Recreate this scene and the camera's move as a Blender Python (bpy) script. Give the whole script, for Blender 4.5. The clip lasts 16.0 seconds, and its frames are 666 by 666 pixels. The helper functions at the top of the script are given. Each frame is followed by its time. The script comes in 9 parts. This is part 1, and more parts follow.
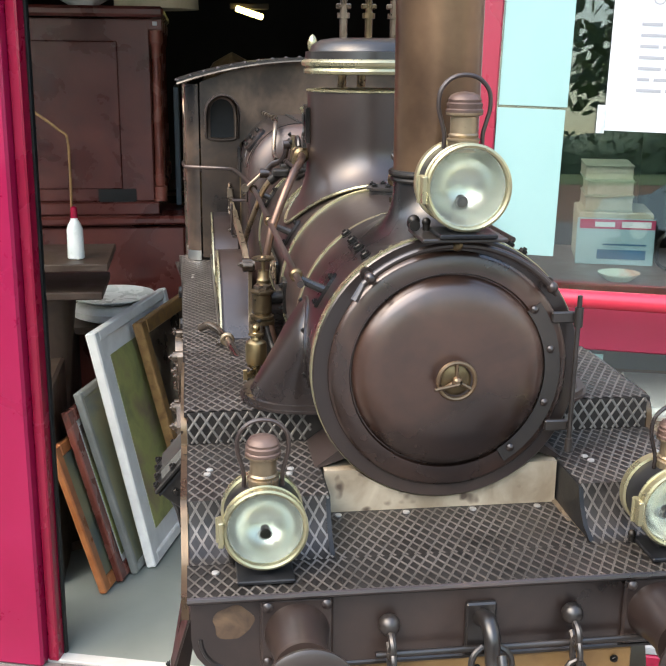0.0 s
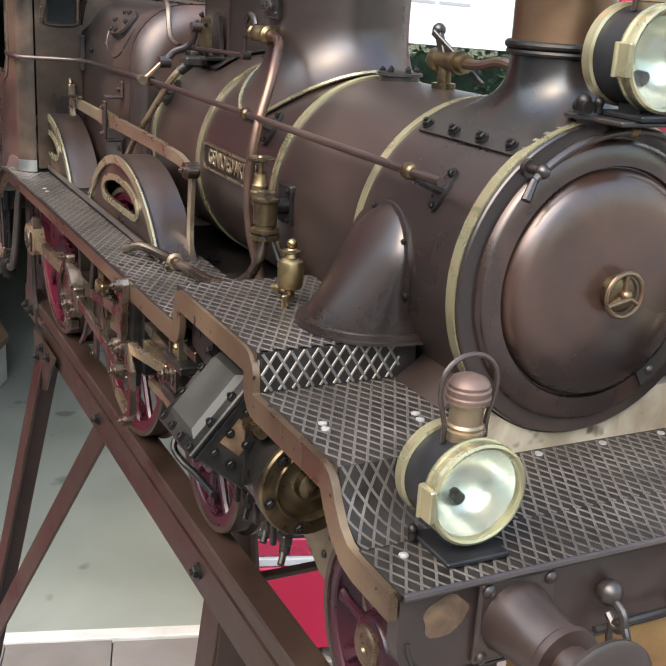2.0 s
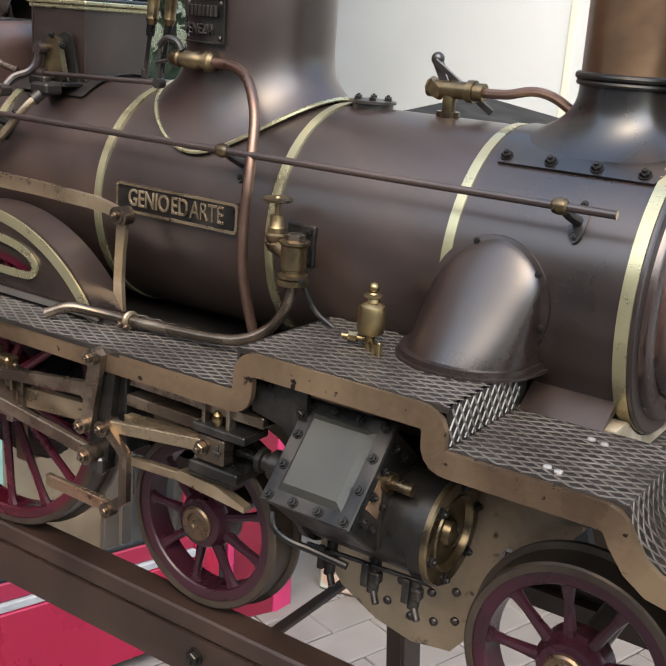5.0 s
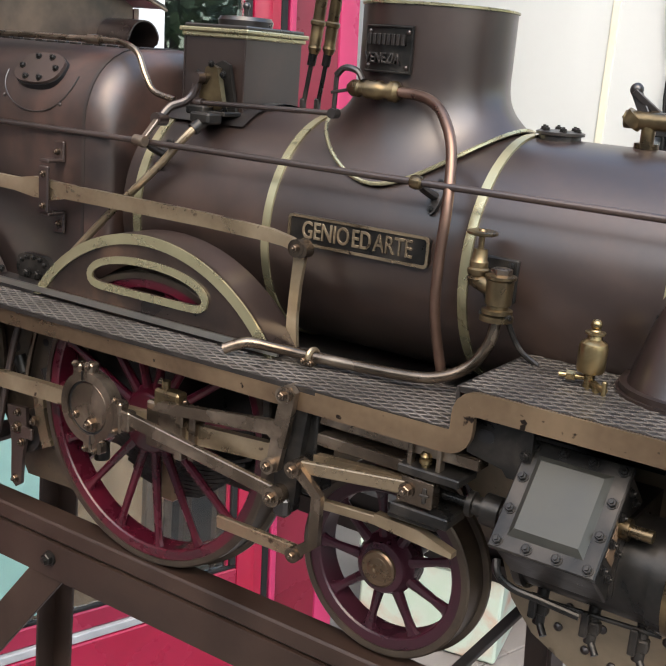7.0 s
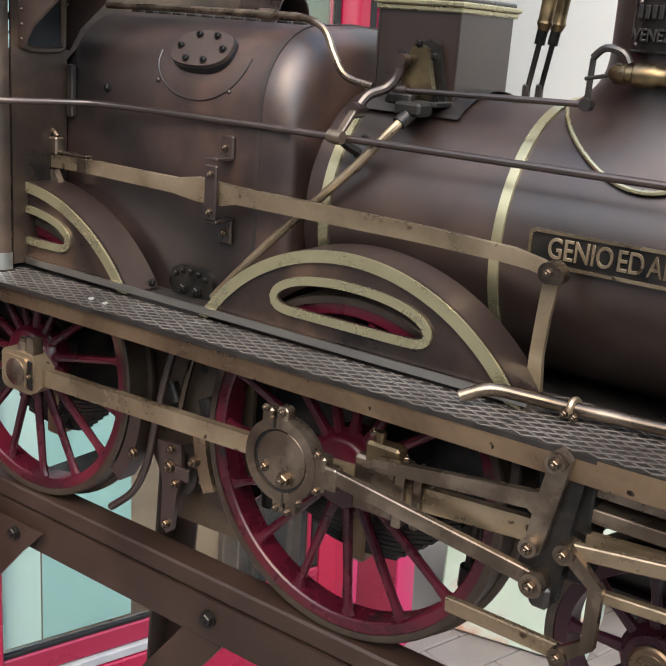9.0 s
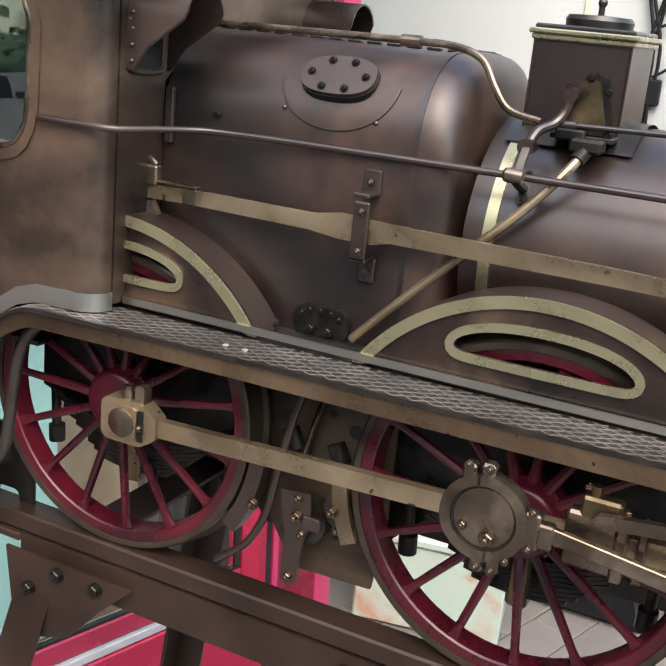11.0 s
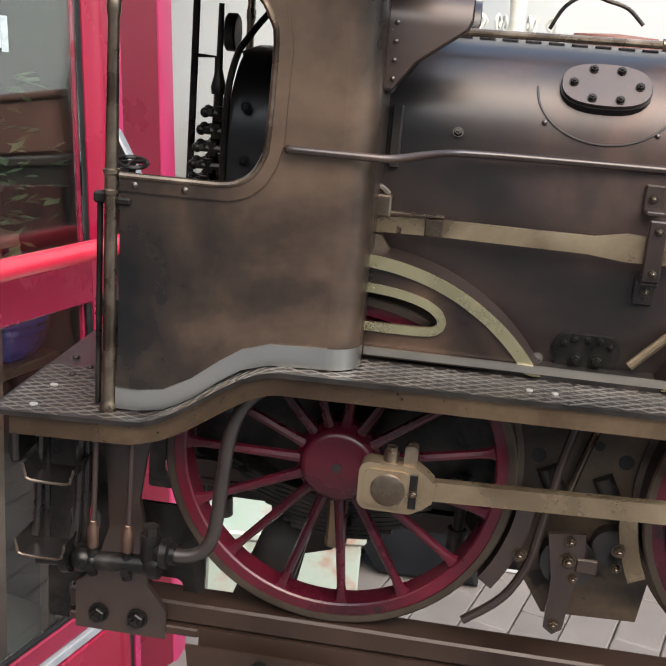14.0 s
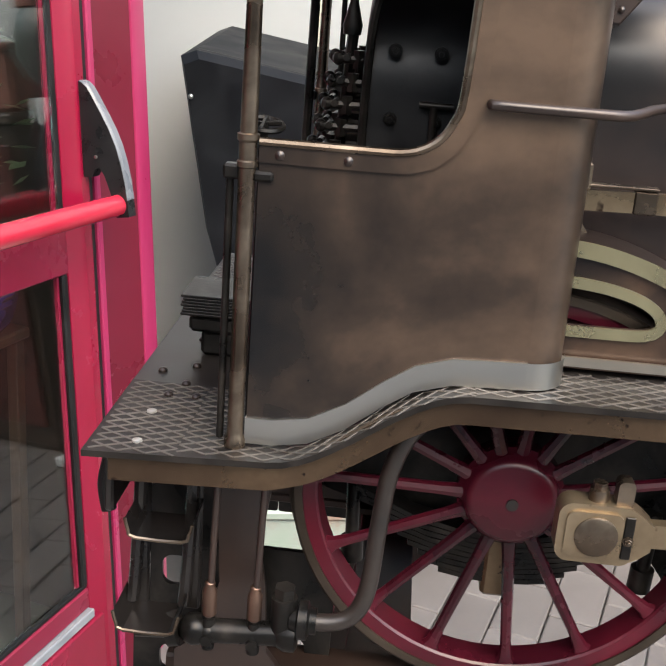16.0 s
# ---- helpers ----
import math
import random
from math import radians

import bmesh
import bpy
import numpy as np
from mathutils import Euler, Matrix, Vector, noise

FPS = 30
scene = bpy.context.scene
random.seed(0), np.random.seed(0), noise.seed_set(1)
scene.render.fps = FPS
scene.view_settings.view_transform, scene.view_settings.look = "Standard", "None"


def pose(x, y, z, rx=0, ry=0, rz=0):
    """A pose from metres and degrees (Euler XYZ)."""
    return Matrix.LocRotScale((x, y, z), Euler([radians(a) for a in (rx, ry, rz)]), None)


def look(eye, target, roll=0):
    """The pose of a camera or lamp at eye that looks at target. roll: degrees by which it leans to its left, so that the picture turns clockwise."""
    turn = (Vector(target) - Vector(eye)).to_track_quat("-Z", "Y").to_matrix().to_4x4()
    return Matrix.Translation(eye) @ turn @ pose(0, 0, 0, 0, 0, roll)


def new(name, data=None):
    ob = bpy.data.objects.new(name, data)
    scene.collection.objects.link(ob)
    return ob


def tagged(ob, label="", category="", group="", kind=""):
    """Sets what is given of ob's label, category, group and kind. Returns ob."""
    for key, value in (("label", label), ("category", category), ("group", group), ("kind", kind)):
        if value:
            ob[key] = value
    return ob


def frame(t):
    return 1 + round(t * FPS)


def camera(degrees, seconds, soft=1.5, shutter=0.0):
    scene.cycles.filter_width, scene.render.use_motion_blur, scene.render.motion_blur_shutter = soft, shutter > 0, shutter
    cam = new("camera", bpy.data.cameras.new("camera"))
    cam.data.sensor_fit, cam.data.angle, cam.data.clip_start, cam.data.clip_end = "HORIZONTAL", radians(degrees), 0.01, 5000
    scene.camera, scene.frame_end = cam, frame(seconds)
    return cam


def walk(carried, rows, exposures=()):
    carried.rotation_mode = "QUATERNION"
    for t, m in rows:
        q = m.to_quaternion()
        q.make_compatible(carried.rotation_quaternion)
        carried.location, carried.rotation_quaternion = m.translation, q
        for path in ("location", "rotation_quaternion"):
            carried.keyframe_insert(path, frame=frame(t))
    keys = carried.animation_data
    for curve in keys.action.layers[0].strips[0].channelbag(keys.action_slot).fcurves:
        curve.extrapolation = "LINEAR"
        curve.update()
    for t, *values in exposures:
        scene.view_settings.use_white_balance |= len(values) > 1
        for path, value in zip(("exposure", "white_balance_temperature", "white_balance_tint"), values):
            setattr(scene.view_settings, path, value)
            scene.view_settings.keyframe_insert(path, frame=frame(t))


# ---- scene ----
cam = camera(35.4, 16.0)
PATH = [
    (0, (1.504, -0.141, 1.457), (-0.413, 0.12, 0.949), 0.5),
    (0.5, (1.467, -0.21, 1.442), (-0.378, 0.321, 0.883), 0.7),
    (1, (1.44, -0.271, 1.437), (-0.344, 0.411, 0.845), 2.2),
    (1.5, (1.404, -0.304, 1.424), (-0.346, 0.434, 0.8), 2.6),
    (2, (1.326, -0.33, 1.413), (-0.366, 0.533, 0.789), 3.5),
    (2.5, (1.264, -0.352, 1.414), (-0.315, 0.693, 0.769), 3.9),
    (3, (1.225, -0.365, 1.411), (-0.283, 0.778, 0.762), 5.0),
    (3.5, (1.196, -0.407, 1.414), (-0.223, 0.851, 0.779), 5.7),
    (3.7, (1.176, -0.431, 1.416), (-0.175, 0.904, 0.79), 5.3),
    (5.8, (1.072, -0.583, 1.409), (0.069, 1.058, 0.859), 4.5),
    (6, (1.067, -0.586, 1.41), (0.063, 1.057, 0.87), 4.6),
    (6.5, (1.029, -0.592, 1.405), (-0.014, 1.037, 0.896), 4.4),
    (6.6, (1.023, -0.587, 1.405), (-0.034, 1.03, 0.888), 4.5),
    (7, (0.987, -0.597, 1.399), (-0.067, 1.025, 0.889), 4.6),
    (7.5, (0.956, -0.589, 1.394), (-0.102, 1.03, 0.883), 4.7),
    (8, (0.914, -0.578, 1.389), (-0.173, 1.017, 0.864), 4.4),
    (8.5, (0.871, -0.57, 1.398), (-0.228, 1.007, 0.844), 3.9),
    (9, (0.832, -0.56, 1.395), (-0.269, 1.011, 0.829), 4.3),
    (9.5, (0.803, -0.56, 1.398), (-0.296, 1.009, 0.82), 4.9),
    (9.7, (0.782, -0.566, 1.4), (-0.288, 1.021, 0.821), 5.2),
    (11.8, (0.567, -0.641, 1.408), (-0.159, 1.131, 0.831), 4.8),
    (12, (0.544, -0.62, 1.404), (-0.194, 1.148, 0.83), 4.0),
    (12.5, (0.495, -0.596, 1.405), (-0.249, 1.167, 0.825), 3.3),
    (13, (0.455, -0.603, 1.401), (-0.213, 1.189, 0.814), 3.9),
    (13.5, (0.382, -0.628, 1.403), (-0.023, 1.244, 0.829), 4.2),
    (14, (0.321, -0.657, 1.398), (0.072, 1.242, 0.824), 4.5),
    (14.5, (0.283, -0.65, 1.391), (0.068, 1.253, 0.812), 5.3),
    (15, (0.24, -0.594, 1.378), (0.034, 1.308, 0.797), 4.8),
    (15.5, (0.219, -0.547, 1.376), (0.088, 1.342, 0.731), 3.9),
    (16, (0.197, -0.546, 1.376), (0.081, 1.344, 0.731), 4.4),
]
walk(cam, [(t, look(eye, target, roll)) for t, eye, target, roll in PATH], [(0.0, 1.96), (1.0, 2.02), (1.5, 2.02), (3.0, 1.94), (6.0, 1.74), (9.5, 1.74), (12.0, 1.77), (14.0, 1.64), (16.0, 1.66)])

# ---- light: overcast day ----
world = bpy.data.worlds.new("sky")
scene.world = world
world.use_nodes = True
wn = world.node_tree
sky = wn.nodes.new("ShaderNodeTexSky")
sky.sky_type = 'NISHITA'
sky.sun_disc = False
sky.sun_elevation = radians(52)
sky.sun_rotation = radians(160)
sky.air_density = 2.0
sky.dust_density = 4.0
bg = wn.nodes["Background"]
bg.inputs["Strength"].default_value = 0.15
wn.links.new(sky.outputs["Color"], bg.inputs["Color"])
sun_data = bpy.data.lights.new("sun", "SUN")
sun_data.energy = 0.6
sun_data.angle = radians(40)
sun_data.color = (1.0, 0.96, 0.9)
sun = new("sun", sun_data)
sun.matrix_world = look((3.4, -1.8, 4.6), (0.4, 0.2, 1.0))
scene.view_settings.exposure = 1.42
scene.view_settings.use_white_balance = True
scene.view_settings.white_balance_temperature = 6150


# ---- materials ----
def _ramp(nt, src, stops):
    r = nt.nodes.new("ShaderNodeValToRGB")
    els = r.color_ramp.elements
    while len(els) < len(stops):
        els.new(0.5)
    for e, (p, c) in zip(els, stops):
        e.position, e.color = p, (*c, 1) if len(c) == 3 else c
    nt.links.new(src, r.inputs[0])
    return r.outputs["Color"]


def surface(name, cols, rough=0.4, metal=0.0, scale=30.0, fine=400.0, bump=0.05, rvar=0.12, spec=0.5, island=0.0, dirt=None, coat=0.0):
    """A worn surface: cols are two or three tones blended by large and fine noise; dirt is (colour, amount, scale) of small spots."""
    m = bpy.data.materials.new(name)
    m.use_nodes = True
    nt = m.node_tree
    p = nt.nodes["Principled BSDF"]
    tc = nt.nodes.new("ShaderNodeTexCoord").outputs["Object"]

    def nz(sc, det=4.0, dist=0.0):
        n = nt.nodes.new("ShaderNodeTexNoise")
        n.inputs["Scale"].default_value, n.inputs["Detail"].default_value, n.inputs["Distortion"].default_value = sc, det, dist
        nt.links.new(tc, n.inputs["Vector"])
        return n.outputs["Fac"]

    big, small = nz(scale, 5, 0.6), nz(fine, 3)
    mixf = nt.nodes.new("ShaderNodeMath")
    mixf.operation = 'MULTIPLY_ADD'
    nt.links.new(small, mixf.inputs[0])
    mixf.inputs[1].default_value = 0.10
    nt.links.new(big, mixf.inputs[2])
    fac = mixf.outputs[0]
    n = len(cols)
    col = _ramp(nt, fac, [(0.36 + 0.38 * i / max(1, n - 1), c) for i, c in enumerate(cols)])
    if dirt:
        dn = nz(dirt[2], 2)
        dm = _ramp(nt, dn, [(0.66 - 0.12 * dirt[1], (0, 0, 0)), (0.72 - 0.08 * dirt[1], (1, 1, 1))])
        mx = nt.nodes.new("ShaderNodeMix")
        mx.data_type = 'RGBA'
        nt.links.new(dm, mx.inputs[0])
        nt.links.new(col, mx.inputs[6])
        mx.inputs[7].default_value = (*dirt[0], 1)
        col = mx.outputs[2]
    if island:
        oi = nt.nodes.new("ShaderNodeObjectInfo").outputs["Random"]
        hs = nt.nodes.new("ShaderNodeHueSaturation")
        mr = nt.nodes.new("ShaderNodeMapRange")
        nt.links.new(oi, mr.inputs[0])
        mr.inputs[3].default_value, mr.inputs[4].default_value = 1 - island, 1 + island
        nt.links.new(mr.outputs[0], hs.inputs["Value"])
        nt.links.new(col, hs.inputs["Color"])
        col = hs.outputs["Color"]
    nt.links.new(col, p.inputs["Base Color"])
    rr = nt.nodes.new("ShaderNodeMapRange")
    nt.links.new(fac, rr.inputs[0])
    rr.inputs[1].default_value, rr.inputs[2].default_value = 0.35, 0.8
    rr.inputs[3].default_value, rr.inputs[4].default_value = max(0.02, rough - rvar), min(1, rough + rvar)
    nt.links.new(rr.outputs[0], p.inputs["Roughness"])
    p.inputs["Metallic"].default_value = metal
    p.inputs["Specular IOR Level"].default_value = spec
    p.inputs["Coat Weight"].default_value = coat
    p.inputs["Coat Roughness"].default_value = 0.16
    if bump:
        b = nt.nodes.new("ShaderNodeBump")
        b.inputs["Strength"].default_value = bump
        b.inputs["Distance"].default_value = 0.002
        nt.links.new(small, b.inputs["Height"])
        nt.links.new(b.outputs[0], p.inputs["Normal"])
    return m


BROWN = surface("browned_metal", [(0.017, 0.0115, 0.0102), (0.035, 0.0222, 0.0180), (0.068, 0.0405, 0.0300)], 0.37, 0.35, 7, 160, 0.008, rvar=0.12, spec=0.95, coat=0.10)
DOOR = surface("reddish_smokebox_door", [(0.013, 0.0088, 0.0080), (0.034, 0.0190, 0.0145), (0.080, 0.040, 0.027)], 0.28, 0.35, 12, 160, 0.01, rvar=0.08, spec=1.0, coat=0.18)
BROWN_DK = surface("dark_browned_metal", [(0.012, 0.0102, 0.0098), (0.024, 0.0195, 0.0172), (0.046, 0.035, 0.029)], 0.34, 0.35, 12, 200, 0.012, rvar=0.08, spec=0.9, coat=0.05)
CAB = surface("patinated_cab_sheet", [(0.012, 0.0115, 0.0120), (0.062, 0.043, 0.0320), (0.165, 0.108, 0.0720)], 0.33, 0.55, 11, 160, 0.01, rvar=0.09, spec=0.9, coat=0.12)
IRON = surface("blackened_iron", [(0.010, 0.0098, 0.0096), (0.023, 0.021, 0.0192), (0.052, 0.045, 0.039)], 0.36, 0.6, 40, 400, 0.04, spec=0.35)
BLACK = surface("black_paint", [(0.007, 0.007, 0.008), (0.016, 0.016, 0.017)], 0.42, 0.0, 40, 400, 0.03, spec=0.3)
PLATE = surface("steel_tread_plate", [(0.016, 0.0138, 0.0124), (0.034, 0.0285, 0.0252)], 0.42, 0.4, 60, 500, 0.04, spec=0.45)
RIB = surface("worn_tread_rib", [(0.072, 0.062, 0.054), (0.118, 0.103, 0.090), (0.18, 0.160, 0.142)], 0.40, 0.35, 22, 400, 0.02, spec=0.6)
# Brighter tone for the ribs on the step risers.
RIB_LT = surface("bright_riser_rib", [(0.10, 0.09, 0.078), (0.17, 0.155, 0.138), (0.24, 0.22, 0.20)], 0.40, 0.4, 22, 400, 0.02, spec=0.6)
STEEL = surface("worn_bright_steel", [(0.070, 0.052, 0.038), (0.150, 0.114, 0.084), (0.28, 0.224, 0.170)], 0.28, 0.9, 35, 300, 0.02)
ROD = surface("dulled_brass_rod", [(0.165, 0.121, 0.077), (0.30, 0.229, 0.148), (0.42, 0.335, 0.226)], 0.33, 0.78, 18, 300, 0.02, dirt=((0.06, 0.040, 0.027), -0.2, 120))
VALANCE = surface("tarnished_edge_strip", [(0.070, 0.044, 0.029), (0.155, 0.104, 0.064), (0.26, 0.182, 0.110)], 0.33, 0.75, 9, 260, 0.03, dirt=((0.018, 0.012, 0.009), -0.2, 170))
NICKEL = surface("nickel_band", [(0.62, 0.60, 0.55), (0.66, 0.64, 0.59)], 0.30, 1.0, 12, 300, 0.0, rvar=0.03)
BRIGHT = surface("bright_screw_head", [(0.42, 0.40, 0.37), (0.55, 0.53, 0.50)], 0.33, 0.6, 60, 300, 0.0)
BRASS = surface("brass", [(0.21, 0.152, 0.074), (0.37, 0.278, 0.142)], 0.32, 0.95, 40, 300, 0.02)
BRASS_LT = surface("pale_brass_trim", [(0.35, 0.315, 0.190), (0.45, 0.41, 0.255)], 0.31, 0.78, 26, 300, 0.008)
BRASS_DK = surface("tarnished_brass", [(0.085, 0.062, 0.038), (0.14, 0.102, 0.056), (0.23, 0.168, 0.088)], 0.34, 0.9, 60, 300, 0.03)
COPPER = surface("copper_pipe", [(0.11, 0.070, 0.056), (0.20, 0.122, 0.088)], 0.36, 0.85, 40, 300, 0.02)
BRONZE = surface("bronze_chimney", [(0.06, 0.040, 0.031), (0.14, 0.083, 0.050), (0.22, 0.135, 0.078)], 0.33, 0.85, 9, 200, 0.01, coat=0.2)
RED = surface("wheel_red_paint", [(0.024, 0.003, 0.0065), (0.064, 0.0045, 0.012), (0.105, 0.007, 0.018)], 0.33, 0.0, 14, 200, 0.03, spec=0.45, dirt=((0.014, 0.006, 0.007), -0.25, 60))
WINE = surface("dark_wine_paint", [(0.016, 0.0045, 0.0075), (0.040, 0.008, 0.0155)], 0.34, 0.0, 20, 200, 0.03, spec=0.4)
TYRE = surface("worn_tyre_steel", [(0.055, 0.042, 0.033), (0.105, 0.082, 0.062)], 0.4, 0.75, 30, 400, 0.03)
STAND = surface("brown_painted_angle_iron", [(0.017, 0.0098, 0.0072), (0.040, 0.0235, 0.0172)], 0.40, 0.1, 16, 200, 0.03, spec=0.35)
CREAM = surface("scraped_saddle_casting", [(0.28, 0.22, 0.15), (0.5, 0.42, 0.31)], 0.5, 0.3, 40, 300, 0.1, dirt=((0.10, 0.07, 0.05), 0.3, 60))
RUST = surface("rusty_patch", [(0.065, 0.040, 0.026), (0.17, 0.105, 0.058)], 0.6, 0.2, 90, 500, 0.1)
CAPRED = surface("reddish_lamp_cap", [(0.070, 0.043, 0.034), (0.135, 0.086, 0.068)], 0.45, 0.3, 60, 400, 0.05)
SHOPRED = surface("glossy_crimson_frame", [(0.225, 0.0035, 0.024), (0.27, 0.006, 0.034)], 0.28, 0.0, 4, 60, 0.0, coat=0.2)
FLOOR = surface("worn_shop_floor", [(0.165, 0.177, 0.155), (0.22, 0.232, 0.205)], 0.5, 0.0, 3, 30, 0.05, dirt=((0.10, 0.10, 0.09), -0.1, 7))
TILE = surface("pale_paving", [(0.128, 0.113, 0.104), (0.180, 0.161, 0.148)], 0.6, 0.0, 6, 80, 0.1, island=0.1)
PLASTER = surface("white_plaster", [(0.50, 0.515, 0.51), (0.55, 0.565, 0.56)], 0.7, 0.0, 2, 40, 0.05)
# Near-black base colour carries the dimness inside the shop.
DARKROOM = surface("shade_dark_shop_wall", [(0.010, 0.009, 0.009), (0.022, 0.019, 0.018)], 0.8, 0.0, 3, 40, 0.05)
MAHOG = surface("dark_mahogany", [(0.048, 0.011, 0.009), (0.115, 0.028, 0.020)], 0.32, 0.0, 5, 50, 0.03, coat=0.15)
DKWOOD = surface("dark_wood", [(0.03, 0.018, 0.012), (0.07, 0.045, 0.03)], 0.45, 0.0, 10, 80, 0.05)
WHITEP = surface("white_painted_wood", [(0.62, 0.60, 0.56), (0.76, 0.74, 0.70)], 0.5, 0.0, 12, 100, 0.05)
GILT = surface("worn_gilt_wood", [(0.17, 0.088, 0.034), (0.34, 0.20, 0.075)], 0.45, 0.3, 30, 200, 0.08)
MINT = surface("mint_paper", [(0.225, 0.375, 0.36), (0.25, 0.40, 0.385)], 0.6, 0.0, 3, 40, 0.0)
PAPER = surface("white_paper", [(0.52, 0.54, 0.565), (0.56, 0.58, 0.60)], 0.6, 0.0, 3, 40, 0.0)
GREYINK = surface("grey_ink", [(0.25, 0.26, 0.28), (0.3, 0.3, 0.32)], 0.6, 0.0, 3, 40, 0.0)
RUBBER = surface("black_rubber", [(0.006, 0.006, 0.006), (0.012, 0.012, 0.012)], 0.5, 0.0, 20, 200, 0.03, spec=0.3)
CASE = surface("black_case_cloth", [(0.004, 0.0045, 0.006), (0.010, 0.011, 0.0135)], 0.55, 0.0, 10, 200, 0.05, spec=0.2)
ENAMEL = surface("white_enamel", [(0.62, 0.64, 0.60), (0.74, 0.75, 0.71)], 0.3, 0.0, 20, 100, 0.03)


def canvas(name, cols, scale):
    return surface(name, cols, 0.5, 0.0, scale, 90, 0.08)


def glass(name, tint=(1, 1, 1), rough=0.0):
    m = bpy.data.materials.new(name)
    m.use_nodes = True
    p = m.node_tree.nodes["Principled BSDF"]
    p.inputs["Base Color"].default_value = (*tint, 1)
    p.inputs["Transmission Weight"].default_value = 1.0
    p.inputs["Roughness"].default_value = rough
    p.inputs["IOR"].default_value = 1.55
    return m


SILVER = surface("silvered_reflector", [(0.60, 0.61, 0.55), (0.66, 0.67, 0.61)], 0.26, 0.75, 8, 400, 0.0, rvar=0.02)
GLASS = glass("window_glass", (0.9, 0.96, 0.94))
LENS = bpy.data.materials.new("lamp_glass")
LENS.use_nodes = True
ln_ = LENS.node_tree
ln_.nodes.remove(ln_.nodes["Principled BSDF"])
mx_, tr_, gl_ = (ln_.nodes.new(k) for k in ("ShaderNodeMixShader", "ShaderNodeBsdfTransparent", "ShaderNodeBsdfGlossy"))
gl_.inputs["Roughness"].default_value = 0.03
tr_.inputs["Color"].default_value = (0.95, 0.96, 0.93, 1)
mx_.inputs["Fac"].default_value = 0.07
ln_.links.new(tr_.outputs[0], mx_.inputs[1])
ln_.links.new(gl_.outputs[0], mx_.inputs[2])
ln_.links.new(mx_.outputs[0], ln_.nodes["Material Output"].inputs["Surface"])
STONE = surface("worn_stone", [(0.40, 0.38, 0.35), (0.55, 0.53, 0.49)], 0.7, 0.0, 8, 120, 0.1)
GREYTRIM = surface("grey_plastic_trim", [(0.22, 0.23, 0.24), (0.32, 0.33, 0.34)], 0.45, 0.0, 10, 120, 0.03)
BARRED = surface("glossy_red_bar", [(0.46, 0.016, 0.04), (0.54, 0.026, 0.055)], 0.22, 0.0, 4, 60, 0.01, coat=0.4)
# On the door post this pink holds the white wall's reflection as colour.
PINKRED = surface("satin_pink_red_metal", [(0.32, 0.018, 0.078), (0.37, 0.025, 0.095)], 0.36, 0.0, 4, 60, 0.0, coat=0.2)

RENDERW = surface("grey_wall_render", [(0.22, 0.21, 0.20), (0.32, 0.30, 0.28)], 0.8, 0.0, 2, 40, 0.1)
SEAM = surface("yellowed_joint", [(0.60, 0.58, 0.46), (0.70, 0.68, 0.56)], 0.7, 0.0, 4, 60, 0.05)
TAPE = surface("clear_tape", [(0.35, 0.40, 0.40), (0.55, 0.60, 0.60)], 0.2, 0.0, 60, 200, 0.2)
GREYPAINT = surface("grey_painted_wood", [(0.16, 0.16, 0.145), (0.24, 0.24, 0.215)], 0.5, 0.0, 10, 90, 0.05)
TANWOOD = surface("tan_wood", [(0.15, 0.095, 0.053), (0.23, 0.152, 0.092)], 0.5, 0.0, 7, 70, 0.05)
LINEN = surface("white_linen", [(0.60, 0.58, 0.54), (0.74, 0.72, 0.68)], 0.85, 0.0, 18, 200, 0.3)
BLUEGLAZE = surface("dark_blue_glaze", [(0.012, 0.012, 0.075), (0.025, 0.025, 0.14)], 0.2, 0.0, 12, 90, 0.03, coat=0.3)
LEAF_GREEN = surface("green_leaves", [(0.09, 0.14, 0.07), (0.14, 0.20, 0.11)], 0.6, 0.0, 1.5, 20, 0.0)
MAHOG_LT = surface("polished_mahogany", [(0.10, 0.026, 0.018), (0.20, 0.06, 0.04)], 0.28, 0.0, 10, 60, 0.02, coat=0.3)
SLATE = surface("blue_grey_slate", [(0.05, 0.065, 0.08), (0.08, 0.10, 0.12)], 0.6, 0.0, 6, 80, 0.05)
SHADE = surface("parchment_shade", [(0.45, 0.38, 0.24), (0.58, 0.50, 0.34)], 0.7, 0.0, 10, 80, 0.05)
ORANGEWOOD = surface("orange_varnished_wood", [(0.22, 0.07, 0.02), (0.40, 0.15, 0.05)], 0.35, 0.0, 14, 90, 0.04)
PAINT_GREEN = surface("green_landscape", [(0.20, 0.13, 0.11), (0.34, 0.34, 0.12), (0.10, 0.12, 0.08)], 0.45, 0.0, 4, 40, 0.08)
PAINT_FLOWER = surface("dark_flower_painting", [(0.020, 0.014, 0.010), (0.045, 0.030, 0.020), (0.24, 0.19, 0.13)], 0.35, 0.0, 9, 60, 0.06)
PAINT_BLUE = surface("blue_landscape", [(0.05, 0.08, 0.13), (0.20, 0.20, 0.12), (0.30, 0.26, 0.14)], 0.45, 0.0, 5, 50, 0.06)
BRICKM = surface("old_brick", [(0.14, 0.07, 0.05), (0.26, 0.14, 0.10)], 0.85, 0.0, 20, 150, 0.2)
LEATHER = surface("shiny_black_leather", [(0.008, 0.008, 0.010), (0.02, 0.02, 0.024)], 0.25, 0.0, 20, 150, 0.15)
CARVED = surface("carved_golden_wood", [(0.05, 0.03, 0.014), (0.18, 0.11, 0.05), (0.34, 0.24, 0.12)], 0.4, 0.0, 9, 70, 0.3)
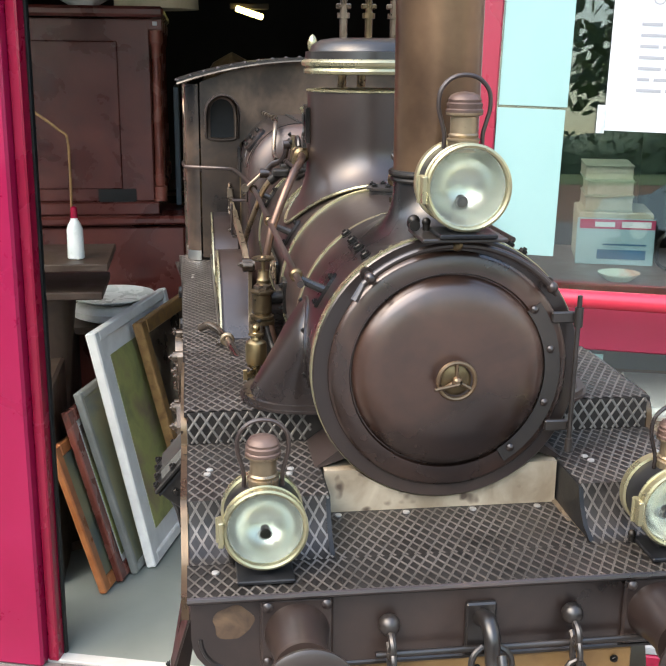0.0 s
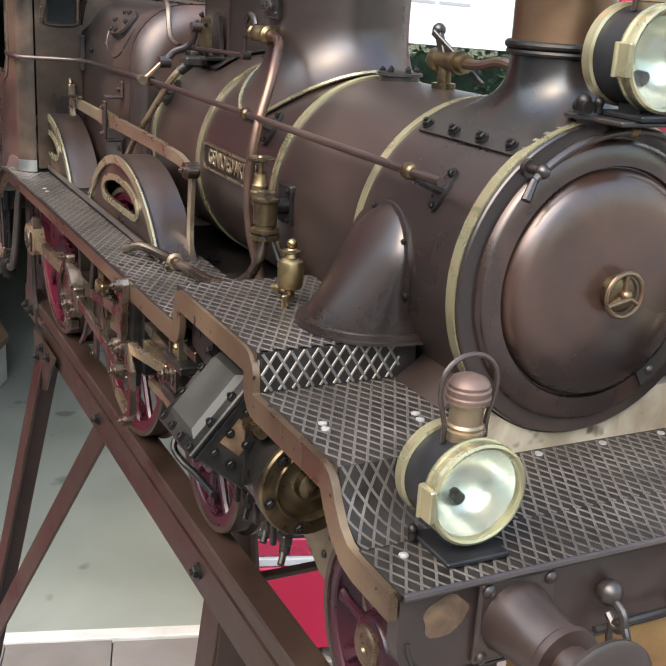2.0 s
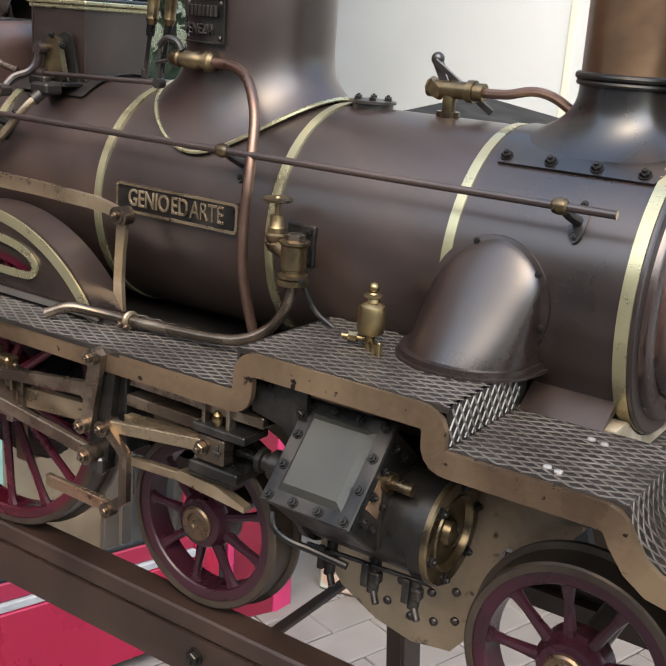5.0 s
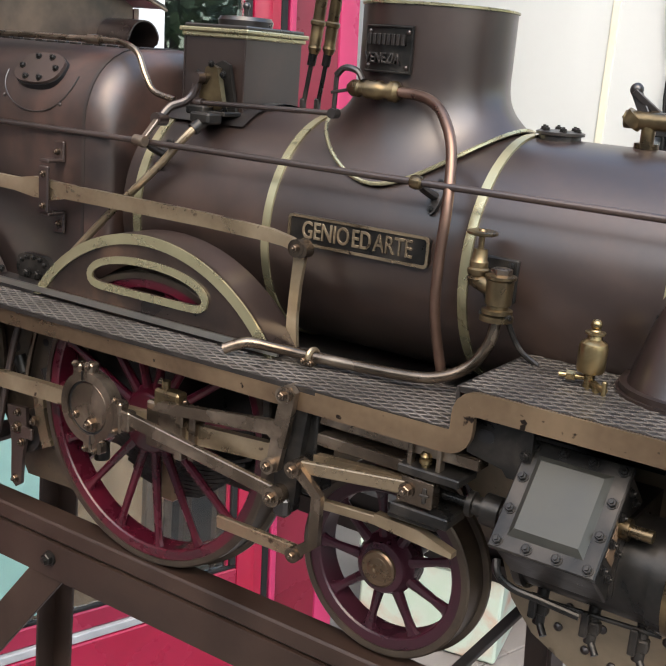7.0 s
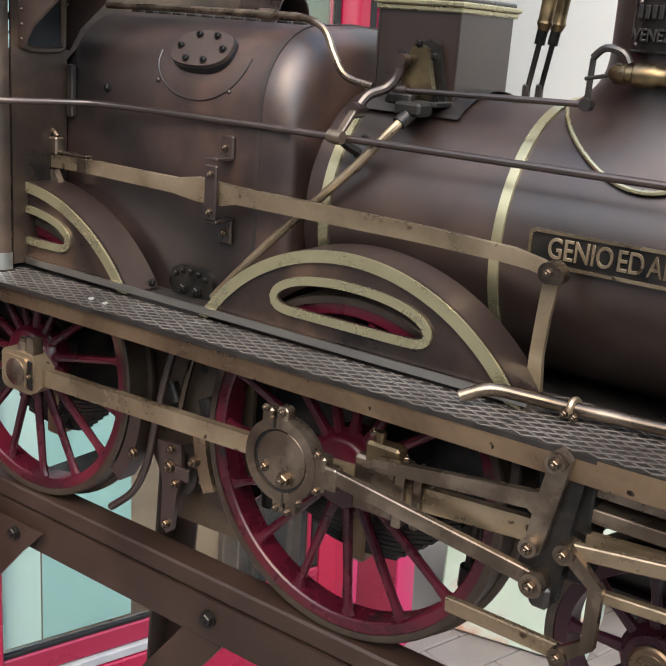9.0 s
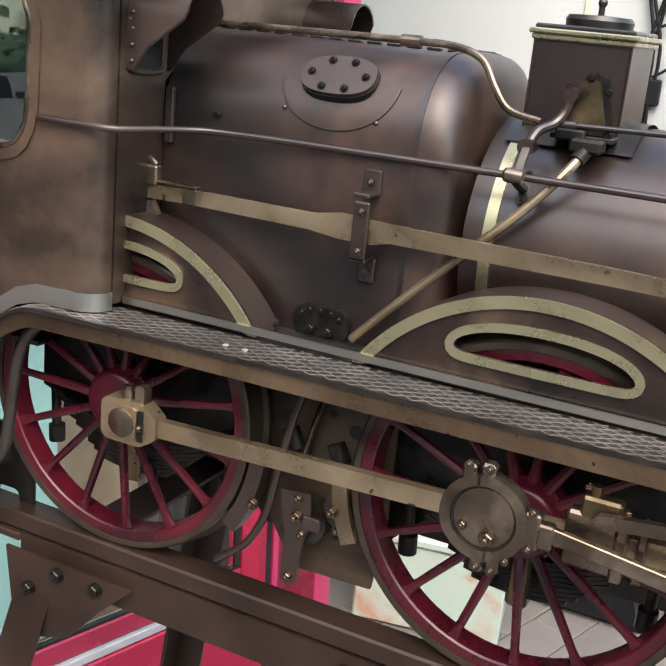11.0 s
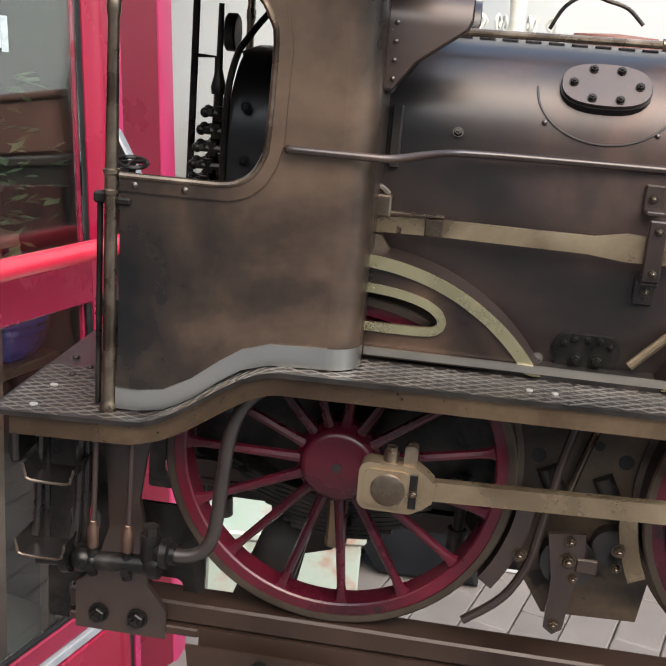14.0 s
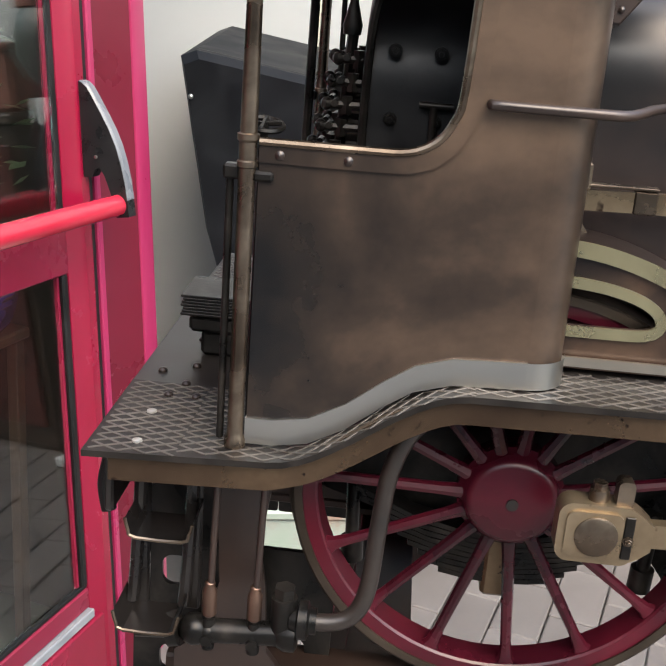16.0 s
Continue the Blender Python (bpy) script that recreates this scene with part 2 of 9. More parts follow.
PALEGLASS = surface("pale_cream_glass", [(0.55, 0.54, 0.46), (0.72, 0.72, 0.66)], 0.2, 0.0, 20, 100, 0.02)
URNGREEN = surface("dark_green_ceramic", [(0.022, 0.028, 0.026), (0.07, 0.08, 0.07)], 0.35, 0.0, 9, 80, 0.05)
URNRED = surface("reddish_clay_lid", [(0.14, 0.05, 0.035), (0.24, 0.10, 0.07)], 0.6, 0.0, 14, 100, 0.05)
FLORAL = surface("faded_floral_paint", [(0.33, 0.41, 0.33), (0.36, 0.42, 0.36), (0.36, 0.21, 0.15)], 0.55, 0.0, 9, 60, 0.03)
CONCRETE = surface("worn_concrete", [(0.14, 0.13, 0.12), (0.20, 0.187, 0.172)], 0.8, 0.0, 2, 60, 0.1)
ASPHALT = surface("asphalt", [(0.14, 0.14, 0.14), (0.20, 0.20, 0.195)], 0.85, 0.0, 2, 90, 0.1)
GRASS = surface("mown_grass", [(0.09, 0.14, 0.05), (0.15, 0.20, 0.09)], 0.9, 0.0, 1.5, 40, 0.2)
CARGREY = surface("light_car_paint", [(0.42, 0.47, 0.50), (0.48, 0.53, 0.56)], 0.2, 0.2, 2, 30, 0.0, coat=0.6)
CARROSE = surface("rose_grey_car_paint", [(0.34, 0.27, 0.25), (0.40, 0.32, 0.30)], 0.25, 0.2, 2, 30, 0.0, coat=0.6)
EARTH = surface("reddish_earth", [(0.19, 0.115, 0.08), (0.28, 0.175, 0.12)], 0.9, 0.0, 1.2, 20, 0.1)
YELLOW = surface("dull_yellow_paint", [(0.46, 0.30, 0.05), (0.56, 0.37, 0.07)], 0.5, 0.0, 3, 40, 0.02)


def glow(name, col, strength):
    m = bpy.data.materials.new(name)
    m.use_nodes = True
    p = m.node_tree.nodes["Principled BSDF"]
    p.inputs["Emission Color"].default_value = (*col, 1)
    p.inputs["Emission Strength"].default_value = strength
    return m


BOOKGREEN = surface("pale_green_cloth", [(0.22, 0.25, 0.19), (0.29, 0.31, 0.25)], 0.7, 0.0, 20, 200, 0.05)
PAGES = surface("book_pages", [(0.27, 0.26, 0.20), (0.36, 0.35, 0.29)], 0.8, 0.0, 30, 300, 0.1)
MAGBLUE = surface("pale_blue_cover", [(0.22, 0.34, 0.37), (0.30, 0.40, 0.43)], 0.4, 0.0, 8, 60, 0.0)
NAVY = surface("navy_ink", [(0.02, 0.08, 0.16), (0.03, 0.11, 0.22)], 0.5, 0.0, 8, 60, 0.0)
FRAME_TAN = surface("dusty_tan_frame", [(0.026, 0.018, 0.013), (0.070, 0.049, 0.032), (0.15, 0.105, 0.064)], 0.5, 0.3, 16, 260, 0.06, dirt=((0.012, 0.009, 0.007), 0.05, 60))
WINERED = surface("deep_crimson_metal", [(0.20, 0.008, 0.030), (0.24, 0.011, 0.040)], 0.32, 0.0, 4, 60, 0.0, coat=0.15)
# Post crimson darkened in colour for the side turned from the light.
SHADECRIMSON = surface("shaded_crimson_metal", [(0.115, 0.003, 0.014), (0.14, 0.005, 0.020)], 0.34, 0.0, 4, 60, 0.0, coat=0.1)
BLACKPL = surface("black_satin_plastic", [(0.008, 0.008, 0.009), (0.016, 0.016, 0.017)], 0.32, 0.0, 20, 200, 0.01, spec=0.4)
LEVERGREY = surface("satin_grey_plastic", [(0.13, 0.14, 0.155), (0.17, 0.18, 0.195)], 0.30, 0.0, 20, 200, 0.01, spec=0.6)
PALEMINT = surface("pale_mint_paper", [(0.36, 0.48, 0.45), (0.40, 0.52, 0.49)], 0.6, 0.0, 3, 40, 0.0)
SPLASH = surface("stained_splasher_sheet", [(0.012, 0.0095, 0.0090), (0.048, 0.030, 0.0225), (0.135, 0.080, 0.050)], 0.35, 0.5, 16, 200, 0.01, rvar=0.10, spec=0.9, coat=0.1)
DOORWAYRED = surface("magenta_crimson_post", [(0.25, 0.003, 0.042), (0.29, 0.005, 0.054)], 0.34, 0.0, 4, 60, 0.0, coat=0.1)
FIREBROWN = surface("heat_stained_firebox_sheet", [(0.010, 0.0080, 0.0080), (0.034, 0.0205, 0.0165), (0.092, 0.047, 0.0335)], 0.43, 0.35, 9, 160, 0.008, rvar=0.10, spec=0.9, coat=0.08)
GLOW = glow("glowing_tube", (1.0, 0.85, 0.25), 2.0)


# ---- mesh helpers ----
WORLD = {}


class Bld:
    def __init__(self):
        self.v, self.f = [], []

    def add(self, vs, fs):
        k = len(self.v)
        self.v += [tuple(p) for p in vs]
        self.f += [tuple(i + k for i in f) for f in fs]
        return self

    def box(self, c, s, ch=0.0, m=None):
        """A box of size s about c, with chamfered edges, turned by the matrix m."""
        hx, hy, hz = s[0] / 2, s[1] / 2, s[2] / 2
        ch = min(ch, hx * 0.9, hy * 0.9, hz * 0.9)
        m = m or Matrix()
        c = Vector(c)
        if ch <= 0:
            vs = [Vector((a * hx, b * hy, d * hz)) for a in (-1, 1) for b in (-1, 1) for d in (-1, 1)]
            fs = [(0, 1, 3, 2), (4, 6, 7, 5), (0, 4, 5, 1), (2, 3, 7, 6), (0, 2, 6, 4), (1, 5, 7, 3)]
        else:
            vs, idx = [], {}
            for a in (-1, 1):
                for b in (-1, 1):
                    for d in (-1, 1):
                        for k in range(3):
                            q = [a * (hx - ch), b * (hy - ch), d * (hz - ch)]
                            q[k] = (a * hx, b * hy, d * hz)[k]
                            idx[a, b, d, k] = len(vs)
                            vs.append(Vector(q))
            fs = []
            for k in range(3):
                i, j = [(1, 2), (2, 0), (0, 1)][k]
                for s1 in (-1, 1):
                    loop = []
                    for u, w in ((-1, -1), (1, -1), (1, 1), (-1, 1)):
                        key = [0, 0, 0]
                        key[k], key[i], key[j] = s1, u, w
                        loop.append(idx[(*key, k)])
                    fs.append(tuple(loop if s1 > 0 else loop[::-1]))
                for u in (-1, 1):
                    for w in (-1, 1):
                        e = []
                        for s1, kk in ((-1, i), (1, i), (1, j), (-1, j)):
                            key = [0, 0, 0]
                            key[k], key[i], key[j] = s1, u, w
                            e.append(idx[(*key, kk)])
                        fs.append(tuple(e if u * w < 0 else e[::-1]))
            for a in (-1, 1):
                for b in (-1, 1):
                    for d in (-1, 1):
                        t = [idx[a, b, d, k] for k in range(3)]
                        fs.append(tuple(t if a * b * d > 0 else t[::-1]))
        return self.add([m @ q + c for q in vs], fs)

    def lathe(self, o, ax, prof, n=32, a0=0.0, a1=360.0, up=(0, 0, 1)):
        """prof: rows of (distance along ax, radius)."""
        o, ax = Vector(o), Vector(ax).normalized()
        u = Vector(up)
        if abs(u.dot(ax)) > 0.95:
            u = Vector((0, 1, 0))
        e1 = (u - ax * u.dot(ax)).normalized()
        e2 = ax.cross(e1)
        full = a1 - a0 >= 359.9
        m = n if full else n + 1
        vs, fs = [], []
        for d, r in prof:
            for i in range(m):
                a = radians(a0 + (a1 - a0) * i / n)
                vs.append(o + ax * d + (e1 * math.cos(a) + e2 * math.sin(a)) * max(r, 1e-5))
        for k in range(len(prof) - 1):
            for i in range(n):
                j = (i + 1) % m
                fs.append((k * m + i, k * m + j, (k + 1) * m + j, (k + 1) * m + i))
        if full:
            if prof[0][1] > 1e-4:
                fs.append(tuple(range(m))[::-1])
            if prof[-1][1] > 1e-4:
                fs.append(tuple((len(prof) - 1) * m + i for i in range(m)))
        return self.add(vs, fs)

    def cyl(self, a, b, r, r2=None, n=16):
        a, b = Vector(a), Vector(b)
        d = (b - a).length
        return self.lathe(a, b - a, [(0, r), (d, r if r2 is None else r2)], n)

    def ball(self, c, r, n=12, sq=1.0):
        return self.lathe(Vector(c) - Vector((0, 0, r * sq)), (0, 0, 1), [(r * sq * (1 - math.cos(math.pi * i / 8)), r * math.sin(math.pi * i / 8)) for i in range(9)], n)

    def tube(self, path, r, n=10, smooth=4):
        """A round bar along path, rounded between its points."""
        pts = curve(path, smooth)
        rs = r if callable(r) else (lambda s: r)
        prev = None
        vs, fs = [], []
        for i, p in enumerate(pts):
            t = (pts[min(i + 1, len(pts) - 1)] - pts[max(i - 1, 0)]).normalized()
            if prev is None:
                prev = t.orthogonal().normalized()
            e1 = (prev - t * prev.dot(t)).normalized()
            e2 = t.cross(e1)
            prev = e1
            rad = rs(i / max(1, len(pts) - 1))
            vs += [p + (e1 * math.cos(2 * math.pi * k / n) + e2 * math.sin(2 * math.pi * k / n)) * rad for k in range(n)]
        for i in range(len(pts) - 1):
            fs += [(i * n + k, i * n + (k + 1) % n, (i + 1) * n + (k + 1) % n, (i + 1) * n + k) for k in range(n)]
        fs += [tuple(range(n))[::-1], tuple((len(pts) - 1) * n + k for k in range(n))]
        return self.add(vs, fs)

    def torus(self, c, ax, R, r, n=32, k=8, a0=0, a1=360, up=(0, 0, 1)):
        ax = Vector(ax).normalized()
        prof = [(r * math.sin(2 * math.pi * i / k), R + r * math.cos(2 * math.pi * i / k)) for i in range(k + 1)]
        return self.lathe(c, ax, prof, n, a0, a1, up) if a1 - a0 < 359.9 else self._ring(c, ax, prof, n, up)

    def _ring(self, c, ax, prof, n, up):
        b = Bld().lathe(c, ax, prof, n, 0, 360, up)
        b.f = [f for f in b.f if len(f) == 4]
        return self.add(b.v, b.f)

    def ribbon(self, line, y0, y1, th, ycoord=1):
        """line: (x, z) rows of the top; a strip from y0 to y1, th thick."""
        n = len(line)
        vs = []
        for x, z in line:
            vs += [(x, y0, z), (x, y1, z), (x, y1, z - th), (x, y0, z - th)]
        fs = []
        for i in range(n - 1):
            a, b = 4 * i, 4 * i + 4
            fs += [(a + k, a + (k + 1) % 4, b + (k + 1) % 4, b + k) for k in range(4)]
        fs += [(0, 3, 2, 1), (4 * n - 4, 4 * n - 3, 4 * n - 2, 4 * n - 1)]
        return self.add(vs, [f[::-1] for f in fs])

    def slab(self, poly, y0, y1, hole=None):
        """A flat plate in the xz plane between y0 and y1; hole: an inner loop with as many points."""
        n = len(poly)
        vs = [(x, y0, z) for x, z in poly] + [(x, y1, z) for x, z in poly]
        fs = [(i, (i + 1) % n, n + (i + 1) % n, n + i) for i in range(n)]
        if hole is None:
            fs += [tuple(range(n))[::-1], tuple(range(n, 2 * n))]
        else:
            vs += [(x, y0, z) for x, z in hole] + [(x, y1, z) for x, z in hole]
            for i in range(n):
                j = (i + 1) % n
                fs += [(2 * n + j, 2 * n + i, 3 * n + i, 3 * n + j)]
                fs += [(i, 2 * n + i, 2 * n + j, j), (n + j, 3 * n + j, 3 * n + i, n + i)]
        return self.add(vs, fs)

    def slabx(self, poly, x0, x1, hole=None):
        """As slab(), in the yz plane between x0 and x1."""
        b = Bld().slab(poly, x0, x1, hole)
        return self.add([(p[1], p[0], p[2]) for p in b.v], [f[::-1] for f in b.f])

    def bar(self, a, b, w, th, ch=0.0005, side=(0, 1, 0)):
        """A flat bar from a to b: w wide, th thick along side."""
        a, b = Vector(a), Vector(b)
        ex = (b - a).normalized()
        ey = Vector(side)
        ey = (ey - ex * ey.dot(ex)).normalized()
        ez = ex.cross(ey)
        m = Matrix((ex, ey, ez)).transposed().to_4x4()
        return self.box((a + b) / 2, ((b - a).length, th, w), ch, m)


def curve(path, k=4):
    """Catmull-Rom points through path."""
    P = [Vector(p) for p in path]
    if len(P) < 3 or k < 2:
        return P
    out = []
    for i in range(len(P) - 1):
        p0, p1, p2, p3 = P[max(i - 1, 0)], P[i], P[i + 1], P[min(i + 2, len(P) - 1)]
        for j in range(k):
            t = j / k
            out.append(0.5 * ((2 * p1) + (p2 - p0) * t + (2 * p0 - 5 * p1 + 4 * p2 - p3) * t * t + (3 * p1 - p0 - 3 * p2 + p3) * t ** 3))
    return out + [P[-1]]


def mesh_of(name, b, mat, sharp=35):
    me = bpy.data.meshes.new(name)
    me.from_pydata(b.v, [], b.f)
    bm = bmesh.new()
    bm.from_mesh(me)
    bmesh.ops.recalc_face_normals(bm, faces=bm.faces)
    bm.to_mesh(me)
    bm.free()
    me.polygons.foreach_set("use_smooth", [True] * len(me.polygons))
    me.set_sharp_from_angle(angle=radians(sharp))
    me.materials.append(mat)
    return me


def put(name, me, parent=None, m=None, label=""):
    ob = new(name, me)
    m = m or Matrix()
    WORLD[ob] = m
    if parent is not None:
        ob.parent = parent
        ob.matrix_parent_inverse = WORLD[parent].inverted()
    ob.matrix_basis = m
    if label:
        tagged(ob, label)
    return ob


def part(name, b, mat, parent=None, label="", sharp=35):
    return put(name, mesh_of(name, b, mat, sharp), parent, None, label)


def thing(name, loc, label, category, group="", kind=""):
    e = new(name, None)
    e.empty_display_size = 0.05
    WORLD[e] = Matrix.Translation(loc)
    e.matrix_basis = WORLD[e]
    return tagged(e, label, category, group, kind)


def solid(name, b, mat, label, category="", group="", kind="", sharp=35):
    return tagged(part(name, b, mat, None, "", sharp), label, category, group, kind)


def facing(p, d):
    """A pose at p whose z axis looks along d."""
    return Matrix.Translation(p) @ Vector(d).to_track_quat('Z', 'Y').to_matrix().to_4x4()


BOLT_ME = mesh_of("bolt", Bld().lathe((0, 0, 0), (0, 0, 1), [(0, 0.0026), (0.0006, 0.0026)], 12).lathe((0, 0, 0), (0, 0, 1), [(0.0004, 0.0020), (0.0018, 0.0020), (0.0021, 0.0017)], 6).lathe((0, 0, 0), (0, 0, 1), [(0.002, 0.0010), (0.0032, 0.0010), (0.0034, 0.0007)], 10), STEEL)
BOLT_DK = mesh_of("bolt", Bld().lathe((0, 0, 0), (0, 0, 1), [(0, 0.0025), (0.0006, 0.0025)], 12).lathe((0, 0, 0), (0, 0, 1), [(0.0004, 0.0020), (0.0018, 0.0020), (0.0021, 0.0017)], 6).lathe((0, 0, 0), (0, 0, 1), [(0.002, 0.0010), (0.003, 0.0009)], 10), IRON)
RIVET_ME = mesh_of("rivet", Bld().lathe((0, 0, -0.0002), (0, 0, 1), [(0, 0.0017), (0.0007, 0.0016), (0.0012, 0.0011), (0.0015, 0.0)], 12), BROWN)
STUD_ME = mesh_of("screw", Bld().lathe((0, 0, -0.0002), (0, 0, 1), [(0, 0.0021), (0.0008, 0.0020), (0.0011, 0.0013), (0.0012, 0.0)], 12), BRIGHT)


def bolts(me, parent, pts, d, s=1.0, name="bolt"):
    for p in pts:
        put(name, me, parent, facing(p, d) @ Matrix.Diagonal((s, s, s, 1)))


def arc(cx, cz, r, a0, a1, n):
    return [(cx + r * math.cos(radians(a0 + (a1 - a0) * i / n)), cz + r * math.sin(radians(a0 + (a1 - a0) * i / n))) for i in range(n + 1)]


def mir(pts):
    return [(p[0], -p[1], p[2]) for p in pts]


# ---- the model locomotive: boiler, frames and running boards ----
BZ, BR, RT = 1.287, 0.0755, 1.058
loco = thing("model_locomotive", (0.55, 0, RT), "browned metal live-steam model locomotive standing on an iron trestle", "model locomotive")


def on_boiler(x, deg, r=BR):
    """A place on the barrel, deg up from the level of its axis on the near side."""
    return (x, -r * math.cos(radians(deg)), BZ + r * math.sin(radians(deg)))


# barrel and smokebox
boiler = part("boiler", Bld().lathe((0.465, 0, BZ), (1, 0, 0), [(0, BR - 0.001), (0.01, BR), (0.383, BR)], 72), BROWN, loco, "brown lagged boiler barrel")
smokebox = part("smokebox", Bld().lathe((0.848, 0, BZ), (1, 0, 0), [(0, BR), (0.0, BR + 0.0006), (0.092, BR + 0.0006), (0.1005, BR + 0.0006)], 72), BROWN, loco, "brown smokebox")
for x, w in ((0.480, 0.007), (0.5915, 0.006), (0.7325, 0.006), (0.8470, 0.006)):
    part("band", Bld().lathe((x - w / 2, 0, BZ), (1, 0, 0), [(0, BR), (0.0002, BR + 0.0013), (w - 0.0002, BR + 0.0013), (w, BR)], 72), BRASS_LT, boiler, "brass boiler band")
part("band", Bld().lathe((0.9412, 0, BZ), (1, 0, 0), [(0, BR), (0.0003, BR + 0.0022), (0.007, BR + 0.0022), (0.0073, BR)], 72), BRASS_LT, smokebox, "wide brass band")
part("front_ring", Bld().lathe((0.9485, 0, BZ), (1, 0, 0), [(0, BR), (0, BR + 0.0016), (0.0016, BR + 0.0016), (0.0024, BR + 0.0008), (0.0026, 0.066)], 72), BROWN, smokebox, "dark iron flange ring")
door = part("smokebox_door", Bld().lathe((0.9457, 0, BZ), (1, 0, 0), [(0, 0.0675), (0.001, 0.069), (0.008, 0.0685), (0.0095, 0.0665), (0.0095, 0.0570), (0.0070, 0.0562), (0.0070, 0.0556), (0.0105, 0.0548), (0.0132, 0.0528), (0.0156, 0.0485), (0.0174, 0.0420), (0.0186, 0.0335), (0.0194, 0.0230), (0.0198, 0.011), (0.020, 0.0)], 96), DOOR, loco, "domed smokebox door", 50)
# door wheel and dart
wx = 0.9657
part("hub", Bld().lathe((wx - 0.002, 0, BZ), (1, 0, 0), [(0, 0.009), (0.007, 0.0085), (0.008, 0.006), (0.008, 0.0)], 24), BRASS_DK, door)
wh = Bld().torus((wx + 0.0065, 0, BZ), (1, 0, 0), 0.0104, 0.0013, 36, 8)
for a in (90, 210, 330):
    wh.tube([(wx + 0.0065, 0, BZ), (wx + 0.0065, 0.0100 * math.cos(radians(a)), BZ + 0.0100 * math.sin(radians(a)))], 0.0011, 8)
part("handwheel", wh.ball((wx + 0.0075, 0, BZ), 0.003), VALANCE, door, "dulled brass handwheel")
part("dart_handle", Bld().tube([(wx + 0.0095, 0.001, BZ - 0.001), (wx + 0.0105, -0.013, BZ - 0.0035)], 0.0011, 8), VALANCE, door)
# hinge straps and hinge rod on the far side
hr = Bld().slabx([(0.0640 * math.cos(radians(a)), BZ + 0.0640 * math.sin(radians(a))) for a in range(-58, 42, 6)] + [(0.0552 * math.cos(radians(a)), BZ + 0.0552 * math.sin(radians(a))) for a in range(38, -59, -6)], 0.9549, 0.9569)
part("hinge_plate", hr, BROWN_DK, door)
for dz, y in ((0.031, 0.0645), (-0.033, 0.0640)):
    part("hinge_lug", Bld().box((0.9577, y, BZ + dz), (0.0030, 0.015, 0.0065), 0.0008), BROWN_DK, door)
part("hinge_rod", Bld().cyl((0.9612, 0.0705, BZ - 0.046), (0.9612, 0.0715, BZ + 0.044), 0.0014).cyl((0.9612, 0.0705, BZ - 0.048), (0.9612, 0.0705, BZ - 0.040), 0.0022).cyl((0.9612, 0.0715, BZ + 0.026), (0.9612, 0.0715, BZ + 0.037), 0.0024), BROWN_DK, door)
bolts(RIVET_ME, door, [(0.9569, 0.0590 * math.cos(radians(a)), BZ + 0.0590 * math.sin(radians(a))) for a in (-51, -19, 12, 37)], (1, 0, 0), 1.4, "rivet")
# handrail over the door
rail = [(0.962, 0.0735 * math.cos(radians(a)), BZ + 0.0735 * math.sin(radians(a))) for a in range(134, 37, -8)]
dr = part("door_rail", Bld().tube(rail, 0.0020, 10, 2), BROWN, loco, "curved handrail over the smokebox door")
for a, s in ((130, 1), (90, 0), (42, -1)):
    y, z = 0.0735 * math.cos(radians(a)), BZ + 0.0735 * math.sin(radians(a))
    part("clamp", Bld().ball((0.962, y, z), 0.0034).cyl((0.949, y, z), (0.962, y, z), 0.0022).cyl((0.9505, y, z), (0.9535, y, z), 0.0042), BROWN if s else BRASS_DK, dr)
part("rail_tip", Bld().tube([(0.962, rail[0][1], rail[0][2]), (0.964, rail[0][1] - 0.005, rail[0][2] - 0.0085)], lambda s: 0.0018 + 0.0006 * s, 8), BROWN, dr)


def flare(x0, r0, r1, z1, n=64, k=14, p=2.6, squash=1.0):
    """A skirt that rises from the barrel to a round stack of radius r1."""
    vs, fs = [], []
    for j in range(k + 1):
        s = j / k
        for i in range(n):
            a = 2 * math.pi * i / n
            ra = r0 * (1.0 if squash == 1 else 1 / ((abs(math.cos(a)) ** 4 + abs(math.sin(a)) ** 4) ** 0.25) * squash)
            r = r1 + (ra - r1) * (1 - s) ** p
            yb = ra * math.sin(a)
            zb = BZ + math.sqrt(max(0, (BR + 0.002) ** 2 - min(abs(yb), BR) ** 2))
            vs.append((x0 + r * math.cos(a), r * math.sin(a), zb + (z1 - zb) * s))
    for j in range(k):
        fs += [(j * n + i, j * n + (i + 1) % n, (j + 1) * n + (i + 1) % n, (j + 1) * n + i) for i in range(n)]
    return Bld().add(vs, fs)


# steam dome
DX = 0.660
dome = part("steam_dome", flare(DX, 0.0655, 0.0478, 1.394).lathe((DX, 0, 1.394), (0, 0, 1), [(0, 0.0478), (0.039, 0.0480)], 64), BROWN, loco, "tall steam dome with a flared skirt")
lip = []
for i in range(65):
    a = 2 * math.pi * i / 64
    yb = 0.0660 * math.sin(a)
    lip.append((DX + 0.0660 * math.cos(a), yb, BZ + math.sqrt((BR + 0.002) ** 2 - yb ** 2) + 0.0006))
part("skirt_beading", Bld().tube(lip, 0.0013, 6, 1), BRASS_LT, dome, "brass beading round the skirt")
part("cornice", Bld().lathe((DX, 0, 1.432), (0, 0, 1), [(0.0135, 0.048), (0.014, 0.0505), (0.0160, 0.0512), (0.0180, 0.0505), (0.0185, 0.0495), (0.0195, 0.0495), (0.020, 0.0525), (0.0225, 0.053), (0.0245, 0.0515), (0.025, 0.05)], 64), BRASS_LT, dome, "brass cornice")
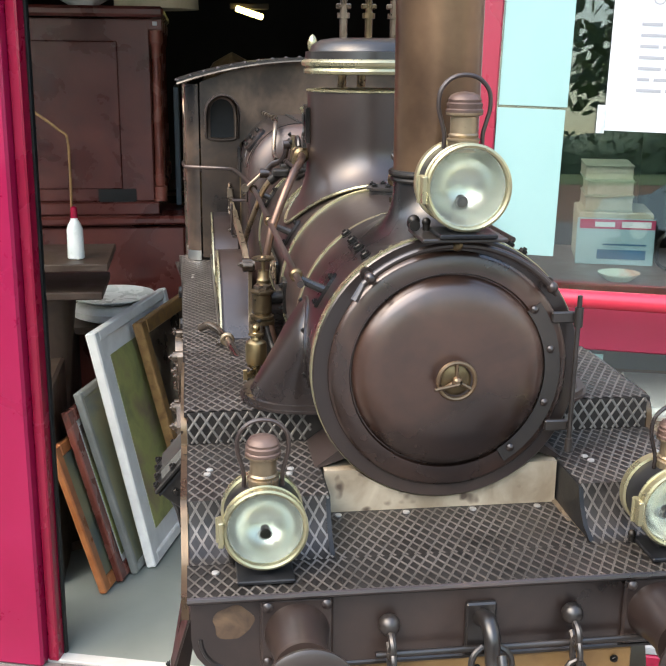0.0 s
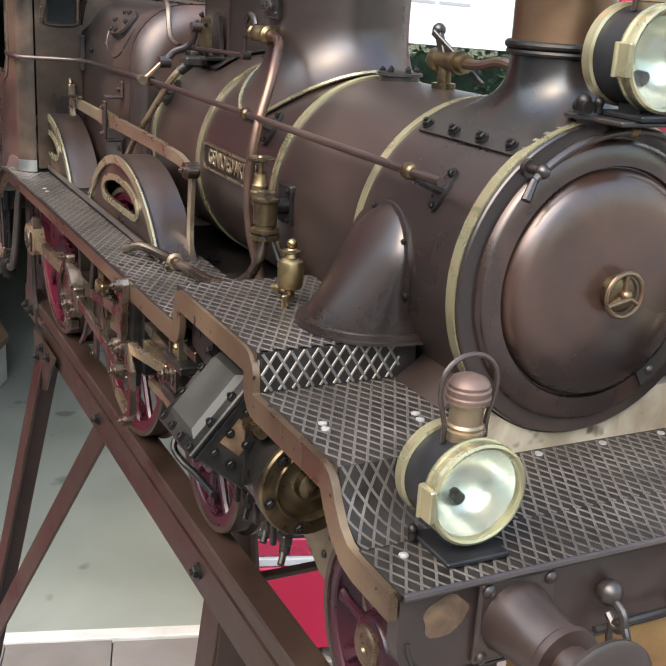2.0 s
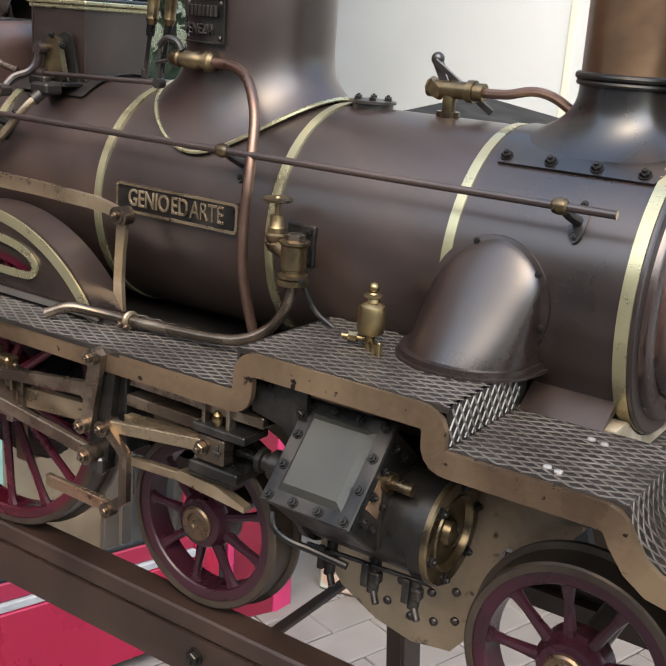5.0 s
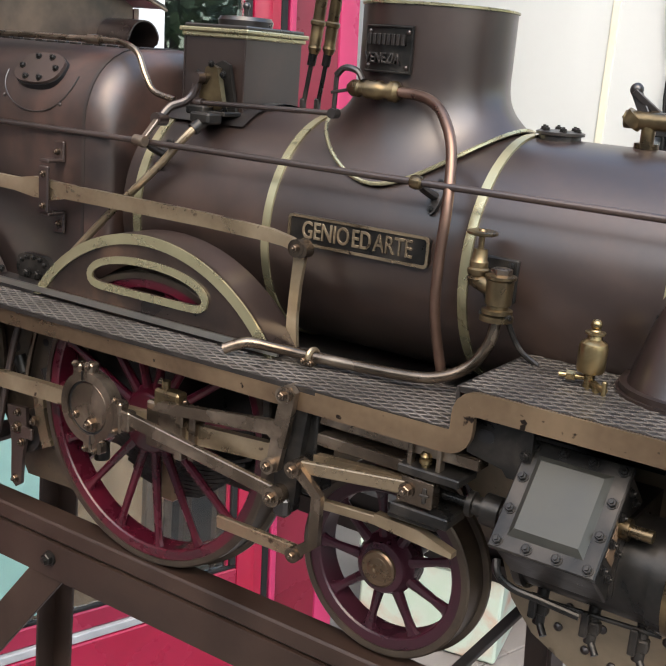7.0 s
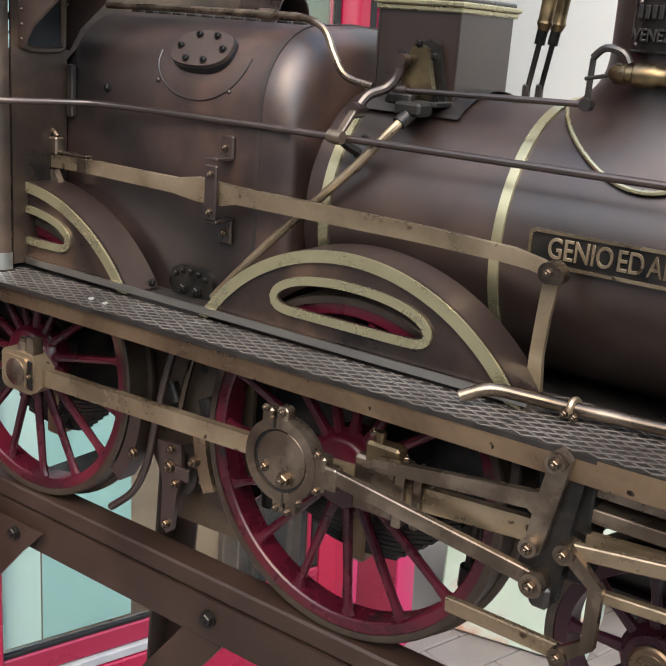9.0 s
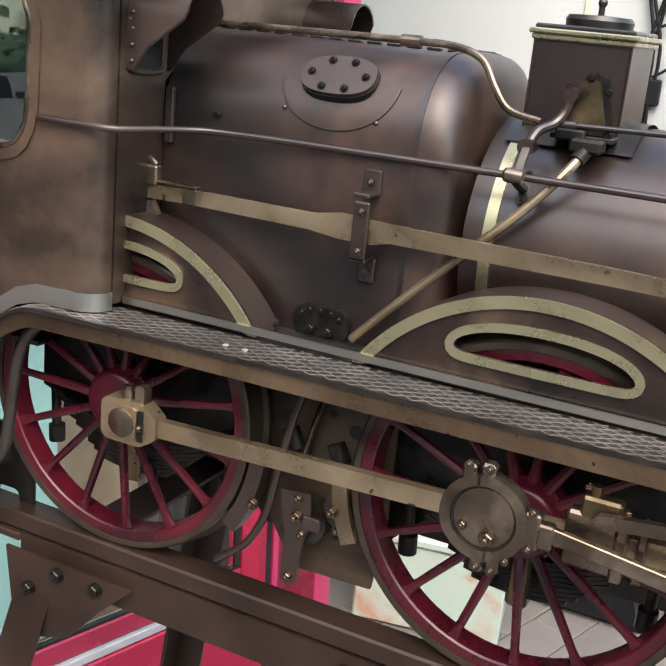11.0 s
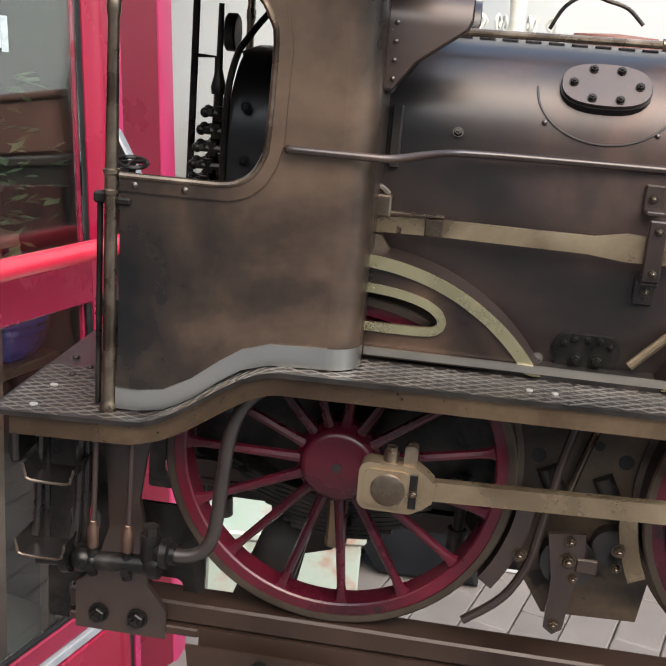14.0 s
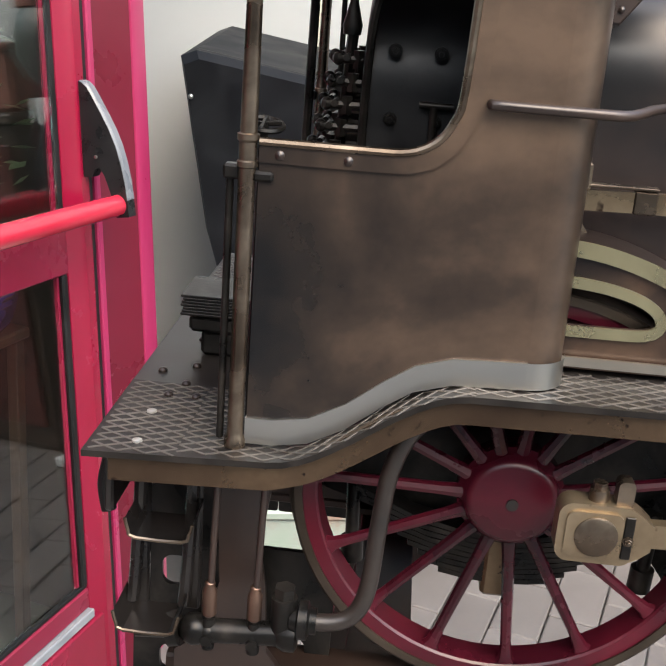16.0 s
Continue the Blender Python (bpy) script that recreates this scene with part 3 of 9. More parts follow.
part("beading", Bld().lathe((DX, 0, 1.432), (0, 0, 1), [(0, 0.0478), (0.0004, 0.0490), (0.0016, 0.0490), (0.002, 0.0478)], 64), BRASS_LT, dome, "thin brass bead")
part("dome_cap", Bld().lathe((DX, 0, 1.4565), (0, 0, 1), [(0, 0.0502), (0.006, 0.0495), (0.0065, 0.0465), (0.011, 0.0445), (0.015, 0.038), (0.0165, 0.028), (0.017, 0)], 64), BROWN_DK, dome)
for yy in (-0.02, 0.0, 0.02):
    part("safety_valve", Bld().cyl((DX, yy, 1.473), (DX, yy, 1.488), 0.003).cyl((DX, yy, 1.488), (DX, yy, 1.492), 0.005).cyl((DX, yy, 1.492), (DX, yy, 1.505), 0.0028).box((DX, yy, 1.497), (0.004, 0.012, 0.004), 0.0008), BRASS_DK if yy == 0 else STEEL, dome)
# maker's plate on the dome
dp = [(-55, -30)]
plate = Bld()
vs, fs = [], []
N = 16
for k, (zz, rr) in enumerate(((1.392, 0.0484), (1.392, 0.0508), (1.420, 0.0508), (1.420, 0.0484))):
    for i in range(N + 1):
        a = radians(-118 + 40 * i / N)
        vs.append((DX + rr * math.cos(a), rr * math.sin(a), zz))
for k in range(3):
    fs += [(k * (N + 1) + i, k * (N + 1) + i + 1, (k + 1) * (N + 1) + i + 1, (k + 1) * (N + 1) + i) for i in range(N)]
fs += [(0, N + 1, 2 * N + 2, 3 * N + 3), (N, 4 * N + 3, 3 * N + 2, 2 * N + 1)]
mplate = part("maker_plate", Bld().add(vs, fs), IRON, dome, "dark cast maker's plate with raised letters")
# filler cap and check valve on the barrel top
cap = part("filler_cap", Bld().lathe((0.748, 0, BZ + BR - 0.002), (0, 0, 1), [(0, 0.0125), (0.004, 0.0125), (0.0045, 0.0145), (0.0062, 0.0145), (0.0068, 0.012), (0.0075, 0.0)], 32), BROWN_DK, boiler)
bolts(BOLT_DK, cap, [(0.748 + 0.0105 * math.cos(a), 0.0105 * math.sin(a), BZ + BR + 0.0046) for a in [k * math.pi / 3 for k in range(6)]], (0, 0, 1), 1.0)
cv = part("check_valve", Bld().cyl((0.800, 0, BZ + BR - 0.002), (0.800, 0, BZ + BR + 0.018), 0.004).cyl((0.800, 0, BZ + BR), (0.800, 0, BZ + BR + 0.003), 0.007).cyl((0.786, 0, BZ + BR + 0.0155), (0.822, 0, BZ + BR + 0.0155), 0.0052).cyl((0.789, 0, BZ + BR + 0.013), (0.793, 0, BZ + BR + 0.018), 0.0065).cyl((0.812, 0, BZ + BR + 0.0155), (0.816, 0, BZ + BR + 0.0155), 0.0066), BRASS_DK, boiler, "brass check valve")
part("lever", Bld().bar((0.797, 0.0, BZ + BR + 0.018), (0.790, 0, BZ + BR + 0.031), 0.006, 0.003).bar((0.790, -0.004, BZ + BR + 0.031), (0.822, 0.012, BZ + BR + 0.004), 0.004, 0.002).ball((0.790, 0, BZ + BR + 0.032), 0.004), BROWN_DK, cv)
part("copper_feed", Bld().tube([(0.820, 0, BZ + BR + 0.0155), (0.836, 0, BZ + BR + 0.016), (0.850, 0.002, BZ + BR + 0.019), (0.862, 0.004, BZ + BR + 0.017), (0.874, 0.006, BZ + BR + 0.010)], 0.0028, 10), COPPER, cv)

# chimney
CX = 0.9035
chim = part("chimney", flare(CX, 0.0435, 0.0242, 1.390, p=3.0, squash=0.96), BROWN_DK, loco, "tall bronze chimney on a dark flared base")
part("chimney_tube", Bld().lathe((CX, 0, 1.3935), (0, 0, 1), [(0, 0.0242), (0.16, 0.0255), (0.20, 0.0262), (0.202, 0.031), (0.212, 0.032), (0.214, 0.028), (0.214, 0.022), (0.18, 0.022)], 64), BRONZE, chim, "polished bronze stack")
part("collar", Bld().torus((CX, 0, 1.3935), (0, 0, 1), 0.0252, 0.0021, 64, 10).torus((CX, 0, 1.3900), (0, 0, 1), 0.0248, 0.0016, 64, 8), IRON, chim)
sad = Bld()
vs, fs = [], []
for th in (BR + 0.0006, BR + 0.0022):
    for i in range(21):
        for j in range(2):
            ang = 51 + 78 * i / 20
            x = 0.8535 if j == 0 else 0.9445
            rnd = 0.004 if i in (0, 20) else 0.0015 if i in (1, 19) else 0
            vs.append((x + (rnd if j == 0 else -rnd), -th * math.cos(radians(ang)), BZ + th * math.sin(radians(ang))))
for s in (0, 42):
    for i in range(20):
        fs.append((s + 2 * i, s + 2 * i + 1, s + 2 * i + 3, s + 2 * i + 2))
for i in range(20):
    for j in (0, 1):
        fs.append((2 * i + j, 2 * i + 2 + j, 42 + 2 * i + 2 + j, 42 + 2 * i + j))
fs += [(0, 1, 43, 42), (40, 41, 83, 82)]
saddle = part("saddle_plate", Bld().add(vs, fs), BROWN_DK, chim)
for sgn in (1, -1):
    bolts(BOLT_DK, saddle, [(x, sgn * -(BR + 0.002) * math.cos(radians(54.5)), BZ + (BR + 0.002) * math.sin(radians(54.5))) for x in (0.861, 0.8855, 0.910, 0.9345)], (0, sgn * -0.58, 0.81), 1.4)


# ---- running boards ----
def edge_line():
    pts = [(0.074, 1.1855), (0.150, 1.1855)]
    for i in range(1, 13):
        s = i / 12
        pts.append((0.150 + 0.080 * s, 1.1855 + (1.2225 - 1.1855) * (3 * s * s - 2 * s ** 3)))
    return pts + [(x, 1.2225 + 0.0025 * (x - 0.230) / 0.5425) for x in (0.28, 0.38, 0.50, 0.60, 0.70, 0.7725)]


LOW = edge_line()
UPP = [(0.7730, 1.2475), (0.8945, 1.2475)]
MID = [(0.8955, 1.2270), (0.981, 1.2270)]
CURL = [(0.981, 1.2270)] + [(1.0055 - 0.0235 * math.cos(radians(a)), 1.2270 - 0.0255 * math.sin(radians(a))) for a in range(15, 91, 15)]
EDGE = [(max(x, 0.084), z - 0.0084) for x, z in LOW[:2]] + [(x, z - 0.0072) for x, z in LOW[2:-1]] + [(0.7772, 1.2184), (0.7772, 1.2409), (0.8892, 1.2409), (0.8892, 1.2204), (0.9765, 1.2204), (0.9815, 1.2110), (0.9885, 1.2020), (0.9970, 1.1962), (1.0060, 1.1945), (1.0360, 1.1945)]


BOARD_Y = [(0.0, 0.1665), (0.081, 0.1660), (0.140, 0.1605), (0.280, 0.1570), (0.380, 0.1550), (0.600, 0.1522), (0.880, 0.1500), (1.2, 0.1500)]
STRIP_Y = [(0.0, 0.1620), (0.081, 0.1618), (0.140, 0.1570), (0.280, 0.1540), (0.400, 0.1525), (0.600, 0.1515), (1.2, 0.1515)]


def along(table, x):
    for (xa, ya), (xb, yb) in zip(table, table[1:]):
        if x <= xb:
            return ya + (yb - ya) * (x - xa) / (xb - xa)
    return table[-1][1]


def flared_board(line, inner, th, s):
    """A plate under the line of (x, z), from the flared outer edge to y = inner on the side s."""
    k = len(line)
    vs = [(x, s * y, z - d) for d in (0, th) for x, z in line for y in (along(BOARD_Y, x), inner)]
    fs = []
    for i in range(k - 1):
        a, b = 2 * i, 2 * i + 2
        fs += [(a, a + 1, b + 1, b), (2 * k + a, 2 * k + b, 2 * k + b + 1, 2 * k + a + 1), (a, b, 2 * k + b, 2 * k + a), (a + 1, 2 * k + a + 1, 2 * k + b + 1, b + 1)]
    fs += [(0, 2 * k, 2 * k + 1, 1), (2 * k - 2, 2 * k - 1, 4 * k - 1, 4 * k - 2)]
    return Bld().add(vs, fs)


def bent_strip(path, w, y0, y1, r=0.0085, flare=None):
    """A flat strip w wide along path in the xz plane, from y0 to y1 thick, its sharp bends rounded."""
    pts = [Vector(path[0])]
    for a, b, c in zip(path, path[1:], path[2:]):
        a, b, c = Vector(a), Vector(b), Vector(c)
        u, v = (a - b), (c - b)
        if u.angle(v) < radians(125):
            d = min(r, u.length * 0.49, v.length * 0.49)
            p, q = b + u.normalized() * d, b + v.normalized() * d
            pts += [p * (1 - t) ** 2 + b * 2 * t * (1 - t) + q * t * t for t in (0, 0.2, 0.4, 0.6, 0.8, 1)]
        else:
            pts.append(b)
    pts.append(Vector(path[-1]))
    up, dn = [], []
    for k, p in enumerate(pts):
        t = (pts[min(k + 1, len(pts) - 1)] - pts[max(k - 1, 0)]).normalized()
        nn = Vector((-t.y, t.x))
        up.append(p + nn * w / 2)
        dn.append(p - nn * w / 2)
    n = len(pts)
    if flare:
        sg = 1 if y0 > 0 else -1
        vs = [(p.x, sg * (along(flare, p.x) - d), p.y) for d in (0, abs(y0 - y1)) for p in up + dn]
    else:
        vs = [(p.x, y, p.y) for y in (y0, y1) for p in up + dn]
    fs = []
    for i in range(n - 1):
        fs += [(i, i + 1, n + i + 1, n + i), (2 * n + i, 3 * n + i, 3 * n + i + 1, 2 * n + i + 1), (i, 2 * n + i, 2 * n + i + 1, i + 1), (n + i, n + i + 1, 3 * n + i + 1, 3 * n + i)]
    fs += [(0, n, 3 * n, 2 * n), (n - 1, 3 * n - 1, 4 * n - 1, 2 * n - 1)]
    return Bld().add(vs, fs)


YO = 0.1495
for sgn in (1, -1):
    y0, y1 = -sgn * YO, -sgn * 0.062
    bd = part("running_board", flared_board(LOW, 0.085, 0.0028, -sgn), PLATE, loco, "steel tread-plate running board")
    ub = part("raised_board", Bld().ribbon(UPP, y0, y1, 0.003), PLATE, loco, "raised tread-plate board over the cylinder")
    part("step_riser", Bld().ribbon([(0.7715, 1.2475), (0.7735, 1.2475)], y0, y1, 0.024), PLATE, ub)
    part("step_riser", Bld().ribbon([(0.8925, 1.2475), (0.8950, 1.2475)], y0 * 0.985, y1, 0.0225), PLATE, ub)
    fbd = part("front_board", Bld().ribbon(MID, y0 * 0.99, -sgn * 0.071, 0.003), PLATE, loco, "tread-plate board behind the lamp")
    part("curled_riser", Bld().ribbon(CURL, y0 * 0.985, -sgn * 0.071, 0.0022), PLATE, fbd)
    # edge strip below the board
    va = bent_strip(EDGE, 0.0125, -sgn * 0.1515, -sgn * 0.1478, flare=STRIP_Y)
    part("edge_strip", va, VALANCE, bd, "tarnished edge strip")


def ribs(strips, px, py, h=0.0005, w=0.0020, top=0.5):
    """Raised diamond ribs. strips: (profile of (x, z), y from, y width); the pattern runs on round the bends."""
    b = Bld()
    for prof, y0, width in strips:
        cum = [0.0]
        for (xa, za), (xb, zb) in zip(prof, prof[1:]):
            cum.append(cum[-1] + math.hypot(xb - xa, zb - za))
        total = cum[-1]

        def spot(a):
            for k in range(len(cum) - 1):
                if a <= cum[k + 1] + 1e-9:
                    f = (a - cum[k]) / (cum[k + 1] - cum[k])
                    (xa, za), (xb, zb) = prof[k], prof[k + 1]
                    return Vector((xa + (xb - xa) * f, 0, za + (zb - za) * f))
            return Vector((prof[-1][0], 0, prof[-1][1]))

        for sg in (1, -1):
            m = sg * px / py
            for k in range(-int(width / py) - 2, int(total / px + width / py) + 3):
                a0 = k * px
                ts = [t for t in [0.0, width] + [(c - a0) / m for c in cum] if -1e-9 <= t <= width + 1e-9 and -1e-9 <= a0 + m * t <= total + 1e-9]
                ts = sorted(set(round(t, 7) for t in ts))
                for ta, tb in zip(ts, ts[1:]):
                    if tb - ta < 1e-5:
                        continue
                    p, q = spot(a0 + m * ta) + Y * (y0 + ta), spot(a0 + m * tb) + Y * (y0 + tb)
                    mid = a0 + m * (ta + tb) / 2
                    e = spot(min(total, mid + 1e-4)) - spot(max(0.0, mid - 1e-4))
                    nn = Vector((-e.z, 0, e.x)).normalized()
                    d = (q - p).normalized()
                    sd = d.cross(nn) * w / 2
                    up = nn * (h if sg > 0 else h * 0.94)
                    t_ = sd * top
                    b.add([p + sd, p - sd, q + sd, q - sd, p + t_ + up, p - t_ + up, q + t_ + up, q - t_ + up], [(0, 4, 6, 2), (4, 5, 7, 6), (5, 1, 3, 7)])
    return b


X, Y, Z = Vector((1, 0, 0)), Vector((0, 1, 0)), Vector((0, 0, 1))
strips, fine = [], []
for sgn in (1, -1):
    yb = -0.1488 if sgn > 0 else 0.0625
    ym = -0.147 if sgn > 0 else 0.0715
    for xa, xb, ye, yi in ((0.076, 0.112, 0.1632, 0.086), (0.1121, 0.232, 0.1588, 0.086), (0.2321, 0.380, 0.1552, 0.1203), (0.3801, 0.640, 0.1525, 0.1203), (0.6401, 0.772, 0.1500, 0.086)):
        line_ = [(xa, None)] + [(x, z) for x, z in LOW if xa < x < xb] + [(xb, None)]
        line_ = [(x, z if z is not None else along(LOW, x)) for x, z in line_]
        fine.append((line_, -ye if sgn > 0 else yi, ye - yi))
    fine.append((UPP, yb, 0.0863))
    strips.append(([(0.8951, 1.2470), (0.8951, 1.2275)], ym, 0.0755))
    fine.append((MID[:1] + CURL, ym, 0.0755))
fine.append(([(1.006, 1.2015), (1.0395, 1.2015)], -0.148, 0.296))
fine.append(([(0.949, 1.2015), (1.006, 1.2015)], -0.070, 0.140))
part("tread_ribs", ribs(strips, 0.0112, 0.0074, 0.0005, 0.0016), RIB_LT, loco, "raised diamond ribs of the tread plate")["kind"] = "stuff"
part("tread_ribs", ribs(fine, 0.0120, 0.0067, 0.0003, 0.0012, 0.92), RIB, loco, "fine raised diamond ribs of the tread plate")["kind"] = "stuff"
front = part("front_platform", Bld().ribbon([(0.944, 1.2015), (1.0405, 1.2015)], -0.0705, 0.0705, 0.003).ribbon([(1.004, 1.2013), (1.0405, 1.2013)], -0.1485, 0.1485, 0.003), PLATE, loco, "tread-plate front platform")
part("platform_edge", Bld().tube([(1.0405, -0.1485, 1.2005), (1.0405, 0.1485, 1.2005)], 0.0017, 8), BROWN, front)
bolts(STUD_ME, front, [(0.953, y, 1.2018) for y in (-0.062, -0.022, 0.018, 0.057)] + [(1.015, -0.134, 1.2018), (1.015, 0.134, 1.2018)], Z, 1.0, "screw")
for sgn in (1, -1):
    bolts(STUD_ME, loco, [(x, -sgn * y, 1.2275) for x, y in ((0.939, 0.135), (0.945, 0.1365), (0.949, 0.090), (0.942, 0.0885))], Z, 1.0, "screw")
    bolts(STUD_ME, loco, [(0.357, -sgn * 0.142, 1.2238), (0.370, -sgn * 0.1425, 1.2238)], Z, 0.9, "screw")
    bolts(STUD_ME, loco, [(0.094, -sgn * 0.1526, 1.1856), (0.0923, -sgn * 0.121, 1.1856)], Z, 1.1, "screw")
# inner side of the step and smokebox saddle
for sgn in (1, -1):
    part("step_cheek", Bld().slab([(0.8955, 1.2265), (0.981, 1.2265), (0.985, 1.216), (0.992, 1.207), (1.003, 1.2020), (0.8955, 1.2020)], -sgn * 0.0705, -sgn * 0.0730), BLACK, loco)
prof = []
for i in range(25):
    y = -0.0695 + 0.139 * i / 24
    prof.append((y, BZ - math.sqrt(max(0, (BR + 0.003) ** 2 - y * y))))
part("smokebox_saddle", Bld().slabx([(y, min(z, 1.2275)) for y, z in prof] + [(0.0695, 1.2005), (-0.0695, 1.2005)], 0.858, 0.9475), CREAM, loco, "scraped pale smokebox saddle")
for sgn in (1, -1):
    part("saddle_wing", Bld().slabx([(-sgn * 0.071, 1.2275), (-sgn * 0.0745, 1.2275), (-sgn * 0.058, 1.2395), (-sgn * 0.050, 1.235)], 0.897, 0.942), BROWN, loco)

# Plate added between the frames to block floor light and darken the boiler's underside.
part("inner_deck", Bld().ribbon([(0.470, 1.2095), (0.862, 1.2095)], -0.0862, 0.0862, 0.002), IRON, loco, "added dark plate keeping floor light off the boiler")

# ---- buffer beam ----
r = 0.020
bp = [(-0.147, 1.1985), (0.147, 1.1985)] + [(0.147 - r + r * math.cos(radians(a)), 1.157 + r - r * math.sin(radians(a))) for a in range(0, 91, 15)] + [(-0.147 + r - r * math.sin(radians(a)), 1.157 + r - r * math.cos(radians(a))) for a in range(0, 91, 15)]
beam = part("buffer_beam", Bld().slabx(bp, 1.0285, 1.0365), BROWN, loco, "buffer beam with rounded lower corners")
part("beam_border", Bld().tube([(1.0365, y * 0.97, 1.1775 + (z - 1.1775) * 0.92) for y, z in bp[2:]], 0.0012, 6, 1), BROWN_DK, beam)
for sgn in (1, -1):
    blob = [(-sgn * 0.1265 + (0.0100 + 0.0009 * math.sin(3 * a + sgn) + 0.0004 * math.sin(7 * a)) * math.cos(a), 1.1855 + (0.0092 + 0.0008 * math.sin(2 * a) + 0.0004 * math.sin(5 * a + 1)) * math.sin(a)) for a in [2 * math.pi * k / 40 for k in range(40)]]
    part("worn_patch", Bld().slabx(blob, 1.0360, 1.0367), RUST, beam, "bare rusty patch")
for sgn in (1, -1):
    by, bz = -sgn * 0.0945, 1.1795
    bf = part("buffer", Bld().lathe((1.0395, by, bz), (1, 0, 0), [(0, 0.0165), (0.002, 0.0158), (0.014, 0.0138), (0.028, 0.0128), (0.030, 0.0145), (0.0335, 0.0145), (0.034, 0.012), (0.034, 0.0085), (0.052, 0.0085)], 40), BROWN, beam, "brown buffer stock")
    part("base_plate", Bld().box((1.0382, by, bz), (0.0034, 0.0365, 0.0375), 0.0012), BROWN, bf)
    part("buffer_head", Bld().lathe((1.090, by, bz), (1, 0, 0), [(0, 0.010), (0.001, 0.0225), (0.003, 0.0228), (0.0042, 0.021), (0.0055, 0.012), (0.0058, 0.0)], 48), BROWN, bf, "round buffer head")
    bolts(RIVET_ME, bf, [(1.0398, by + u * 0.0148, bz + w * 0.0152) for u in (-1, 1) for w in (-1, 1)], X, 1.7, "rivet")
# couplings
hk = part("coupling_hook", Bld().box((1.0385, 0, 1.176), (0.004, 0.016, 0.028), 0.001).tube([(1.038, 0, 1.181), (1.052, 0, 1.186), (1.060, 0, 1.181), (1.062, 0, 1.170), (1.068, 0, 1.163), (1.077, 0, 1.165), (1.080, 0, 1.174), (1.076, 0, 1.182)], lambda s: 0.0048 - 0.0022 * s, 12), BROWN_DK, beam, "drawhook")
sh = Bld()
for sy in (-0.010, 0.010):
    sh.tube([(1.058, sy * 0.4, 1.176), (1.060, sy, 1.170), (1.061, sy, 1.150), (1.061, sy, 1.136)], 0.0017, 8).cyl((1.061, sy * 1.25, 1.134), (1.061, sy * 0.7, 1.134), 0.0042, n=6)
part("shackle", sh.cyl((1.061, -0.013, 1.134), (1.061, 0.013, 1.134), 0.002).box((1.061, 0, 1.134), (0.011, 0.010, 0.011), 0.002).cyl((1.061, 0, 1.139), (1.061, 0, 1.146), 0.003).cyl((1.061, 0, 1.118), (1.061, 0, 1.130), 0.0024), BROWN_DK, hk, "screw coupling shackle")
for sgn in (1, -1):
    cy = -sgn * 0.048
    ch = part("safety_chain", Bld().ball((1.041, cy, 1.1815), 0.0058).tube([(1.041, cy, 1.180), (1.050, cy, 1.177), (1.052, cy, 1.171), (1.048, cy, 1.168), (1.042, cy, 1.172)], 0.0020, 8), BROWN_DK, beam, "hanging safety chain")
    for i in range(5):
        zc = 1.1635 - 0.0125 * i
        ring = [(1.050 + (0 if i % 2 else 0.0055 * math.cos(a)), cy + (0.0055 * math.cos(a) if i % 2 else 0), zc + 0.0085 * math.sin(a)) for a in [k * math.pi / 6 for k in range(13)]]
        part("link", Bld().tube(ring, 0.0017, 8, 1), BROWN_DK, ch)
part("cross_rod", Bld().cyl((1.043, -0.055, 1.166), (1.043, 0.125, 1.1665), 0.0017), BROWN_DK, beam)
part("tow_block", Bld().box((1.030, 0, 1.141), (0.010, 0.17, 0.030), 0.001), GILT, beam, "varnished wooden block under the beam")
bolts(BOLT_DK, beam, [(1.0355, y, 1.150) for y in (-0.075, 0.0, 0.075)], X, 0.9)


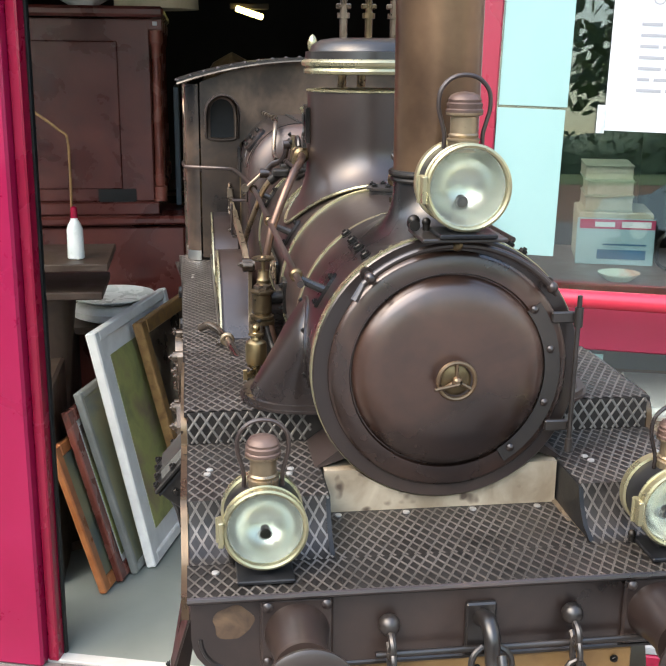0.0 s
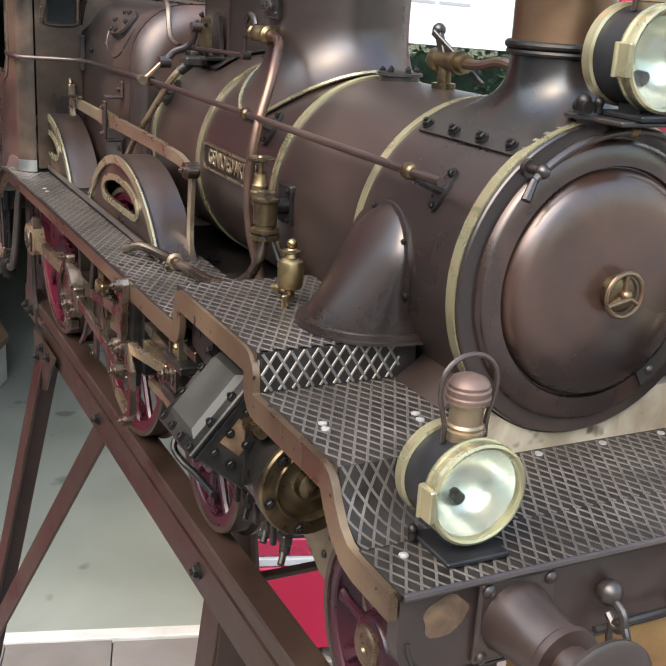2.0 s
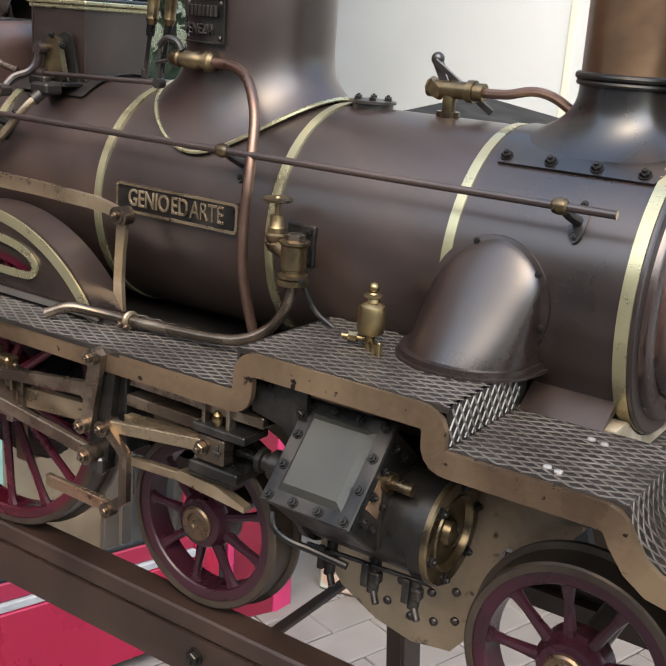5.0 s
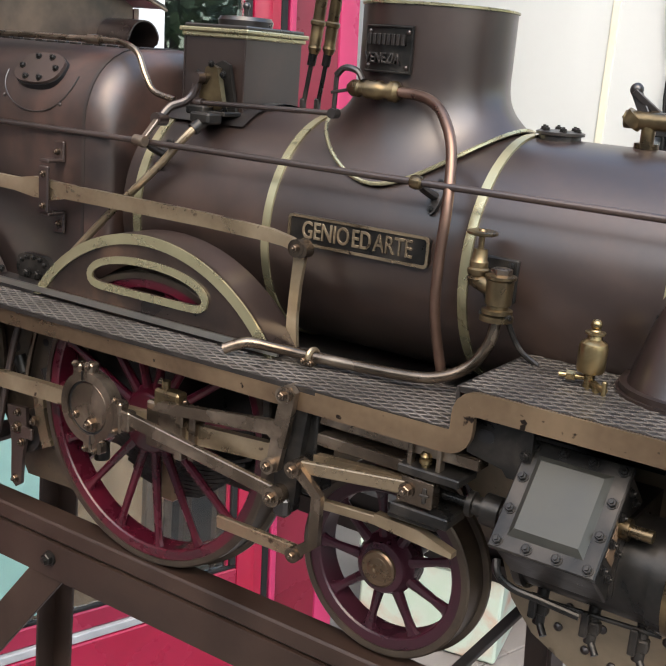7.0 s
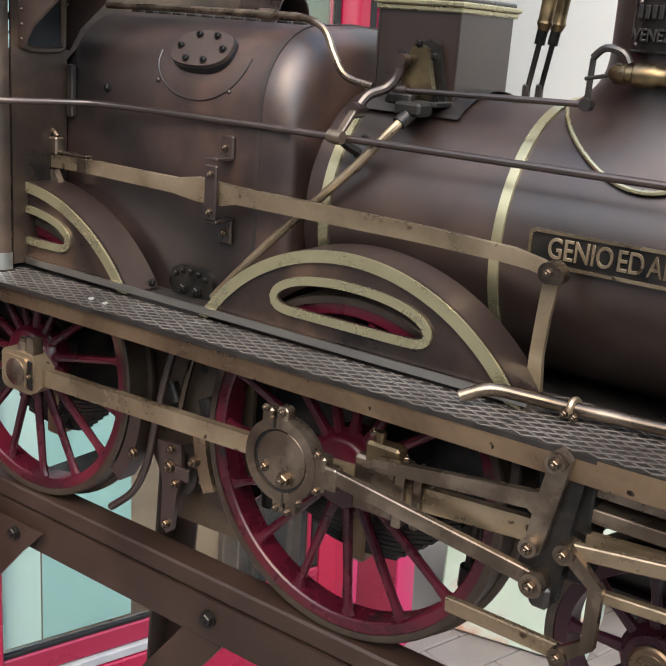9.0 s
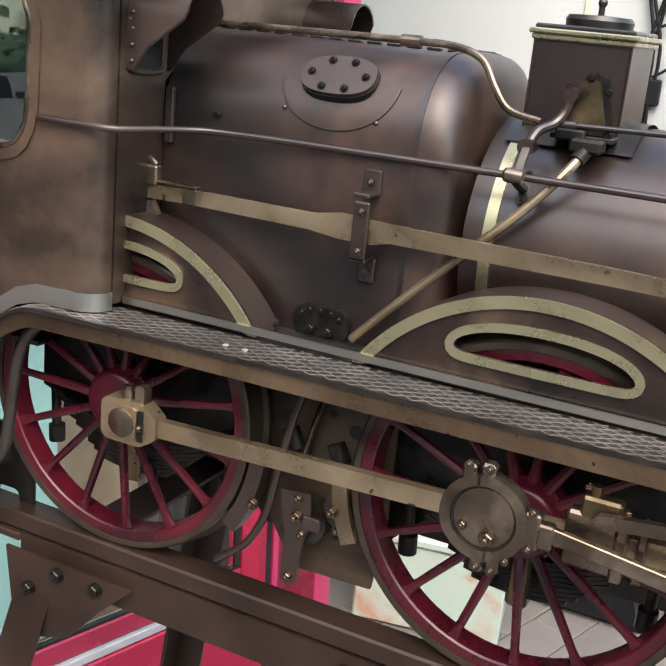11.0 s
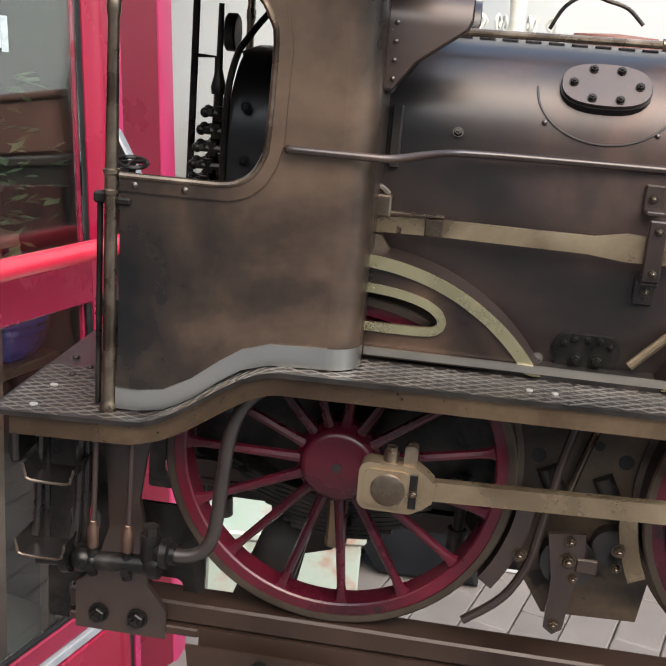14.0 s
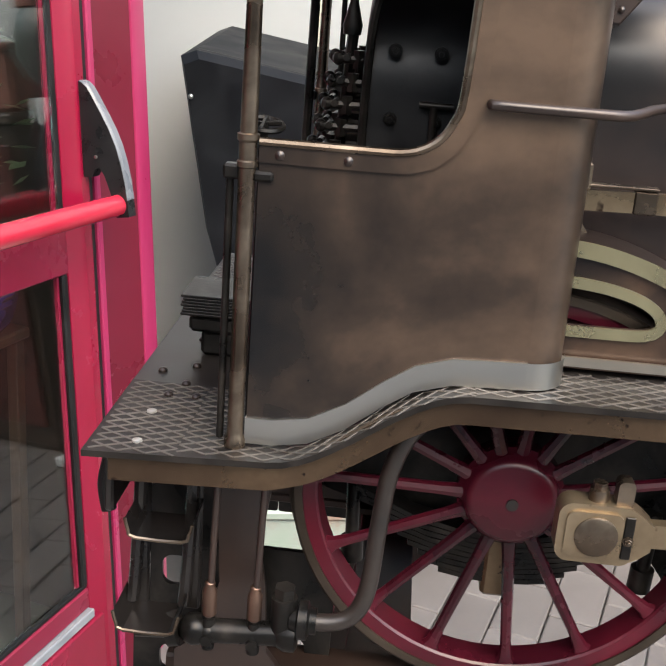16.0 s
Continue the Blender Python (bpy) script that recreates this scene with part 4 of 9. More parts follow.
# ---- headlamps ----
def headlamp(c, y_base, k=1.0):
    """c: the middle of the front glass; the lamp, k times its size, stands on a plate at height y_base."""
    R = 0.0232
    zf = (y_base - c[2]) / k

    def P(name, b, mat, parent, label="", sharp=35):
        b.v = [(c[0] + k * p[0], c[1] + k * p[1], c[2] + k * p[2]) for p in b.v]
        return part(name, b, mat, parent, label, sharp)

    L = P("headlamp", Bld().lathe((-0.031, 0, 0), X, [(0, 0.0), (0.0005, 0.0200), (0.002, 0.0212), (0.026, 0.0212), (0.026, 0.0204), (0.0085, 0.0204), (0.008, 0.0)], 40), BLACK, loco, "black headlamp with brass rims")
    P("front_rim", Bld()._ring((-0.008, 0, 0), X, [(0, 0.0210), (0, R - 0.0004), (0.0012, R - 0.0002), (0.0016, R - 0.0010), (0.0058, R - 0.0010), (0.0064, R), (0.0082, R - 0.0002), (0.0088, R - 0.0014), (0.0082, 0.0206), (0.006, 0.0203), (0, 0.0210)], 48, (0, 0, 1)), BRASS_LT, L, "brass bezel")
    P("back_rim", Bld()._ring((-0.031, 0, 0), X, [(0, 0.0210), (0, R - 0.0004), (0.0052, R - 0.0004), (0.0058, 0.0214), (0, 0.0210)], 48, (0, 0, 1)), BRASS_LT, L, "brass back rim")
    P("reflector", Bld().lathe((-0.0215, 0, 0), X, [(0, 0.0), (0.0006, 0.005), (0.0026, 0.010), (0.0062, 0.0148), (0.011, 0.0182), (0.0185, 0.0200), (0.0186, 0.0203), (0.0, 0.0203), (-0.0006, 0.0)], 40), SILVER, L, "dull silvered reflector")
    P("lens", Bld().lathe((-0.002, 0, 0), X, [(0, 0.0204), (0.0010, 0.0203), (0.0016, 0.015), (0.0020, 0.008), (0.0021, 0.0)], 40), LENS, L, "clear front glass").visible_shadow = False
    P("burner", Bld().cyl((-0.0205, 0.001, -0.0088), (-0.0155, 0.001, -0.0092), 0.0030), IRON, L)
    P("hinge", Bld().box((-0.003, -R - 0.0004, -0.001), (0.0105, 0.003, 0.0145), 0.0006).cyl((-0.006, -R - 0.0018, -0.008), (-0.006, -R - 0.0018, 0.006), 0.0012), BRASS_LT, L)
    zz = 0.0205
    P("lamp_chimney", Bld().lathe((-0.0155, 0, zz), Z, [(-0.003, 0.0082), (0.0022, 0.0082), (0.0026, 0.0088), (0.0036, 0.0088), (0.0042, 0.0076), (0.0056, 0.0082), (0.0066, 0.0072), (0.0150, 0.0072), (0.0160, 0.0096), (0.0172, 0.0098)], 32), ROD, L)
    P("lamp_cap", Bld().lathe((-0.0155, 0, zz + 0.0172), Z, [(0, 0.0098), (0.0014, 0.0098), (0.002, 0.0092), (0.0045, 0.0094), (0.0052, 0.0086), (0.0066, 0.0088), (0.0088, 0.0074), (0.0102, 0.0042), (0.0107, 0)], 32), CAPRED, L, "reddish domed vent cap")
    hp = [(-0.0155, -0.0105, 0.0190), (-0.0155, -0.0104, zz + 0.006), (-0.0155, -0.0122, zz + 0.013), (-0.0155, -0.0138, zz + 0.020), (-0.0155, -0.0128, zz + 0.0285), (-0.0155, -0.0072, zz + 0.0345), (-0.0155, 0, zz + 0.0362)]
    hp = hp + [(p[0], -p[1], p[2]) for p in hp[-2::-1]]
    P("bail_handle", Bld().tube(hp, 0.0012, 8, 4), BROWN, L, "wire carrying handle")
    P("lamp_foot", Bld().box((-0.014, 0, (zf - 0.021) / 2 + 0.001), (0.014, 0.014, max(0.002, -0.0205 - zf)), 0.0005).box((-0.010, 0, zf + 0.0014), (0.030, 0.031, 0.0024), 0.0006), BLACK, L)
    P("foot_screw", Bld().cyl((-0.022, -0.017, zf + 0.001), (-0.022, -0.017, zf + 0.005), 0.0020).ball((-0.022, -0.017, zf + 0.0055), 0.0025), IRON, L)
    return L


headlamp((1.0265, -0.1090, 1.2295), 1.2020, 0.94)
headlamp((1.0265, 0.1090, 1.2295), 1.2020, 0.94)
headlamp((0.9775, 0.0010, 1.3930), 1.3668, 1.0)
part("lamp_bracket", Bld().box((0.960, 0, 1.3658), (0.040, 0.046, 0.0022), 0.0006).box((0.946, 0, 1.3635), (0.010, 0.036, 0.006), 0.001), BROWN_DK, smokebox)
part("bracket_screw", Bld().cyl((0.949, -0.0225, 1.3705), (0.957, -0.0225, 1.3705), 0.003).ball((0.953, -0.0225, 1.3725), 0.0036), IRON, smokebox)

# outside steam-pipe elbows
for sgn in (1, -1):
    s = -sgn
    hx, hb = 0.8667, 0.052
    rows = [(1.2480, 0.8310, 0.9025, 0.1095), (1.2530, 0.8328, 0.9025, 0.1072), (1.2600, 0.8350, 0.9025, 0.1035), (1.2680, 0.8375, 0.9025, 0.0990), (1.2760, 0.8400, 0.9025, 0.0945), (1.2840, 0.8425, 0.9025, 0.0903), (1.2920, 0.8458, 0.9020, 0.0862), (1.2985, 0.8500, 0.8998, 0.0826), (1.3040, 0.8552, 0.8955, 0.0794), (1.3085, 0.8612, 0.8900, 0.0764), (1.3118, 0.8680, 0.8830, 0.0737), (1.3135, 0.8740, 0.8770, 0.0718)]
    vs, fs, m = [], [], 32
    for z, xl, xr, yo in rows:
        sb0 = math.sqrt(BR * BR - (z - BZ) ** 2) - 0.0012
        for i in range(m + 1):
            a = math.pi * i / m
            vs.append(((xl + xr) / 2 - (xr - xl) / 2 * math.cos(a), s * (sb0 + (yo - sb0) * math.sin(a) ** 0.75), z))
    for k in range(len(rows) - 1):
        fs += [(k * (m + 1) + i, k * (m + 1) + i + 1, (k + 1) * (m + 1) + i + 1, (k + 1) * (m + 1) + i) for i in range(m)]
    fs.append(tuple((len(rows) - 1) * (m + 1) + i for i in range(m + 1)))
    el = part("steam_pipe_cover", Bld().add(vs, fs), BROWN, loco, "smooth brown steam-pipe hood", 70)
    for zf_, grow, hgt in ((1.2475, 0.0045, 0.0016), (1.2491, 0.0026, 0.0030)):
        ring = [(hx - (0.0358 + grow) * math.cos(math.pi * i / m), s * (hb + (0.1095 + grow - hb) * math.sin(math.pi * i / m) ** 0.62)) for i in range(m + 1)]
        vs = [(x, y, zf_ + h) for h in (0, hgt) for x, y in ring]
        part("base_flange", Bld().add(vs, [(i, i + 1, m + 2 + i, m + 1 + i) for i in range(m)] + [tuple(range(m + 1, 2 * m + 2))]), BROWN, el)
    ring = [(0.8745 + 0.0330 * math.cos(a), BZ - 0.006 + 0.0330 * math.sin(a)) for a in [math.pi * i / 28 for i in range(-6, 35)]]
    vs = []
    for th in (BR + 0.0006, BR + 0.0019):
        for kk in (1.0, 0.84):
            for x, z in ring:
                x2, z2 = 0.8745 + (x - 0.8745) * kk, BZ - 0.006 + (z - BZ + 0.006) * kk
                vs.append((x2, s * math.sqrt(th * th - (z2 - BZ) ** 2), z2))
    q = len(ring)
    part("joint_flange", Bld().add(vs, [(i, i + 1, 2 * q + i + 1, 2 * q + i) for i in range(q - 1)] + [(2 * q + i, 2 * q + i + 1, 3 * q + i + 1, 3 * q + i) for i in range(q - 1)]), BROWN, el)
    bolts(BOLT_DK, el, [(0.8745 + 0.0305 * math.cos(radians(a)), s * math.sqrt((BR + 0.0016) ** 2 - (0.0305 * math.sin(radians(a)) - 0.006) ** 2), BZ - 0.006 + 0.0305 * math.sin(radians(a))) for a in (-16, 36, 112, 172)], (0, s, 0.15), 0.75)

# handrail
for sgn in (1, -1):
    s = -sgn
    hrl = part("handrail", Bld().tube([(0.225, s * 0.149, 1.3355), (0.229, s * 0.1505, 1.3355), (0.262, s * 0.149, 1.3352), (0.278, s * 0.143, 1.335), (0.297, s * 0.1075, 1.3352), (0.330, s * 0.0925, 1.3355), (0.49, s * 0.0822, 1.335), (0.70, s * 0.0822, 1.335), (0.936 if s < 0 else 0.80, s * 0.0822, 1.335)], 0.0021, 12, 3), BROWN, loco, "long boiler handrail")
    for x in (0.49, 0.70, 0.908)[:3 if s < 0 else 2]:
        part("knob", Bld().lathe((x - 0.004, s * 0.0822, 1.335), (1, 0, 0), [(0, 0.0025), (0.001, 0.0037), (0.004, 0.0043), (0.007, 0.0037), (0.008, 0.0025)], 16), BRASS_DK, hrl)
        part("stanchion", Bld().tube([(x + 0.001, s * 0.0822, 1.335), (x + 0.002, s * 0.0765, 1.3310), (x + 0.004, s * 0.0655, 1.3262)], lambda q: 0.0021 + 0.0008 * q, 10), BROWN_DK, hrl)
        vs = [(x + 0.0045 + 0.0044 * math.sin(t), s * r * math.cos(radians(31 + 8.8 * math.cos(t))), BZ + r * math.sin(radians(31 + 8.8 * math.cos(t)))) for r in (BR + 0.0004, BR + 0.0026) for t in [2 * math.pi * i / 24 for i in range(24)]]
        part("stanchion_pad", Bld().add(vs, [(i, (i + 1) % 24, 24 + (i + 1) % 24, 24 + i) for i in range(24)] + [tuple(range(24, 48))]), BROWN_DK, hrl)
        for da in (-6.4, 6.4):
            a = radians(31 + da)
            bolts(BOLT_DK, hrl, [(x + 0.0045, s * (BR + 0.0024) * math.cos(a), BZ + (BR + 0.0024) * math.sin(a))], (0, s * math.cos(a), math.sin(a)), 0.85)


# ---- firebox and cab ----
def fb_section(hw, top, r, z0):
    """Half-round shouldered section in y, z, from foot to foot."""
    pts = [(-hw, z0), (-hw, top - r)]
    pts += [(-hw + r - r * math.cos(radians(a)), top - r + r * math.sin(radians(a))) for a in range(10, 90, 10)]
    pts += [(0 - (hw - r), top), (0, top + 0.0015), (hw - r, top)]
    return pts + [(-y, z) for y, z in pts[:10][::-1]]


def loft(sections):
    """sections: (x, yz points); all with as many points."""
    n = len(sections[0][1])
    vs, fs = [], []
    for x, pts in sections:
        vs += [(x, y, z) for y, z in pts]
    for k in range(len(sections) - 1):
        fs += [(k * n + i, k * n + i + 1, (k + 1) * n + i + 1, (k + 1) * n + i) for i in range(n - 1)]
    fs += [tuple(range(n)), tuple((len(sections) - 1) * n + i for i in range(n))[::-1]]
    return Bld().add(vs, fs)


FT = 1.3935
FH = 0.0835
firebox = part("firebox", loft([(0.2665, fb_section(FH, FT, 0.052, 1.205)), (0.435, fb_section(FH, FT, 0.052, 1.205))]), FIREBROWN, loco, "brown firebox wrapper with rounded shoulders")
secs = []
for i in range(9):
    a = radians(90 * i / 8)
    d = 1 - math.cos(a)
    secs.append((0.4365 + 0.021 * math.sin(a), fb_section(FH + 0.0005 - 0.010 * d, FT - 0.018 * d, 0.052 + 0.010 * d, 1.205)))
part("throat", loft(secs), FIREBROWN, firebox, "rounded firebox front")
part("seam", loft([(0.4335, fb_section(FH + 0.0008, FT + 0.0008, 0.052, 1.205)), (0.4365, fb_section(FH + 0.0008, FT + 0.0008, 0.052, 1.205))]), BROWN_DK, firebox)
for i in range(13):
    for y in (-0.030, 0.030):
        part("stay", Bld().box((0.2755 + 0.013 * i, y, FT + 0.0006), (0.009, 0.004, 0.0018), 0.0005), IRON, firebox)
# washout cover
for sgn in (1, -1):
    s = -sgn
    wn_ = Vector((0, s * 0.76, 0.65)).normalized()
    o = Vector((0.3800, s * 0.0735, 1.3735))
    ex = Vector((1, 0, 0))
    ey = wn_.cross(ex)

    def oval(a, b, h0, h1, n=32, pw=2.6):
        vs = []
        for h in (h0, h1):
            for i in range(n):
                t = 2 * math.pi * i / n
                c, q = math.cos(t), math.sin(t)
                k = (abs(c) ** pw + abs(q) ** pw) ** (-1 / pw)
                vs.append(o + ex * a * c * k + ey * b * q * k + wn_ * h)
        return Bld().add(vs, [(i, (i + 1) % n, n + (i + 1) % n, n + i) for i in range(n)] + [tuple(range(n)), tuple(range(n, 2 * n))])

    cov = part("washout_cover", oval(0.0232, 0.0135, -0.004, 0.0035), BROWN, firebox, "bolted oval washout cover")
    part("gasket", oval(0.0240, 0.0143, -0.004, 0.0012), BLACK, cov)
    bolts(BOLT_DK, cov, [o + wn_ * 0.0034 + ex * (0.0172 * c) + ey * (0.0094 * q) for c, q in ((-1, 0), (-0.42, 1), (0.42, 1), (1, 0), (0.42, -1), (-0.42, -1))], wn_, 1.05)
    pad = []
    for a in range(180, 361, 12):
        z_ = 1.372 + 0.027 * math.sin(radians(a))
        up_ = max(0.0, z_ - (FT - 0.052)) / 0.052
        pad.append((0.3815 + 0.037 * math.cos(radians(a)), s * (FH - 0.052 + 0.052 * math.sqrt(1 - up_ * up_) + 0.0003), z_))
    part("pad_edge", Bld().tube(pad, 0.0006, 6, 2), BROWN_DK, firebox)
    bolts(RIVET_ME, firebox, [(0.350, s * (FH - 0.001), 1.354), (0.409, s * (FH - 0.001), 1.352)], (0, s, 0), 0.9, "screw")

# cab
CY = 0.147
XR, XF = 0.139, 0.2795


def cab_sheet(s):
    """One side sheet with the cut-out to the rear, bent round into the front sheet."""
    b = Bld()
    zt = 1.428
    low = [(0.139, 1.1905), (0.150, 1.1905), (0.165, 1.193), (0.180, 1.201), (0.195, 1.213), (0.207, 1.221), (0.222, 1.2255), (0.2515, 1.2268)]
    # lower panel up to the sill
    n = len(low)
    vs, fs = [], []
    for y in (s * CY, s * (CY - 0.002)):
        vs += [(x, y, z) for x, z in low] + [(x, y, 1.314) for x, _ in low]
    for k in (0, 2 * n):
        fs += [(k + i, k + i + 1, k + n + i + 1, k + n + i) for i in range(n - 1)]
    b.add(vs, fs)
    # front part beside the opening: an upright with the rounded opening edge
    edge = [(0.193, 1.314), (0.201, 1.3160), (0.208, 1.321), (0.2125, 1.3285), (0.2150, 1.339), (0.2165, 1.385), (0.2135, 1.397), (0.208, 1.406), (0.198, 1.4115), (0.150, 1.4125), (0.139, 1.4125)]
    m = len(edge)
    vs, fs = [], []
    for y in (s * CY, s * (CY - 0.002)):
        vs += [(x, y, z) for x, z in edge]
        vs += [(0.2515, y, 1.314), (0.2515, y, 1.316), (0.2515, y, 1.320), (0.2515, y, 1.326), (0.2515, y, 1.333), (0.2515, y, 1.386), (0.2515, y, 1.399), (0.2515, y, 1.412), (0.230, y, zt), (0.160, y, zt), (0.139, y, zt)]
    for k in (0, 2 * m):
        fs += [(k + i, k + i + 1, k + m + i + 1, k + m + i) for i in range(m - 1)]
    b.add(vs, fs)
    b.add([(0.2515, s * CY, 1.412), (0.2515, s * CY, zt), (0.230, s * CY, zt)], [(0, 1, 2)])
    # rounded front corner
    vs, fs = [], []
    for i in range(9):
        a = radians(90 * i / 8)
        x, y = 0.2515 + 0.0155 * math.sin(a), s * (CY - 0.0155 + 0.0155 * math.cos(a))
        vs += [(x, y, 1.2268), (x, y, zt)]
    b.add(vs, [(2 * i, 2 * i + 1, 2 * i + 3, 2 * i + 2) for i in range(8)])
    return b


cab = part("cab_front", Bld().slabx([(-0.1295, 1.2268), (-0.1295, 1.430), (-0.09, 1.4435), (-0.045, 1.4515), (0, 1.4545), (0.045, 1.4515), (0.09, 1.4435), (0.1295, 1.430), (0.1295, 1.2268), (0.085, 1.2268), (0.085, 1.36), (0.05, 1.39), (0, 1.392), (-0.05, 1.39), (-0.085, 1.36), (-0.085, 1.2268)], 0.2650, 0.2670), CAB, loco, "cab front sheet with round-topped spectacles")
for sgn in (1, -1):
    s = -sgn
    sd = part("cab_side", cab_sheet(s), CAB, loco, "patinated cab side sheet with a rear cut-out")
    part("foot_band", Bld().ribbon([(0.1385, 1.1992), (0.150, 1.1992), (0.165, 1.2017), (0.180, 1.2097), (0.195, 1.2215), (0.207, 1.2295), (0.222, 1.2340), (0.2515, 1.2352)], s * 0.1482, s * 0.1455, 0.0115).lathe((0.2515, s * (CY - 0.0155), 1.2237), (0, 0, 1), [(0, 0.0167), (0.0115, 0.0167)], 10, *((180, 270) if s < 0 else (270, 360)), up=(0, 1, 0)), NICKEL, sd, "polished nickel foot band")
    edg = [(x, s * (CY + 0.001), z) for x, z in ((0.139, 1.3145), (0.180, 1.3145), (0.193, 1.3147), (0.201, 1.3166), (0.2078, 1.3212), (0.2123, 1.3287), (0.2147, 1.339), (0.2162, 1.385), (0.2133, 1.3965), (0.2077, 1.4055), (0.198, 1.411), (0.139, 1.4125))]
    part("sill_bead", Bld().tube(edg, 0.0017, 8, 3), STEEL, sd, "bright beading round the cut-out")
    part("sill_strip", Bld().slab([(0.139, 1.3135), (0.139, 1.3065), (0.180, 1.3065), (0.197, 1.3068), (0.207, 1.3100), (0.2145, 1.3165), (0.2200, 1.3265), (0.2228, 1.338), (0.2243, 1.386), (0.2205, 1.402), (0.2130, 1.4135), (0.200, 1.4190), (0.139, 1.4195), (0.139, 1.4130), (0.198, 1.4118), (0.2083, 1.4063), (0.2138, 1.3972), (0.2168, 1.385), (0.2150, 1.339), (0.2126, 1.3282), (0.208, 1.3206), (0.201, 1.3156), (0.193, 1.3135)], s * (CY + 0.0002), s * (CY + 0.0014)), CAB, sd)
    bolts(RIVET_ME, sd, [(0.147, s * (CY + 0.0012), 1.3098), (0.1735, s * (CY + 0.0012), 1.3098)], (0, s, 0), 1.2, "rivet")
    # corner pillar
    pil = part("cab_pillar", Bld().lathe((0.1345, s * 0.1475, 1.186), (0, 0, 1), [(0, 0.0046), (0.0035, 0.0046), (0.005, 0.0036), (0.010, 0.0034), (0.105, 0.0034), (0.118, 0.0034), (0.1185, 0.0042), (0.1205, 0.0042), (0.121, 0.0036), (0.128, 0.0036), (0.129, 0.0044), (0.131, 0.0044), (0.1315, 0.0034), (0.205, 0.0029), (0.208, 0.0036), (0.214, 0.0036), (0.215, 0.003), (0.245, 0.003)], 20), STEEL, sd, "turned steel corner pillar")
    part("latch_rod", Bld().cyl((0.1275, s * 0.1445, 1.188), (0.1275, s * 0.1445, 1.302), 0.0016).box((0.1285, s * 0.1455, 1.302), (0.007, 0.006, 0.006), 0.001).box((0.141, s * 0.1475, 1.301), (0.008, 0.004, 0.004), 0.001), IRON, pil)
    # spectacle window
    ring = [(0.2680, s * 0.1045 + 0.0155 * math.cos(radians(a)), 1.397 + 0.0165 * math.sin(radians(a))) for a in range(0, 181, 15)] + [(0.2680, s * 0.1045 - 0.0155, 1.372), (0.2680, s * 0.1045 - 0.012, 1.366), (0.2680, s * 0.1045 + 0.012, 1.366), (0.2680, s * 0.1045 + 0.0155, 1.372), (0.2680, s * 0.1045 + 0.0155, 1.397)]
    part("spectacle_frame", Bld().tube(ring, 0.0023, 8, 2), CAB, cab)
    # No hole is cut: a black plate paints the dark inside the spectacle.
    part("spectacle_opening", Bld().slabx([(p[1], p[2]) for p in ring[:-1]], 0.2672, 0.2678), BLACK, cab, "black plate standing for the dark of the open spectacle")
    bolts(RIVET_ME, cab, [(0.2687, s * 0.1045 + 0.0185 * math.cos(radians(a)), 1.395 + 0.020 * math.sin(radians(a))) for a in (0, 45, 90, 135, 180)], X, 1.0, "rivet")
    # hood over the spectacle
    ol = [(s * 0.1045 - s * -0.0185, 1.366), (s * 0.1045 + s * 0.0185, 1.380)] + [(s * 0.1045 + s * 0.0185 * math.cos(radians(a)), 1.397 + 0.0195 * math.sin(radians(a))) for a in range(0, 181, 15)] + [(s * 0.1045 - s * 0.0185, 1.380), (s * 0.1045 - s * 0.0185, 1.366)]
    vs, n = [], len(ol)
    for off in (0.0, 0.0012):
        for y, z in ol:
            q = min(1, max(0, (z - 1.368) / 0.034))
            e = 0.004 + 0.036 * q * q * (3 - 2 * q)
            cy = s * 0.1045
            yy = cy + (y - cy) * (1 + off / 0.0185)
            vs += [(0.2671, yy, z + off), (0.2671 + e, yy, z + off)]
    fs = []
    for k in (0, 2 * n):
        fs += [(k + 2 * i, k + 2 * i + 1, k + 2 * i + 3, k + 2 * i + 2) for i in range(n - 1)]
    fs += [(2 * i + 1, 2 * i + 3, 2 * n + 2 * i + 3, 2 * n + 2 * i + 1) for i in range(n - 1)]
    hood = part("spectacle_hood", Bld().add(vs, fs), BROWN, cab, "curved sheet hood over the spectacle")
    bolts(RIVET_ME, hood, [(0.2710, s * 0.1245, z) for z in (1.372, 1.381, 1.390, 1.399)], (0, s, 0), 0.8, "rivet")
    part("window_post", Bld().box((0.2720, s * 0.0855, 1.340), (0.006, 0.004, 0.034), 0.0008), BROWN_DK, cab)
# roof
rf = []
for i in range(21):
    y = -0.155 + 0.31 * i / 20
    rf.append((y, 1.4585 - (y / 0.155) ** 2 * 0.026))
roof = part("cab_roof", loft([(0.100, rf + [(y, z - 0.003) for y, z in rf[::-1]]), (0.285, rf + [(y, z - 0.003) for y, z in rf[::-1]])]), BROWN_DK, loco, "riveted arched cab roof")
part("roof_bead", Bld().tube([(0.2855, y, z - 0.004) for y, z in rf], 0.0016, 6, 1), STEEL, roof)
bolts(RIVET_ME, roof, [(0.280, y, z) for y, z in rf], Z, 1.6, "rivet")
